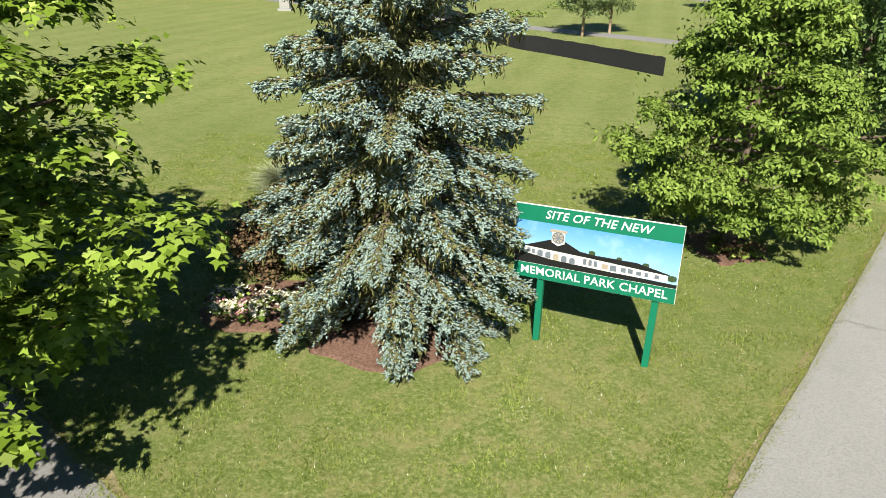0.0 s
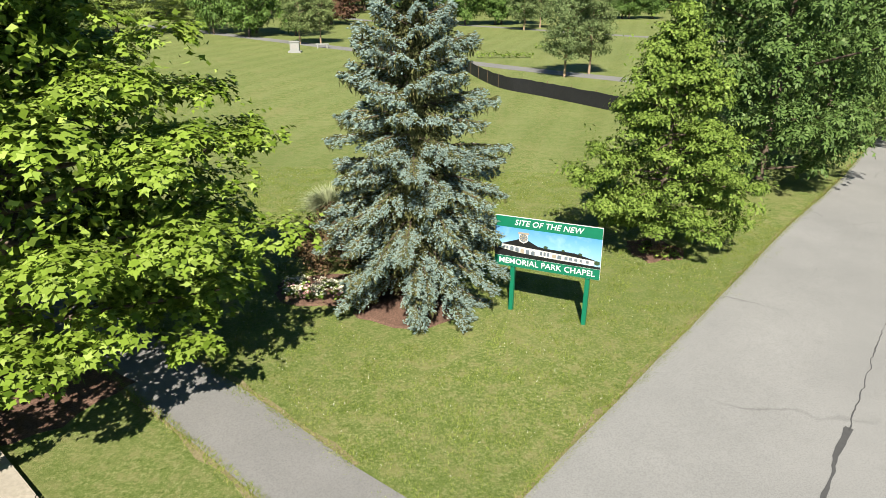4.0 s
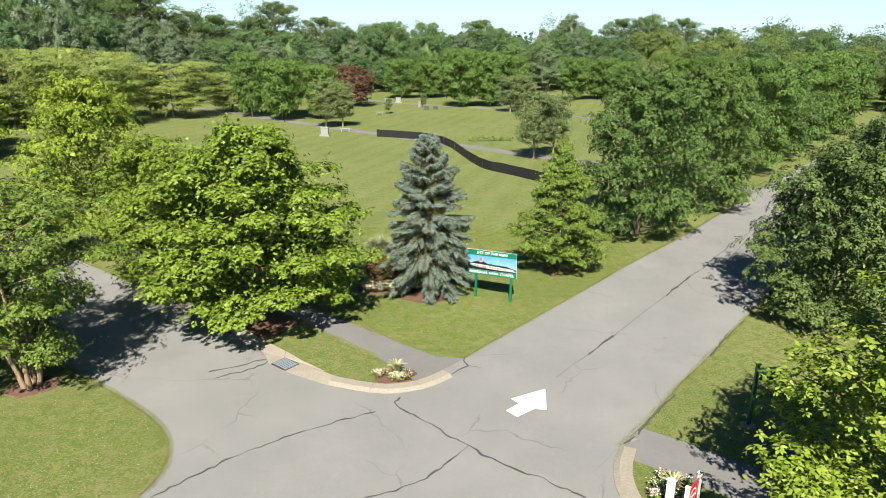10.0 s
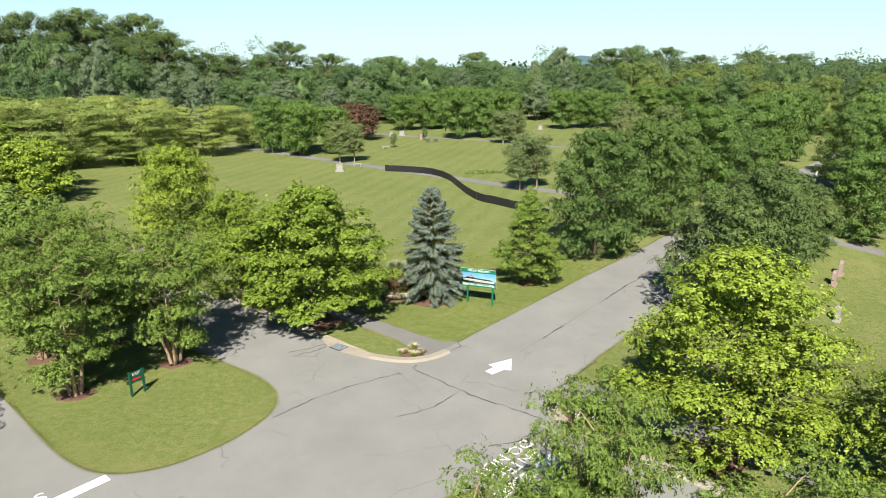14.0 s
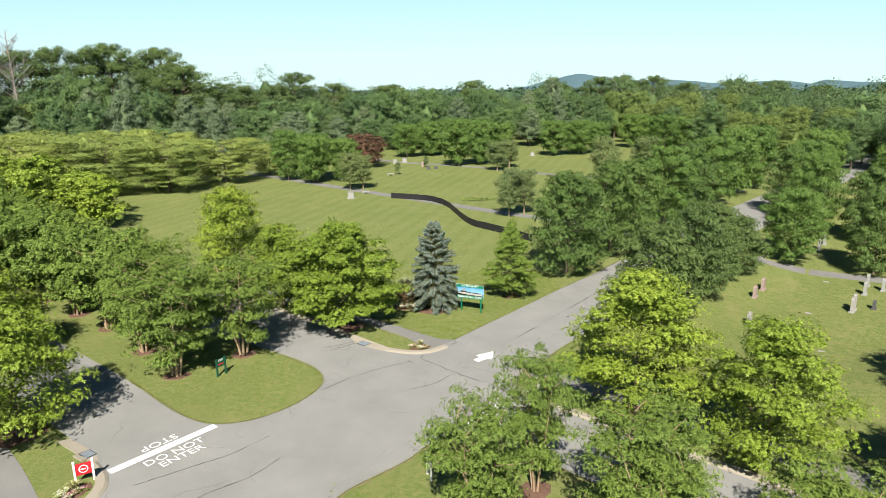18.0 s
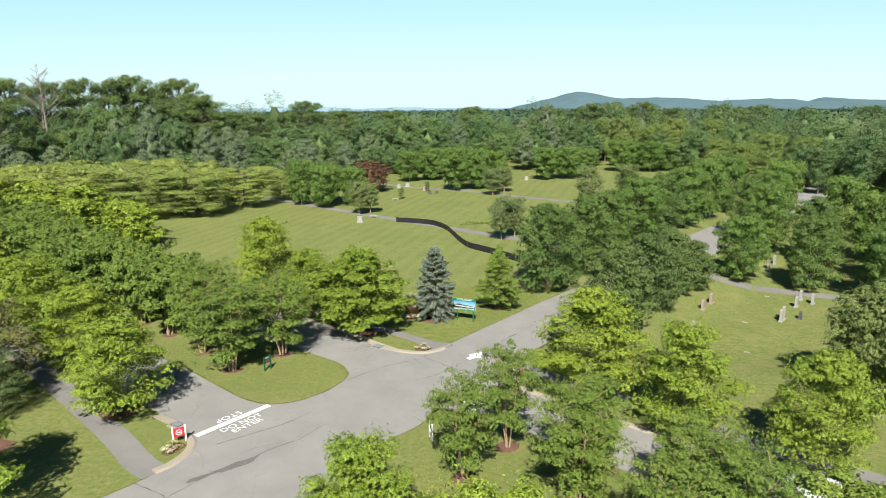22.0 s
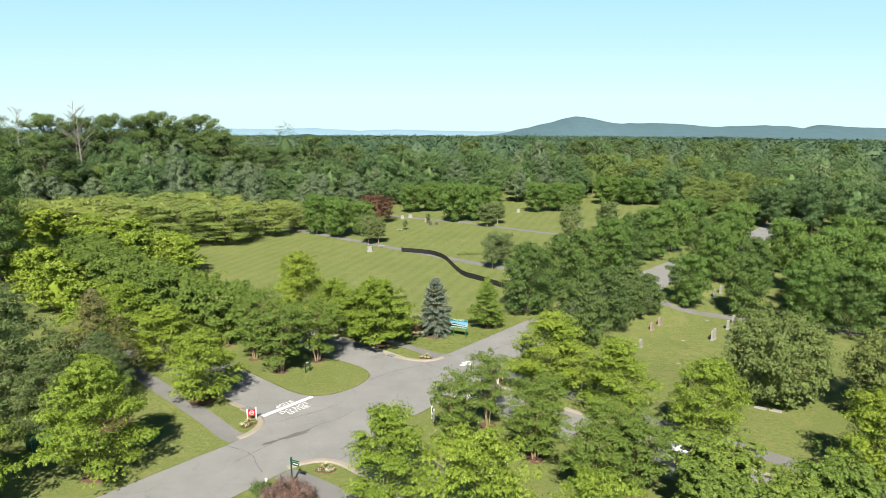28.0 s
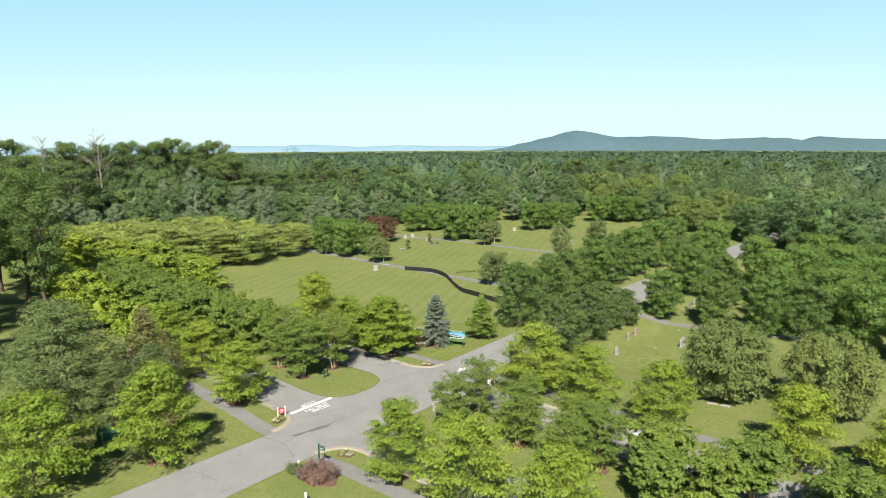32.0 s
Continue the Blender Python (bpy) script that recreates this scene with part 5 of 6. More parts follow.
def flowers(x, y, a, b, rz, n, mat, seed, label, name="flower_patch"):
    """Low bedding plants: leaves with blossoms, several plants."""
    rng = np.random.default_rng(seed)
    for i in range(n):
        t, q = rng.random() * 6.283, math.sqrt(rng.random())
        c, s = math.cos(radians(rz)), math.sin(radians(rz))
        px, py = a * q * math.cos(t), b * q * math.sin(t)
        root = empty(name, x + c * px - s * py, y + s * px + c * py, gz(x, y) + 0.06, rng.random() * 360)
        m = 34
        P = rng.normal(size=(m, 3)) * np.array([0.085, 0.085, 0.04]) + np.array([0, 0, 0.09])
        V, F = leaves(rng, P, np.array([0, 0, 1.0]) + rng.normal(size=P.shape) * 0.5, np.full(m, 0.085), QUAD)
        put("leaves", npmesh("leaves", V, F, L_OAK), root)
        P = rng.normal(size=(46, 3)) * np.array([0.095, 0.095, 0.025]) + np.array([0, 0, 0.16])
        V, F = leaves(rng, P, np.array([0, 0, 1.0]) + rng.normal(size=P.shape) * 0.4, np.full(46, 0.055), LOBED)
        put("blossoms", npmesh("blossoms", V, F, mat[i % len(mat)]), root)
        tagged(root, label, "flowers", group="bedding flowers")


shrub("russet_shrub", -4.7, 2.2, 1.25, 1.0, L_SHRUB, 9000, 0.06, "russet brown barberry shrub behind the flowers", 81)
shrub("russet_shrub", -3.6, 2.9, 1.1, 0.9, L_SHRUB, 9000, 0.06, "russet brown barberry shrub behind the flowers", 83)
tuft("fountain_grass", -5.2, 4.6, 1.7, 1.0, 1500, L_BLADE, "pale arching fountain grass", 85)
tuft("fountain_grass", -4.3, 5.2, 1.5, 0.9, 1100, L_BLADE, "pale arching fountain grass", 87)
flowers(-4.3, 0.75, 1.4, 0.6, 10, 34, (L_CREAM, L_CREAM, L_CREAM, L_CREAM, L_PINK), 89, "cream and pink bedding flowers in mulch")
for k, (x, y, rr) in enumerate([(4.3, 3.7, 0.5), (4.7, 3.5, 0.4)]):
    flowers(x, y, rr, rr, 0, 5, (L_SHRUB,), 91 + k, "small russet plants at an oak's foot", "russet_plant")

# corner planters
for k, (x, y, a, b, rz) in enumerate([(-2.85, -8.15, 0.85, 0.58, 20), (-18.0, -26.2, 0.9, 0.6, 60), (5.3, -14.3, 1.0, 0.7, 60), (-9.2, -33.8, 0.9, 0.6, 0)]):
    bed(x, y, a, b, rz, 41 + k, "brown mulch bed inside a corner kerb")
    tuft("yucca", x, y + 0.1, 0.62, 0.45, 60, L_YUCCA, "variegated cream and green yucca in mulch", 95 + k, 0.03, "yucca", gz(x, y) + 0.06)
    flowers(x, y, a * 0.85, b * 0.8, rz, 13, (L_CREAM, L_PINK, L_CREAM), 101 + k, "pink and cream bedding flowers round a yucca")
for k, (x, y, h, r) in enumerate([(-11.2, -37.4, 1.1, 1.0), (-9.9, -38.1, 1.0, 0.9), (-12.1, -38.3, 0.9, 0.85), (-10.8, -39.0, 0.9, 0.9)]):
    shrub("spirea_shrub", x, y, h, r, L_BLUSH, 3000, 0.09, "dusky pink flowering shrub beside the avenue", 111 + k)
shrub("green_shrub", -13.3, -37.4, 0.7, 0.7, L_GREY, 2400, 0.08, "low grey-green shrub beside a white post", 119)
bed(-10.9, -38.2, 2.2, 1.5, -30, 47, "brown mulch under pink shrubs")


# ---- signs ----
def place_sign():
    """The large announcement board on two posts."""
    ax = Vector((2.264, -0.905, 0)).normalized()
    rz = math.degrees(math.atan2(ax.y, ax.x))
    root = empty("announcement_sign", 0, 0, 0, rz)      # local x runs along the board, local -y faces the avenue
    for x in (0.03, 1.77):
        part("post", block(0.10, 0.10, 2.40, x, 0.07, -0.3, 0.006), GREENPAINT, root, "green painted timber post")
    W, H, x0, z0 = 2.44, 1.22, -0.40, 1.13
    tilt = pose(x0, 0, z0, 0, -1.2, 0)
    part("board", block(W, 0.02, H, W / 2, 0.0, 0, 0.003), WHITEPOST, root, "white board edge", tilt)
    def plate(name, pts, lift, mat, label=""):
        bm = bmesh.new()
        a = [bm.verts.new((x, -0.0105 - lift, z)) for x, z in pts]
        b = [bm.verts.new((x, -0.0105, z)) for x, z in pts]
        bm.faces.new(a)
        for i in range(len(a)):
            j = (i + 1) % len(a)
            bm.faces.new((a[i], b[i], b[j], a[j]))
        bmesh.ops.recalc_face_normals(bm, faces=bm.faces)
        return part(name, bm, mat, root, label, tilt)
    def rect(x, z, w, h):
        return [(x, z), (x + w, z), (x + w, z + h), (x, z + h)]
    skyblue, t, b = material("printed_sky", 0.35)
    tc = t.nodes.new("ShaderNodeTexCoord")
    sx = t.nodes.new("ShaderNodeSeparateXYZ")
    t.links.new(tc.outputs["Object"], sx.inputs[0])
    mr = node(t, "ShaderNodeMapRange")
    mr.inputs[1].default_value, mr.inputs[2].default_value = 0.30, 0.96
    t.links.new(sx.outputs[2], mr.inputs[0])
    g = ramp(t, mr.outputs[0], [(0, (0.30, 0.52, 0.74)), (1, (0.085, 0.28, 0.58))])
    cl = mix(t, ramp(t, noise_at(t, 2.2, 5), [(0.5, (0, 0, 0)), (0.8, (0.35, 0.35, 0.35))]), g, (0.6, 0.74, 0.86))
    t.links.new(cl, b.inputs["Base Color"])
    black = plain("printed_black", (0.012, 0.012, 0.013), 0.4, grain=9)
    cream = plain("printed_wall", (0.62, 0.60, 0.56), 0.45, grain=12, vary=0.12)
    glass = plain("printed_window", (0.16, 0.19, 0.22), 0.4, vary=0.3)
    tan = plain("printed_tan", (0.38, 0.32, 0.24), 0.45)
    leafy = plain("printed_foliage", (0.05, 0.09, 0.035), 0.5, grain=40, vary=0.5)
    E = 0.004
    plate("lower_band", rect(E, E, W - 2 * E, 0.245), 0.002, GREENPAINT, "green lettered band")
    plate("upper_band", rect(E, 0.955, W - 2 * E, 0.255), 0.002, GREENPAINT, "green lettered band")
    plate("picture_sky", rect(E, 0.255, W - 2 * E, 0.70), 0.002, skyblue, "printed blue sky")
    plate("picture_drive", [(E, 0.257), (W - E, 0.257), (W - E, 0.315), (1.5, 0.335), (E, 0.45)], 0.004, black)
    plate("picture_tree", [(E, 0.44), (0.15, 0.46), (0.17, 0.56), (0.10, 0.63), (0.06, 0.66), (E, 0.64)], 0.005, leafy)
    plate("picture_wall", [(0.15, 0.43), (0.18, 0.54), (1.2, 0.53), (2.3, 0.46), (2.3, 0.33), (1.5, 0.335), (0.6, 0.37)], 0.006, cream)
    plate("picture_roof", [(0.15, 0.54), (0.58, 0.70), (0.78, 0.70), (1.02, 0.58), (1.20, 0.56), (1.85, 0.555), (2.32, 0.455), (2.32, 0.44), (1.2, 0.50)], 0.008, black)
    plate("picture_tower", [(0.58, 0.66), (0.58, 0.83), (0.78, 0.83), (0.78, 0.66), (0.68, 0.61)], 0.009, cream)
    plate("picture_cornice", [(0.545, 0.83), (0.56, 0.87), (0.80, 0.87), (0.815, 0.83)], 0.010, tan)
    plate("picture_rosette", [(0.68 + 0.095 * math.cos(a * 0.3927), 0.745 + 0.095 * math.sin(a * 0.3927)) for a in range(16)], 0.011, glass)
    for a in range(8):
        c, s = math.cos(a * 0.785), math.sin(a * 0.785)
        plate("picture_petal", [(0.68 + 0.02 * c, 0.745 + 0.02 * s), (0.68 + 0.07 * c - 0.018 * s, 0.745 + 0.07 * s + 0.018 * c), (0.68 + 0.085 * c, 0.745 + 0.085 * s), (0.68 + 0.07 * c + 0.018 * s, 0.745 + 0.07 * s - 0.018 * c)], 0.012, tan)
    for i in range(5):
        x = 0.37 + i * 0.125
        z = 0.405 - i * 0.012
        plate("picture_arch", [(x, z), (x + 0.085, z - 0.008), (x + 0.085, z + 0.075), (x + 0.062, z + 0.10), (x + 0.022, z + 0.10), (x, z + 0.075)], 0.009, tan if i == 2 else glass)
    for x, z, w, h in [(0.21, 0.44, 0.05, 0.07), (0.28, 0.43, 0.05, 0.07), (1.08, 0.385, 0.05, 0.09), (1.16, 0.383, 0.05, 0.09), (1.24, 0.38, 0.05, 0.09), (1.36, 0.37, 0.09, 0.08), (1.48, 0.36, 0.09, 0.09), (1.64, 0.37, 0.07, 0.07), (1.74, 0.37, 0.07, 0.07), (1.86, 0.365, 0.07, 0.06), (1.98, 0.365, 0.05, 0.06), (2.12, 0.36, 0.06, 0.06)]:
        plate("picture_window", rect(x, z, w, h), 0.009, tan if abs(x - 1.36) < 0.01 else glass)
    for x, z, r in [(2.36, 0.40, 0.065), (2.18, 0.37, 0.04), (1.20, 0.585, 0.05), (1.6, 0.565, 0.04), (1.98, 0.535, 0.05)]:
        plate("picture_tree", [(x + r * math.cos(a * 0.785) * (1 + 0.2 * (a % 2)), z + r * 0.8 * math.sin(a * 0.785)) for a in range(8)], 0.0055, leafy)
    up = pose(0, 0, 0, 90, 0, 0)
    words("lettering", "SITE OF THE NEW", 0.185, LETTER, root, tilt @ pose(W / 2 + 0.01, -0.0135, 1.083) @ up, 0.002, 0.25, 1.0, 0.009, label="white raised lettering")
    words("lettering", "MEMORIAL PARK CHAPEL", 0.19, LETTER, root, tilt @ pose(W / 2, -0.0135, 0.130) @ up, 0.002, 0, 0.99, 0.009, label="white raised lettering")
    return tagged(root, "green announcement board with a building picture on two posts", "sign")


place_sign()


def small_sign(name, x, y, rz, board, lines, label, posts=WHITEPOST, gap=0.62, high=0.95, symbol=False, arrow=False, zc=0.36, hgt=0.55):
    """A board hung between two posts; local -y is the front."""
    root = empty(name, x, y, gz(x, y), rz)
    for s in (-1, 1):
        p = part("post", block(0.10, 0.10, high + 0.2, s * gap / 2, 0, -0.2, 0.008), posts, root)
        part("cap", block(0.125, 0.125, 0.03, s * gap / 2, 0, high, 0.008), posts, p)
    part("panel", block(gap - 0.09, 0.03, hgt, 0, 0, zc, 0.004), board, root)
    up = pose(0, 0, 0, 90, 0, 0)
    for k, (w, sz, z) in enumerate(lines):
        words("lettering", w, sz, LETTER, root, pose(0, -0.018, z) @ up, 0.002)
    if symbol:
        bm = bmesh.new()
        bmesh.ops.create_circle(bm, cap_ends=True, segments=28, radius=0.21, matrix=pose(0, -0.018, zc + hgt / 2) @ up)
        part("symbol_disc", bm, LETTER, root, "white ring")
        bm = bmesh.new()
        bmesh.ops.create_circle(bm, cap_ends=True, segments=28, radius=0.165, matrix=pose(0, -0.021, zc + hgt / 2) @ up)
        part("symbol_disc", bm, RED, root, "red disc")
        part("symbol_bar", block(0.24, 0.004, 0.06, 0, -0.024, zc + hgt / 2 - 0.03, 0), LETTER, root, "white bar")
    if arrow:
        bm = bmesh.new()
        vs = [bm.verts.new((px, -0.022, pz)) for px, pz in [(-0.24, 0.0), (-0.10, 0.09), (-0.12, 0.035), (0.22, 0.035), (0.22, -0.035), (-0.12, -0.035), (-0.10, -0.09)]]
        f = bm.faces.new(vs)
        r = bmesh.ops.extrude_face_region(bm, geom=[f])
        for v in r["geom"]:
            if isinstance(v, bmesh.types.BMVert):
                v.co.y += 0.006
        bmesh.ops.recalc_face_normals(bm, faces=bm.faces)
        part("arrow", bm, RED, root, "red arrow", pose(0, 0, zc + 0.16))
    return tagged(root, label, "sign")


small_sign("no_entry_sign", -17.95, -25.3, 32, RED, [], "red and white no-entry sign between white posts", gap=0.80, high=1.15, symbol=True, zc=0.42, hgt=0.62)
small_sign("no_entry_sign", 5.45, -15.2, 51, RED, [], "red and white no-entry sign between white posts", gap=0.80, high=1.15, symbol=True, zc=0.42, hgt=0.62)
small_sign("exit_sign", -15.7, -13.15, 58, DARKGREEN, [("EXIT", 0.20, 1.08)], "dark green exit sign with a red arrow", posts=DARKGREEN, gap=0.66, high=1.20, arrow=True, zc=0.66, hgt=0.54)
small_sign("exit_sign", -1.2, -24.4, 110, DARKGREEN, [("EXIT", 0.16, 0.95)], "white-posted dark green exit sign", gap=0.62, high=1.18, zc=0.72, hgt=0.42)


def bracket_sign(x, y, rz, label):
    """A small hanging board on a green post with an arm."""
    root = empty("hanging_sign", x, y, gz(x, y), rz)
    part("post", block(0.10, 0.10, 2.3, 0, 0, -0.1, 0.01), DARKGREEN, root)
    part("base", block(0.36, 0.36, 0.10, 0, 0, 0, 0.02), CONCRETE, root)
    part("arm", block(0.75, 0.05, 0.06, 0.40, 0, 2.02, 0.008), DARKGREEN, root)
    tp = tubes_mesh("brace", [([(0.05, 0, 1.66), (0.28, 0, 1.80), (0.55, 0, 2.0)], [0.015, 0.015, 0.015], 6)], DARKGREEN)
    put("brace", tp, root)
    b = part("panel", block(0.60, 0.03, 0.30, 0.42, 0, 1.64, 0.01), DARKGREEN, root)
    part("panel_stripe", block(0.46, 0.036, 0.05, 0.42, 0, 1.77, 0), LETTER, b, "pale bar of lettering")
    part("cap", block(0.14, 0.14, 0.04, 0, 0, 2.2, 0.01), DARKGREEN, root)
    return tagged(root, label, "sign")


bracket_sign(8.7, -10.7, 10, "dark green hanging sign on a bracketed post")
bracket_sign(-11.3, -36.0, -25, "dark green hanging sign beside pink shrubs")
for x, y, h in [(-13.0, -36.9, 0.95), (-11.0, -42.3, 0.9), (5.0, -14.9, 0.95), (50.5, 55.5, 0.8), (48.2, 52.0, 0.8)]:
    p = empty("marker_post", x, y, gz(x, y), 30)
    part("post", block(0.16, 0.16, h, 0, 0, -0.05, 0.012), WHITEPOST, p)
    part("cap", block(0.20, 0.20, 0.04, 0, 0, h - 0.05, 0.012), WHITEPOST, p)
    tagged(p, "short white marker post on the grass", "post")


# ---- silt fence ----
def silt_fence():
    line = dense(rounded([(-12.5, 55.6), (-9.5, 54.6), (-5.6, 53.0), (-2.9, 48.4), (-1.6, 43.0), (-0.4, 38.0), (1.0, 33.6), (3.2, 31.4), (6.0, 27.8), (8.2, 24.8)], 2), 0.45)
    root = empty("silt_fence", -12.5, 55.6, 0)
    bm = bmesh.new()
    prev = None
    for i, (x, y) in enumerate(line):
        top = 0.92 + 0.05 * noise.noise((i * 0.6, 0, 0)) - (0.03 if i % 4 == 2 else 0)
        wv = 0.05 * noise.noise((i * 0.5, 3, 0))
        row = [bm.verts.new((x + 12.5 + wv * k + o, y - 55.6 + o, z)) for k, z, o in ((0, -0.05, 0), (1, top * 0.5, 0), (0, top, 0), (0, top, 0.015), (1, top * 0.5, 0.015), (0, -0.05, 0.015))]
        if prev:
            for k in range(5):
                bm.faces.new((prev[k], prev[k + 1], row[k + 1], row[k]))
        prev = row
    part("fabric", bm, SILT, root, "sagging black fabric")
    for i in range(0, len(line), 4):
        x, y = line[i]
        part("stake", block(0.045, 0.045, 1.08, x + 12.5, y - 55.6 + 0.05, -0.05, 0.004, 20), STAKE, root)
    return tagged(root, "black silt fence winding across the field", "fence")


silt_fence()


# ---- monuments and graves ----
def headstone(x, y, w, h, d, rz, mat, label, top=0.10):
    root = empty("headstone", x, y, gz(x, y), rz)
    part("base", block(w * 1.25, d * 1.7, 0.16, 0, 0, -0.04, 0.015), mat, root)
    bm = bmesh.new()
    pr = [(-w / 2, 0), (w / 2, 0), (w / 2, h - top)] + [(w / 2 * math.cos(a * math.pi / 8), h - top + top * math.sin(a * math.pi / 8)) for a in range(1, 8)] + [(-w / 2, h - top)]
    f = bm.faces.new([bm.verts.new((px, -d / 2, pz + 0.118)) for px, pz in pr])
    r = bmesh.ops.extrude_face_region(bm, geom=[f])
    for v in r["geom"]:
        if isinstance(v, bmesh.types.BMVert):
            v.co.y += d
    bmesh.ops.recalc_face_normals(bm, faces=bm.faces)
    bmesh.ops.bevel(bm, geom=[e for e in bm.edges if e.calc_face_angle(0) > 1.2], offset=0.012, segments=1, affect="EDGES")
    t = part("tablet", bm, mat, root)
    part("inscription_panel", block(w * 0.62, 0.006, h * 0.36, 0, -d / 2 - 0.003, h * 0.45, 0), mat, t, "carved panel of bars")
    return tagged(root, label, "headstone", group="headstones in the grass")


for x, y, w, h, rz, mat, lab in [(23.9, -0.4, 0.75, 1.0, 55, STONE, "grey granite headstone standing in grass"), (27.1, 6.3, 0.8, 1.0, 55, REDSTONE, "rose granite headstone standing in grass"), (28.8, 8.6, 0.9, 1.05, 55, REDSTONE, "rose granite headstone standing in grass"),
                              (34.1, 3.0, 0.6, 1.2, 55, STONE, "tall grey granite headstone"), (34.6, 3.6, 0.6, 1.35, 55, STONE, "tall grey granite headstone"), (36.5, 3.9, 0.6, 0.7, 55, DARKSTONE, "low grey granite headstone"), (38.0, 8.0, 0.7, 1.15, 55, PALESTONE, "white marble headstone standing in grass"), (39.8, 10.7, 0.7, 1.1, 55, PALESTONE, "white marble headstone standing in grass"), (40.4, 9.2, 0.7, 1.1, 55, PALESTONE, "white marble headstone standing in grass"),
                              (42.0, 24.5, 0.75, 1.25, 55, PALESTONE, "white marble headstone by the path"), (44.0, 27.2, 0.75, 1.2, 55, PALESTONE, "white marble headstone by the path"), (56, 36, 0.9, 1.4, -30, PALESTONE, "white marble headstone under trees"), (72, 14, 0.9, 1.3, -30, PALESTONE, "white marble headstone under trees"), (75.5, 2.5, 0.9, 1.3, -30, PALESTONE, "white marble headstone under trees")]:
    headstone(x, y, w, h, 0.26, rz, mat, lab)
for x, y in [(30.2, 2.6), (33.2, -9.5), (34.6, -10.0), (36.5, 12.0), (47.0, -10.5), (70, -2), (27.0, -6.0)]:
    g = part("ground_marker", block(0.5, 0.3, 0.06, 0, 0, -0.02, 0.01), STONE, m=pose(x, y, gz(x, y), 0, 0, -38))
    tagged(g, "flat pale grave marker in the grass", "grave marker", group="flat grave markers")


def monument(x, y, w, h, rz, label):
    root = empty("monument", x, y, gz(x, y), rz)
    part("plinth", block(w * 1.35, 0.75, 0.22, 0, 0, -0.03, 0.02), PALESTONE, root)
    part("tablet", block(w, 0.42, h - 0.2, 0, 0, 0.19, 0.03), PALESTONE, root)
    part("crown_stone", block(w * 1.12, 0.52, 0.10, 0, 0, h - 0.01, 0.02), PALESTONE, root)
    part("inscription_panel", block(w * 0.7, 0.01, h * 0.4, 0, -0.215, h * 0.38, 0), STONE, root, "carved panel of bars")
    return tagged(root, label, "monument")


monument(-19.2, 55.3, 0.95, 1.05, 0, "white stone monument at the field's edge")
monument(-17.2, 103.6, 0.8, 1.0, 5, "pale stone monument in the far field")
monument(16.7, 119.5, 0.9, 1.0, 0, "pale stone monument beside the far path")
monument(31.0, 92, 0.9, 1.1, 0, "pale stone monument under trees")


def bench(x, y, rz):
    root = empty("stone_bench", x, y, gz(x, y), rz)
    part("seat", block(1.4, 0.42, 0.09, 0, 0, 0.40, 0.015), PALESTONE, root)
    for s in (-1, 1):
        part("leg", block(0.12, 0.34, 0.43, s * 0.5, 0, -0.02, 0.015), PALESTONE, root)
    return tagged(root, "pale stone bench on the grass", "bench")


bench(-17.4, 60.0, 10)
bench(-15.8, 82.6, 15)
monument(-15.2, 106.0, 1.0, 1.0, 5, "wide pale stone monument with a cap")
headstone(-10.2, 98.2, 0.7, 1.0, 0.3, 10, REDSTONE, "rose stone marker beside a sapling")
headstone(-8.6, 93.0, 0.8, 0.55, 0.3, 10, DARKSTONE, "low dark grey stone in the field")
headstone(-7.0, 93.4, 0.8, 0.55, 0.3, 10, DARKSTONE, "low dark grey stone in the field")


sap = np.random.default_rng(5)


def hedge_row(pts, h, w, mat, label):
    rng = np.random.default_rng(int(abs(pts[0][0] * 10)))
    P = []
    for x, y in dense(pts, 0.5):
        q = rng.normal(size=(26, 3)) * np.array([w * 0.3, w * 0.3, h * 0.22]) + np.array([x, y, gz(x, y) + h * 0.55])
        P.append(q)
    P = np.vstack(P)
    P[:, 2] = np.maximum(P[:, 2], 0.03)
    V, F = leaves(rng, P, np.array([0, 0, 0.8]) + rng.normal(size=P.shape) * 0.5, rng.uniform(0.12, 0.24, len(P)))
    return tagged(put("low_hedge", npmesh("low_hedge", V, F, mat)), label, "hedge")


hedge_row([(-0.4, 52.9), (4.6, 53.6)], 0.6, 0.8, L_OAK, "low planted row of shrubs in the field")
hedge_row([(6.0, 62.0), (10.0, 63.5)], 0.6, 0.8, L_OAK, "low planted row of shrubs in the field")
hedge_row([(78, 12.0), (88, 8.5)], 1.0, 1.2, L_DARK, "clipped green hedge in the cemetery")


for x, y in [(30.4, -20.3), (31.6, -20.9)]:
    tagged(part("grave_marker", block(1.1, 0.5, 0.10, 0, 0, -0.02, 0.02), STONE, m=pose(x, y, gz(x, y), 0, 0, -28)), "flat grey granite grave marker in the grass", "headstone")

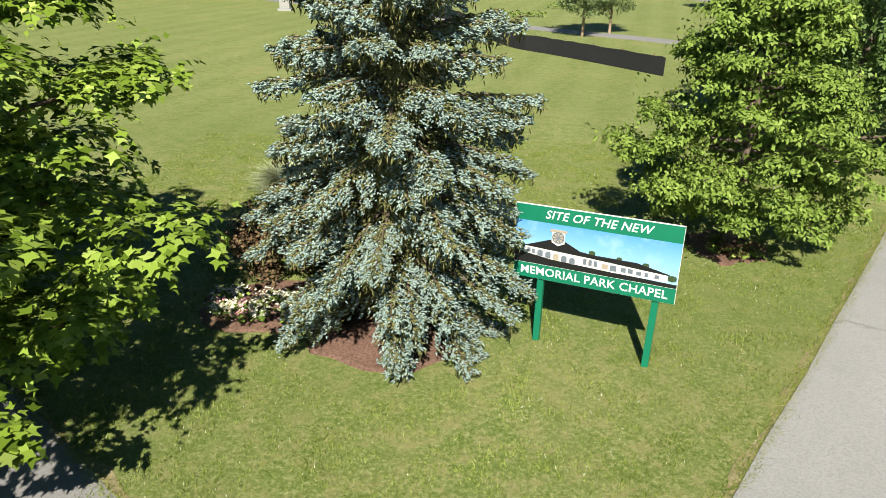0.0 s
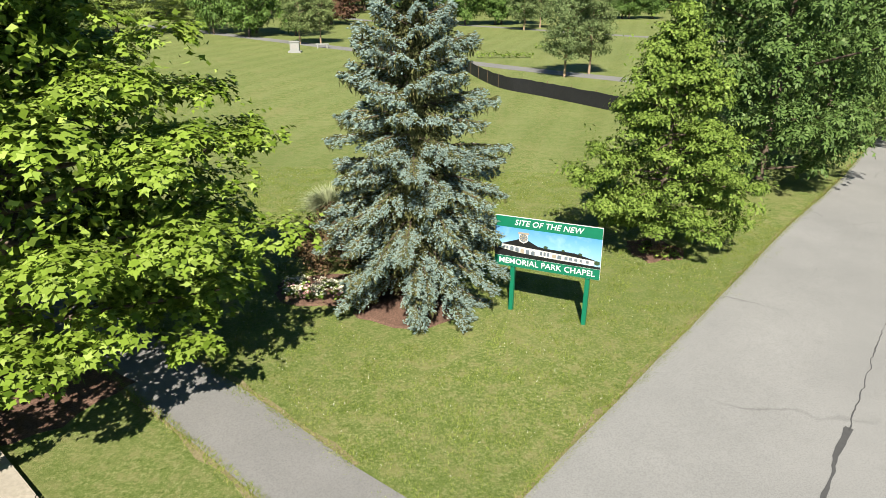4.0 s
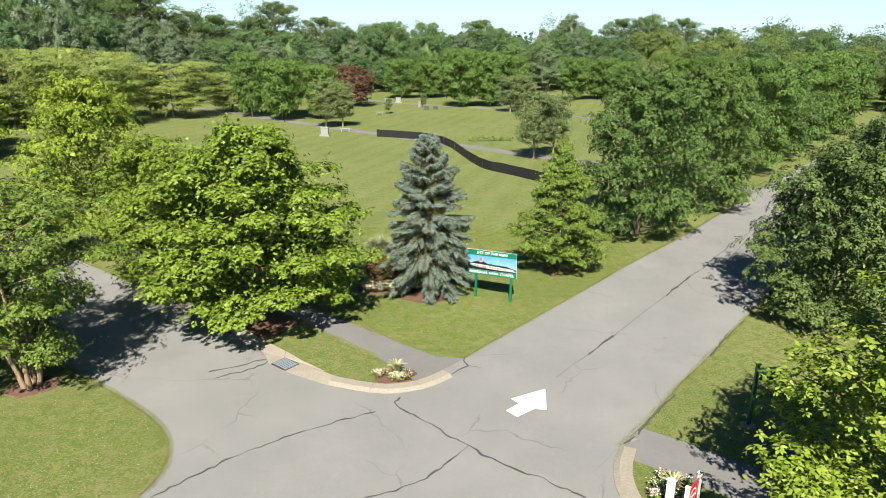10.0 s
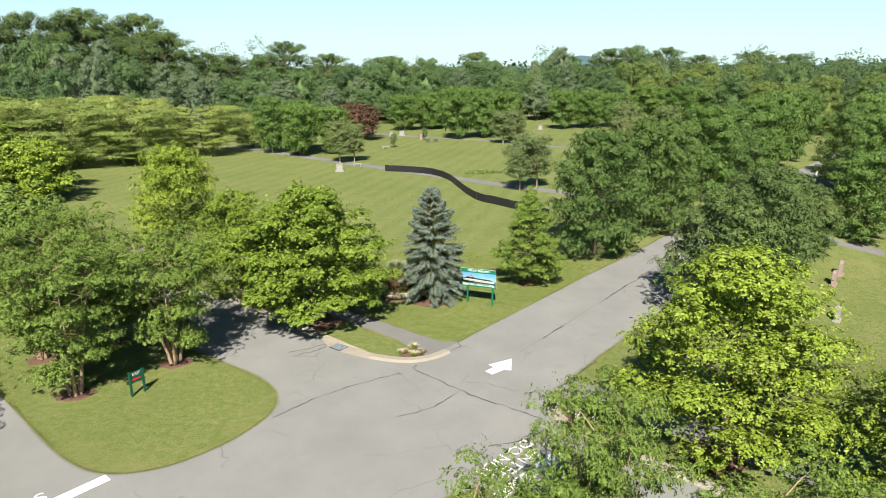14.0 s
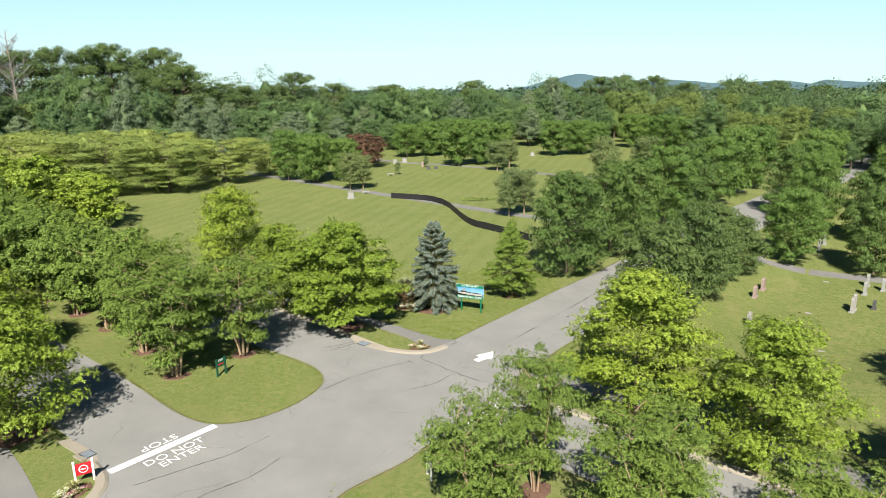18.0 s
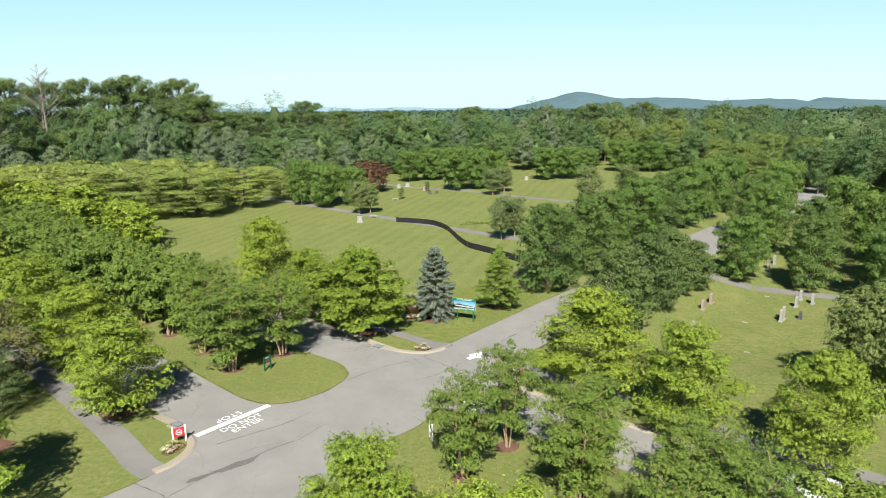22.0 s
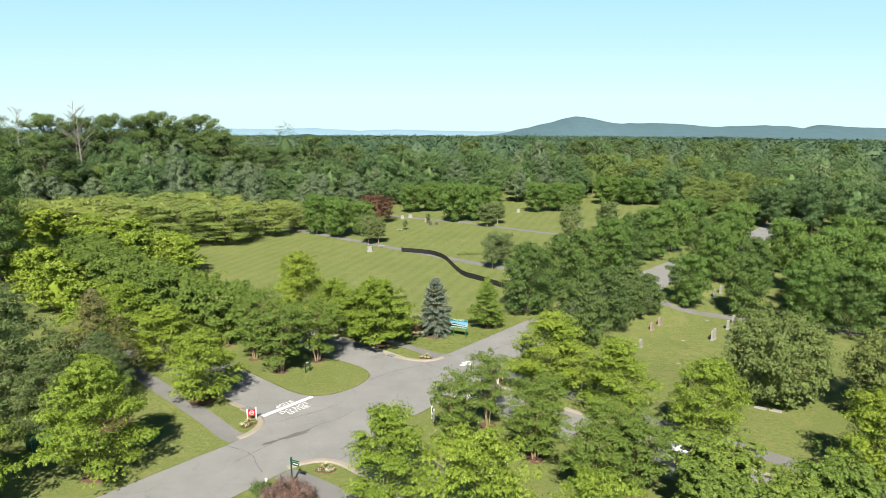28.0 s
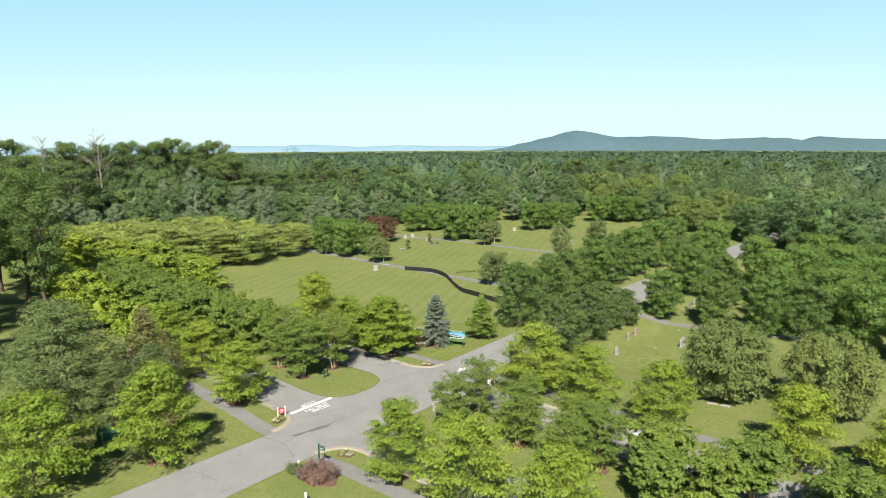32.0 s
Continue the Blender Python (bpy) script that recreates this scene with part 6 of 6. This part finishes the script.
# ---- parked car ----
def car(x, y, rz):
    root = empty("parked_car", x, y, 0.03, rz)
    paint = plain("silver_white_paint", (0.62, 0.64, 0.66), 0.25, 0.2, 0.6, grain=3, vary=0.04, relief=0.0)
    glass = plain("dark_car_glass", (0.01, 0.012, 0.014), 0.08, 0, 0.6, vary=0.1, relief=0)
    rub = plain("tyre_rubber", (0.02, 0.02, 0.02), 0.8)
    rim = plain("alloy_rim", (0.5, 0.5, 0.52), 0.3, 0.9)
    lamp = plain("red_lamp_glass", (0.45, 0.02, 0.02), 0.2)
    lens = plain("clear_lamp_glass", (0.7, 0.72, 0.75), 0.1)
    def loft(secs, mat, name, label=""):
        bm = bmesh.new()
        rows = [[bm.verts.new(v) for v in s] for s in secs]
        for a, b in zip(rows, rows[1:]):
            n = len(a)
            for k in range(n):
                bm.faces.new((a[k], a[(k + 1) % n], b[(k + 1) % n], b[k]))
        bm.faces.new(rows[0]), bm.faces.new(rows[-1])
        bmesh.ops.recalc_face_normals(bm, faces=bm.faces)
        bmesh.ops.bevel(bm, geom=[e for e in bm.edges if e.calc_face_angle(0) > 0.6], offset=0.04, segments=2, affect="EDGES")
        return part(name, bm, mat, root, label, smoothed=True)
    loft([[(px, s * 0.88 * w, z) for s, z in ((-1, 0.25), (1, 0.25), (1.02, 0.55), (0.96, t), (-0.96, t), (-1.02, 0.55))] for px, w, t in ((-2.2, 0.86, 0.86), (-2.05, 0.97, 0.95), (-1.2, 1.0, 0.98), (0.7, 1.0, 0.95), (1.7, 0.97, 0.84), (2.2, 0.82, 0.66))], paint, "body")
    loft([[(px, s * w, z) for s, z in ((-1, 0.92), (1, 0.92), (0.86, t), (-0.86, t))] for px, w, t in ((-2.0, 0.78, 1.05), (-1.65, 0.80, 1.48), (-0.2, 0.80, 1.54), (0.35, 0.80, 1.46), (1.15, 0.78, 0.96))], glass, "cabin_glass", "dark windows")
    loft([[(px, s * w, z) for s, z in ((-1, t), (1, t), (0.93, t + 0.05), (-0.93, t + 0.05))] for px, w, t in ((-1.78, 0.68, 1.42), (-1.5, 0.71, 1.50), (-0.2, 0.71, 1.535), (0.38, 0.69, 1.455))], paint, "roof")
    for s in (-1, 1):
        for px in (-1.35, 1.35):
            bm = bmesh.new()
            bmesh.ops.create_cone(bm, cap_ends=True, segments=22, radius1=0.33, radius2=0.33, depth=0.22, matrix=pose(px, s * 0.80, 0.32, 90))
            w = part("wheel", bm, rub, root, "black tyre")
            bm = bmesh.new()
            bmesh.ops.create_cone(bm, cap_ends=True, segments=16, radius1=0.20, radius2=0.17, depth=0.03, matrix=pose(px, s * 0.915, 0.32, 90))
            part("rim", bm, rim, w, "alloy rim")
        part("tail_lamp", block(0.06, 0.24, 0.16, -2.2, s * 0.6, 0.66, 0.02), lamp, root, "red tail lamp")
        part("headlight", block(0.10, 0.30, 0.12, 2.12, s * 0.55, 0.55, 0.03), lens, root, "clear headlight")
        part("door_mirror", block(0.12, 0.18, 0.12, 0.75, s * 0.98, 0.95, 0.03), paint, root)
    part("bumper", block(0.12, 1.5, 0.18, -2.22, 0, 0.32, 0.04), paint, root)
    return tagged(root, "silver-white hatchback car parked under trees", "car")


car(20.8, -30.8, 140)


# ---- service yard seen under the pines ----
for x, y, rz in [(-35.0, -30.6, 40), (-33.6, -31.8, 40)]:
    b = empty("storage_bin", x, y, 0, rz)
    part("body", block(1.5, 1.0, 1.1, 0, 0, 0, 0.05), DARKGREEN, b)
    part("lid", block(1.56, 1.06, 0.08, 0, 0, 1.1, 0.03), plain("bin_lid", (0.03, 0.12, 0.10), 0.5), b)
    tagged(b, "dark green storage bin under pines", "bin")
bed(-32.0, -27.5, 3.4, 2.2, 40, 61, "reddish leaf litter under pines")


# ---- bare trees ----
def bare_tree(x, y, h, lean, seed, label):
    rng = np.random.default_rng(seed)
    root = empty("bare_tree", x, y, gz(x, y), rng.random() * 90)
    top = np.array([lean, 0, h])
    tubes = [([(0, 0, -0.2), tuple(top * 0.5 + rng.normal(size=3) * 0.2), tuple(top)], [0.32, 0.22, 0.04], 7)]
    for i in range(18):
        f = rng.uniform(0.45, 0.98)
        a = rng.random() * 6.283
        L = (1.15 - f) * h * 0.32 * rng.uniform(0.6, 1.3)
        c = top * f
        e = c + np.array([math.cos(a) * L, math.sin(a) * L, L * 0.9])
        mid = (c + e) / 2 + rng.normal(size=3) * 0.15 * L
        tubes.append(([tuple(c), tuple(mid), tuple(e)], [0.11, 0.07, 0.02], 5))
        for k in range(4):
            a2 = a + rng.normal() * 0.8
            e2 = mid + np.array([math.cos(a2), math.sin(a2), 1.0]) * L * 0.45
            tubes.append(([tuple(mid), tuple(e2)], [0.045, 0.012], 4))
    put("trunk", tubes_mesh("trunk", tubes, bark_pale), root)
    return tagged(root, label, "tree")


bark_pale = bark_material("bleached_bark", (0.36, 0.32, 0.28))
for x, y, h, ln, sd in [(-128, 132, 33, 1.0, 201), (-122, 126, 32, -1.0, 203), (52, 180, 22, -3.0, 205), (-140, 122, 31, 0.5, 207)]:
    bare_tree(x, y, h, ln, sd, "bare bleached tree rising above the woods")


# ---- far woods ----
def lump_tree(rng, n, lumps):
    """Places and facings of leaf clumps on a woodland crown of height 1 and radius 1."""
    P, O = [], []
    peak = rng.uniform(0.40, 0.52)
    for i in range(lumps):
        zc = 0.26 + 0.66 * (i + rng.random()) / lumps
        a, q = i * 2.39996 + rng.normal() * 0.3, rng.uniform(0.72, 1.0)
        rr = math.sqrt(max(0.02, 1 - (abs(zc - peak) / (0.60 if zc > peak else 0.40)) ** 2)) * 0.74
        c = np.array([math.cos(a) * rr * q, math.sin(a) * rr * q, zc])
        m = n // lumps
        d = rng.normal(size=(m, 3))
        d[:, 2] = np.abs(d[:, 2]) * 1.0 - 0.35
        d /= np.linalg.norm(d, axis=1, keepdims=True)
        w = rng.uniform(0.75, 1.25)
        P.append(c + d * np.array([0.30, 0.30, 0.085]) * w * rng.uniform(0.8, 1.08, (m, 1)))
        O.append(d + np.array([math.cos(a), math.sin(a), 0.3]) * 0.25)
    return np.vstack(P), np.vstack(O)


def tree_tint(me, values):
    """Gives every leaf the tint of its own tree."""
    me.attributes.new("tree_tint", "FLOAT", "POINT").data.foreach_set("value", np.asarray(values, np.float32))
    return me


def woods(name, places, kinds, mat, label, leaf, body=(0.52, 0.10, 0.36), fine=True):
    rng = np.random.default_rng(len(places))
    Ps, Os, S = [], [], []
    for x, y, h, r in places:
        P, O = kinds[rng.integers(len(kinds))]
        a = rng.random() * 6.283
        c, s = math.cos(a), math.sin(a)
        R = np.array([[c, s, 0], [-s, c, 0], [0, 0, 1]])
        Ps.append((P @ R) * np.array([r, r, h]) + np.array([x, y, gz(x, y)]))
        Os.append(O @ R)
    P, O = np.vstack(Ps), np.vstack(Os)
    tints = rng.random(len(places))
    HV, HF, o = [], [], 0
    prof = lambda u: math.sqrt(max(0.04, 1 - ((u - 0.45) / 0.57) ** 2))
    cores = [heart(rng, *body, prof, 6 if fine else 4, 9 if fine else 7, 0.6) for _ in range(6)]
    for x, y, h, r in places:
        v, f = cores[rng.integers(6)]
        HV.append(np.array(v) * np.array([r, r, h]) + np.array([x, y, gz(x, y) - 0.06 * h]))
        HF.append(np.array(f) + o)
        o += len(v)
    tagged(put(name, tree_tint(npmesh(name, np.vstack(HV), np.vstack(HF), mat), np.repeat(tints, len(cores[0][0])))), label, "woodland", kind="stuff")
    S = np.repeat([min(1.15, math.sqrt(h * r / 80.0)) for x, y, h, r in places], len(kinds[0][0])) if fine else 1.0
    V, F = leaves(rng, P, O * 0.9 + np.array([0, 0, 0.4]) + rng.normal(size=P.shape) * 0.20, leaf * S * rng.uniform(0.6, 1.3, len(P)), TRI)
    ob = put(name, tree_tint(npmesh(name, V, F, mat), np.repeat(tints, 3 * len(kinds[0][0]))))
    return tagged(ob, label, "woodland", kind="stuff")


rng = np.random.default_rng(77)
back_kinds = [lump_tree(rng, 900, 26) for _ in range(8)]
far_kinds = [lump_tree(rng, 80, 10) for _ in range(6)]


def wood_edge(x):
    """How far the open field reaches at this bearing, in metres ahead."""
    a = [(-300, 40), (-160, 45), (-110, 62), (-95, 75), (-60, 92), (-45, 108), (-20, 132), (5, 138), (30, 150), (60, 158), (75, 100), (90, 60), (120, 40), (200, 25), (400, 10)]
    for (x0, y0), (x1, y1) in zip(a, a[1:]):
        if x <= x1:
            return y0 + (y1 - y0) * (x - x0) / (x1 - x0)
    return 10


NEAR, LIGHT, FAR = [], [], []
step = 7.6
for j in range(1, 42):
    for i in range(-44, 45):
        x, y = (i + 0.5 * (j % 2)) * step + rng.normal() * 1.5, j * step + rng.normal() * 1.5
        d = math.hypot(x, y + 90)
        if abs(x) > 0.85 * (y + 110) or y < wood_edge(x) or d > 330:
            continue
        h = 8.5 + 8.0 * rng.random() ** 1.3 + (9 if x < -84 and y > 105 else 0) * rng.random() + (5 if x > 25 and y > 170 else 0) * rng.random() + (5 if rng.random() < 0.06 else 0)
        if y < wood_edge(x) + 12:
            h *= 0.72
        row = (x, y, h, rng.uniform(2.5, 3.8) + 0.13 * h)
        if 45 < x < 95 and 100 < y < 185 and rng.random() < 0.75 or rng.random() < 0.03:
            LIGHT.append((x, y, h * 0.8, row[3]))
        else:
            NEAR.append(row)
step = 17.5
for j in range(8, 84):
    for i in range(-76, 77):
        x, y = i * step + rng.normal() * 4, j * step + rng.normal() * 4
        d = math.hypot(x, y + 90)
        if abs(x) > 0.80 * (y + 110) or d < 330 or d > 1250:
            continue
        FAR.append((x, y, rng.uniform(13, 20), rng.uniform(8.0, 12.0)))
EDGE = sorted([row for row in NEAR if row[1] - wood_edge(row[0]) < 62], key=lambda row: row[1] - wood_edge(row[0]))[:250]
picked = set(EDGE)
BACK = [row for row in NEAR if row not in picked]
for row in EDGE:
    x, y, h, r = row
    pick = rng.random()
    kind = wood_grey if pick < (0.42 if x < -40 else 0.14) else wood_mid if pick < 0.62 else wood_dark
    tagged(place(kind, x, y, h, r * 0.84), group="trees at the edge of the woods")
for x, y, h, r in LIGHT:
    tagged(place(wood_light, x, y, h, r * 0.84), group="light trees at the edge of the woods")
for p in (wood_dark, wood_mid, wood_grey, wood_light):
    drop(p)
kinds_of = [[], [], []]
for row in BACK:
    kinds_of[0 if rng.random() < 0.5 else 1 if rng.random() < 0.62 else 2].append(row)
woods("woodland", kinds_of[0], back_kinds, L_WOOD, "mixed dark green woodland behind the field", 0.46, (0.82, 0.10, 0.58))
woods("mid_woodland", kinds_of[1], back_kinds, L_WOODMID, "mid-green woodland trees behind the field", 0.46, (0.82, 0.10, 0.58))
woods("grey_woodland", kinds_of[2], back_kinds, L_WOODGREY, "grey-green woodland trees behind the field", 0.46, (0.82, 0.10, 0.58))
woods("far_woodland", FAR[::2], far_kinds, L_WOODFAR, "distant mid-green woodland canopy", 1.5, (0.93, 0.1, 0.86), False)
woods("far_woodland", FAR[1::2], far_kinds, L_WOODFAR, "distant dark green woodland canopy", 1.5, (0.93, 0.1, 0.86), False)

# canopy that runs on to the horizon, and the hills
# distance haze painted into the canopy: a bluer, duller green
HAZE = plain("hazed_canopy", (0.052, 0.090, 0.062), 0.95, spec=0.05, grain=0.05, vary=0.35, relief=0.0)
# the hills' blue is aerial haze put into their base colour
HILL = plain("hazed_blue_green_hill", (0.095, 0.160, 0.185), 0.95, spec=0.05, grain=0.02, vary=0.12, relief=0.0)
FARHILL = plain("hazed_pale_blue_hill", (0.22, 0.34, 0.42), 0.95, spec=0.05, grain=0.01, vary=0.05, relief=0.0)
cxs, cys = np.arange(-3400, 3401, 34.0), np.concatenate([np.arange(1000, 2000, 22.0), np.arange(2000, 4000, 55.0)])
CV = np.array([(x, y, gz(x, y) + 12 - 0.010 * (y - 1000) + 7 * noise.noise((x * 0.02, y * 0.03, 0)) + 5 * noise.noise((x * 0.006, y * 0.006, 2)) + 3 * noise.noise((x * 0.09, y * 0.09, 5))) for y in cys for x in cxs])
n = len(cxs)
CF = np.array([(j * n + i, j * n + i + 1, (j + 1) * n + i + 1, (j + 1) * n + i) for j in range(len(cys) - 1) for i in range(n - 1)])
tagged(put("backdrop", npmesh("backdrop", CV, CF, HAZE)), "haze-tinted far tree canopy running to the horizon", "woodland", kind="structure")


def ridge(y0, depth, profile, mat, label, rough):
    bm = bmesh.new()
    prev = None
    xs = np.linspace(profile[0][0], profile[-1][0], 160)
    for x in xs:
        z = np.interp(x, [p[0] for p in profile], [p[1] for p in profile])
        col = []
        for k in range(9):
            f = k / 8
            zz = -75 + (z + 75) * math.sin(f * math.pi / 2) ** 0.8 + rough * noise.noise((x * 0.01, f * 3, y0)) * (0.3 + f)
            col.append(bm.verts.new((x, y0 - depth * (1 - f), zz)))
        col.append(bm.verts.new((x, y0 + depth * 0.4, -75)))
        if prev:
            for k in range(len(col) - 1):
                bm.faces.new((prev[k], col[k], col[k + 1], prev[k + 1]))
        prev = col
    bmesh.ops.recalc_face_normals(bm, faces=bm.faces)
    return tagged(part("backdrop", bm, mat, smoothed=True), label, "hill", kind="structure")



def turf(name, n, inside, x0, x1, y0, y1, label, mat, size, seed):
    """Single blades standing in the near lawn."""
    rng = np.random.default_rng(seed)
    x, y = rng.uniform(x0, x1, n), rng.uniform(y0, y1, n)
    keep = np.array([inside(a, b) for a, b in zip(x, y)])
    x, y = x[keep], y[keep]
    clump = np.array([noise.noise((a * 1.6, b * 1.6, 0)) + 0.5 * noise.noise((a * 5, b * 5, 2)) for a, b in zip(x, y)])
    k = clump > rng.uniform(-0.7, 0.5, len(x))
    x, y, clump = x[k], y[k], clump[k]
    h = size * (1 + 0.8 * clump) * rng.uniform(0.6, 1.3, len(x))
    a = rng.random(len(x)) * 6.283
    w = size * 0.22
    z = np.array([gz(p, q) for p, q in zip(x, y)])
    A = np.stack([x - np.cos(a) * w, y - np.sin(a) * w, z - 0.004], 1)
    B = np.stack([x + np.cos(a) * w, y + np.sin(a) * w, z - 0.004], 1)
    C = np.stack([x + rng.normal(size=len(x)) * h * 0.6, y + rng.normal(size=len(x)) * h * 0.6, z + h], 1)
    V = np.stack([A, B, C], 1).reshape(-1, 3)
    return tagged(put(name, npmesh(name, V, np.arange(len(V)).reshape(-1, 3), mat)), label, "grass", kind="stuff")


def near_lawn(x, y):
    left = (x + 0.3) * 0.785 - (y + 6.7) * 0.62 < -0.05
    above = (y + 5.0) * 0.80 + (x + 4.0) * 0.62 > 0.05 if x < -2.6 else y > -6.5
    return left and above and math.hypot(x + 2.3, y) > 1.75


def island(x, y):
    return -19 < x < -9.4 and -18.6 < y < -9 and (x + 8.7) * 0.57 + (y + 13.4) * 0.82 < 2.6 and (y + 19.4) * 0.79 + (x + 13.7) * 0.61 > 0.2 + abs(min(0, x + 13.7)) * 0.02 and math.hypot(x + 13, y + 14.4) < 5.6


def edge_grass(line, side, n, seed, mat, label):
    """Ragged blades hanging over the edge of a road or path."""
    rng = np.random.default_rng(seed)
    pts = np.array(line)
    seg = np.hypot(*(pts[1:] - pts[:-1]).T)
    cum = np.concatenate([[0], np.cumsum(seg)])
    s = rng.random(n) * cum[-1]
    k = np.clip(np.searchsorted(cum, s) - 1, 0, len(seg) - 1)
    f = ((s - cum[k]) / seg[k])[:, None]
    d = (pts[k + 1] - pts[k]) / seg[k][:, None]
    nrm = np.stack([-d[:, 1], d[:, 0]], 1) * side
    rag = np.array([noise.noise((a * 1.3, seed, 0)) + 0.6 * noise.noise((a * 4.1, seed, 3)) for a in s])
    xy = pts[k] + (pts[k + 1] - pts[k]) * f + nrm * (np.abs(rng.normal(size=n)) * 0.09 - 0.04 - 0.05 * rag)[:, None]
    a, h = rng.random(n) * 6.283, rng.uniform(0.02, 0.05, n)
    z = np.array([gz(p, q) for p, q in xy]) + 0.02
    A = np.stack([xy[:, 0] - np.cos(a) * 0.009, xy[:, 1] - np.sin(a) * 0.009, z - 0.03], 1)
    B = np.stack([xy[:, 0] + np.cos(a) * 0.009, xy[:, 1] + np.sin(a) * 0.009, z - 0.03], 1)
    C = np.stack([xy[:, 0] - nrm[:, 0] * 0.05 + rng.normal(size=n) * 0.05, xy[:, 1] - nrm[:, 1] * 0.05 + rng.normal(size=n) * 0.05, z + h], 1)
    V = np.stack([A, B, C], 1).reshape(-1, 3)
    return tagged(put("edge_grass", npmesh("edge_grass", V, np.arange(len(V)).reshape(-1, 3), mat)), label, "grass", kind="stuff")


def shifted(line, o):
    """A line moved sideways, to its left for positive o."""
    line = rounded(line, 2)
    out = []
    for i, (x, y) in enumerate(line):
        a, b = line[max(0, i - 1)], line[min(len(line) - 1, i + 1)]
        q = math.hypot(b[0] - a[0], b[1] - a[1])
        out.append((x - (b[1] - a[1]) / q * o, y + (b[0] - a[0]) / q * o))
    return out


EDGES = [(AVL[3:8], 1, 16000), (AVR[3:8], -1, 12000), (rounded(LAWN_W[2:14], 3), -1, 15000), (rounded(LAWN_E[2:14], 3), -1, 12000), (AVL[1:3], 1, 5000), (AVR[1:3], -1, 5000),
         (shifted(FOOT, 0.72), 1, 8000), (shifted(FOOT, -0.72), -1, 8000)]
for k, (line, side, n) in enumerate(EDGES):
    edge_grass(line, side, n, 400 + k, L_TURF, "ragged green grass along the asphalt edge")
    edge_grass(line, side, n // 3, 450 + k, L_STRAW, "dry straw-coloured grass along the asphalt edge")
    bm = ribbon(bmesh.new(), line, 0.22, 0.008, 0, 0.3, 0.9)
    tagged(part("trim", bm, STRAW), "strip of dry soil along the asphalt edge", "soil", kind="structure")
turf("lawn_grass", 300000, near_lawn, -10, 9, -7, 12, "short green and straw-coloured grass blades", L_TURF, 0.040, 301)
turf("lawn_grass", 30000, island, -19, -8.5, -20, -9, "short green grass blades on the lawn island", L_TURF, 0.036, 303)
turf("clover", 6000, near_lawn, -10, 9, -7, 12, "tiny white clover heads in the lawn", L_CREAM, 0.032, 305)
turf("clover", 3500, island, -19, -8.5, -20, -9, "tiny white clover heads in the lawn island", L_CREAM, 0.026, 307)
ridge(4000, 900, [(60, -60), (191, -42), (328, -8), (498, 28), (566, 51), (634, 58), (771, 34), (907, 17), (1142, 24), (1446, 0), (1712, 10), (1978, -4), (2076, 14), (2242, 0), (2465, -5), (2900, -12), (3300, -40)], HILL, "long wooded hill on the horizon, haze-tinted blue-green", 7)
ridge(4250, 300, [(-3000, -30), (-1697, -21), (-1319, -27), (-1018, -18), (-720, -34), (-497, -25), (-128, -33), (400, -36)], FARHILL, "low hills far off, haze-tinted pale blue", 3)
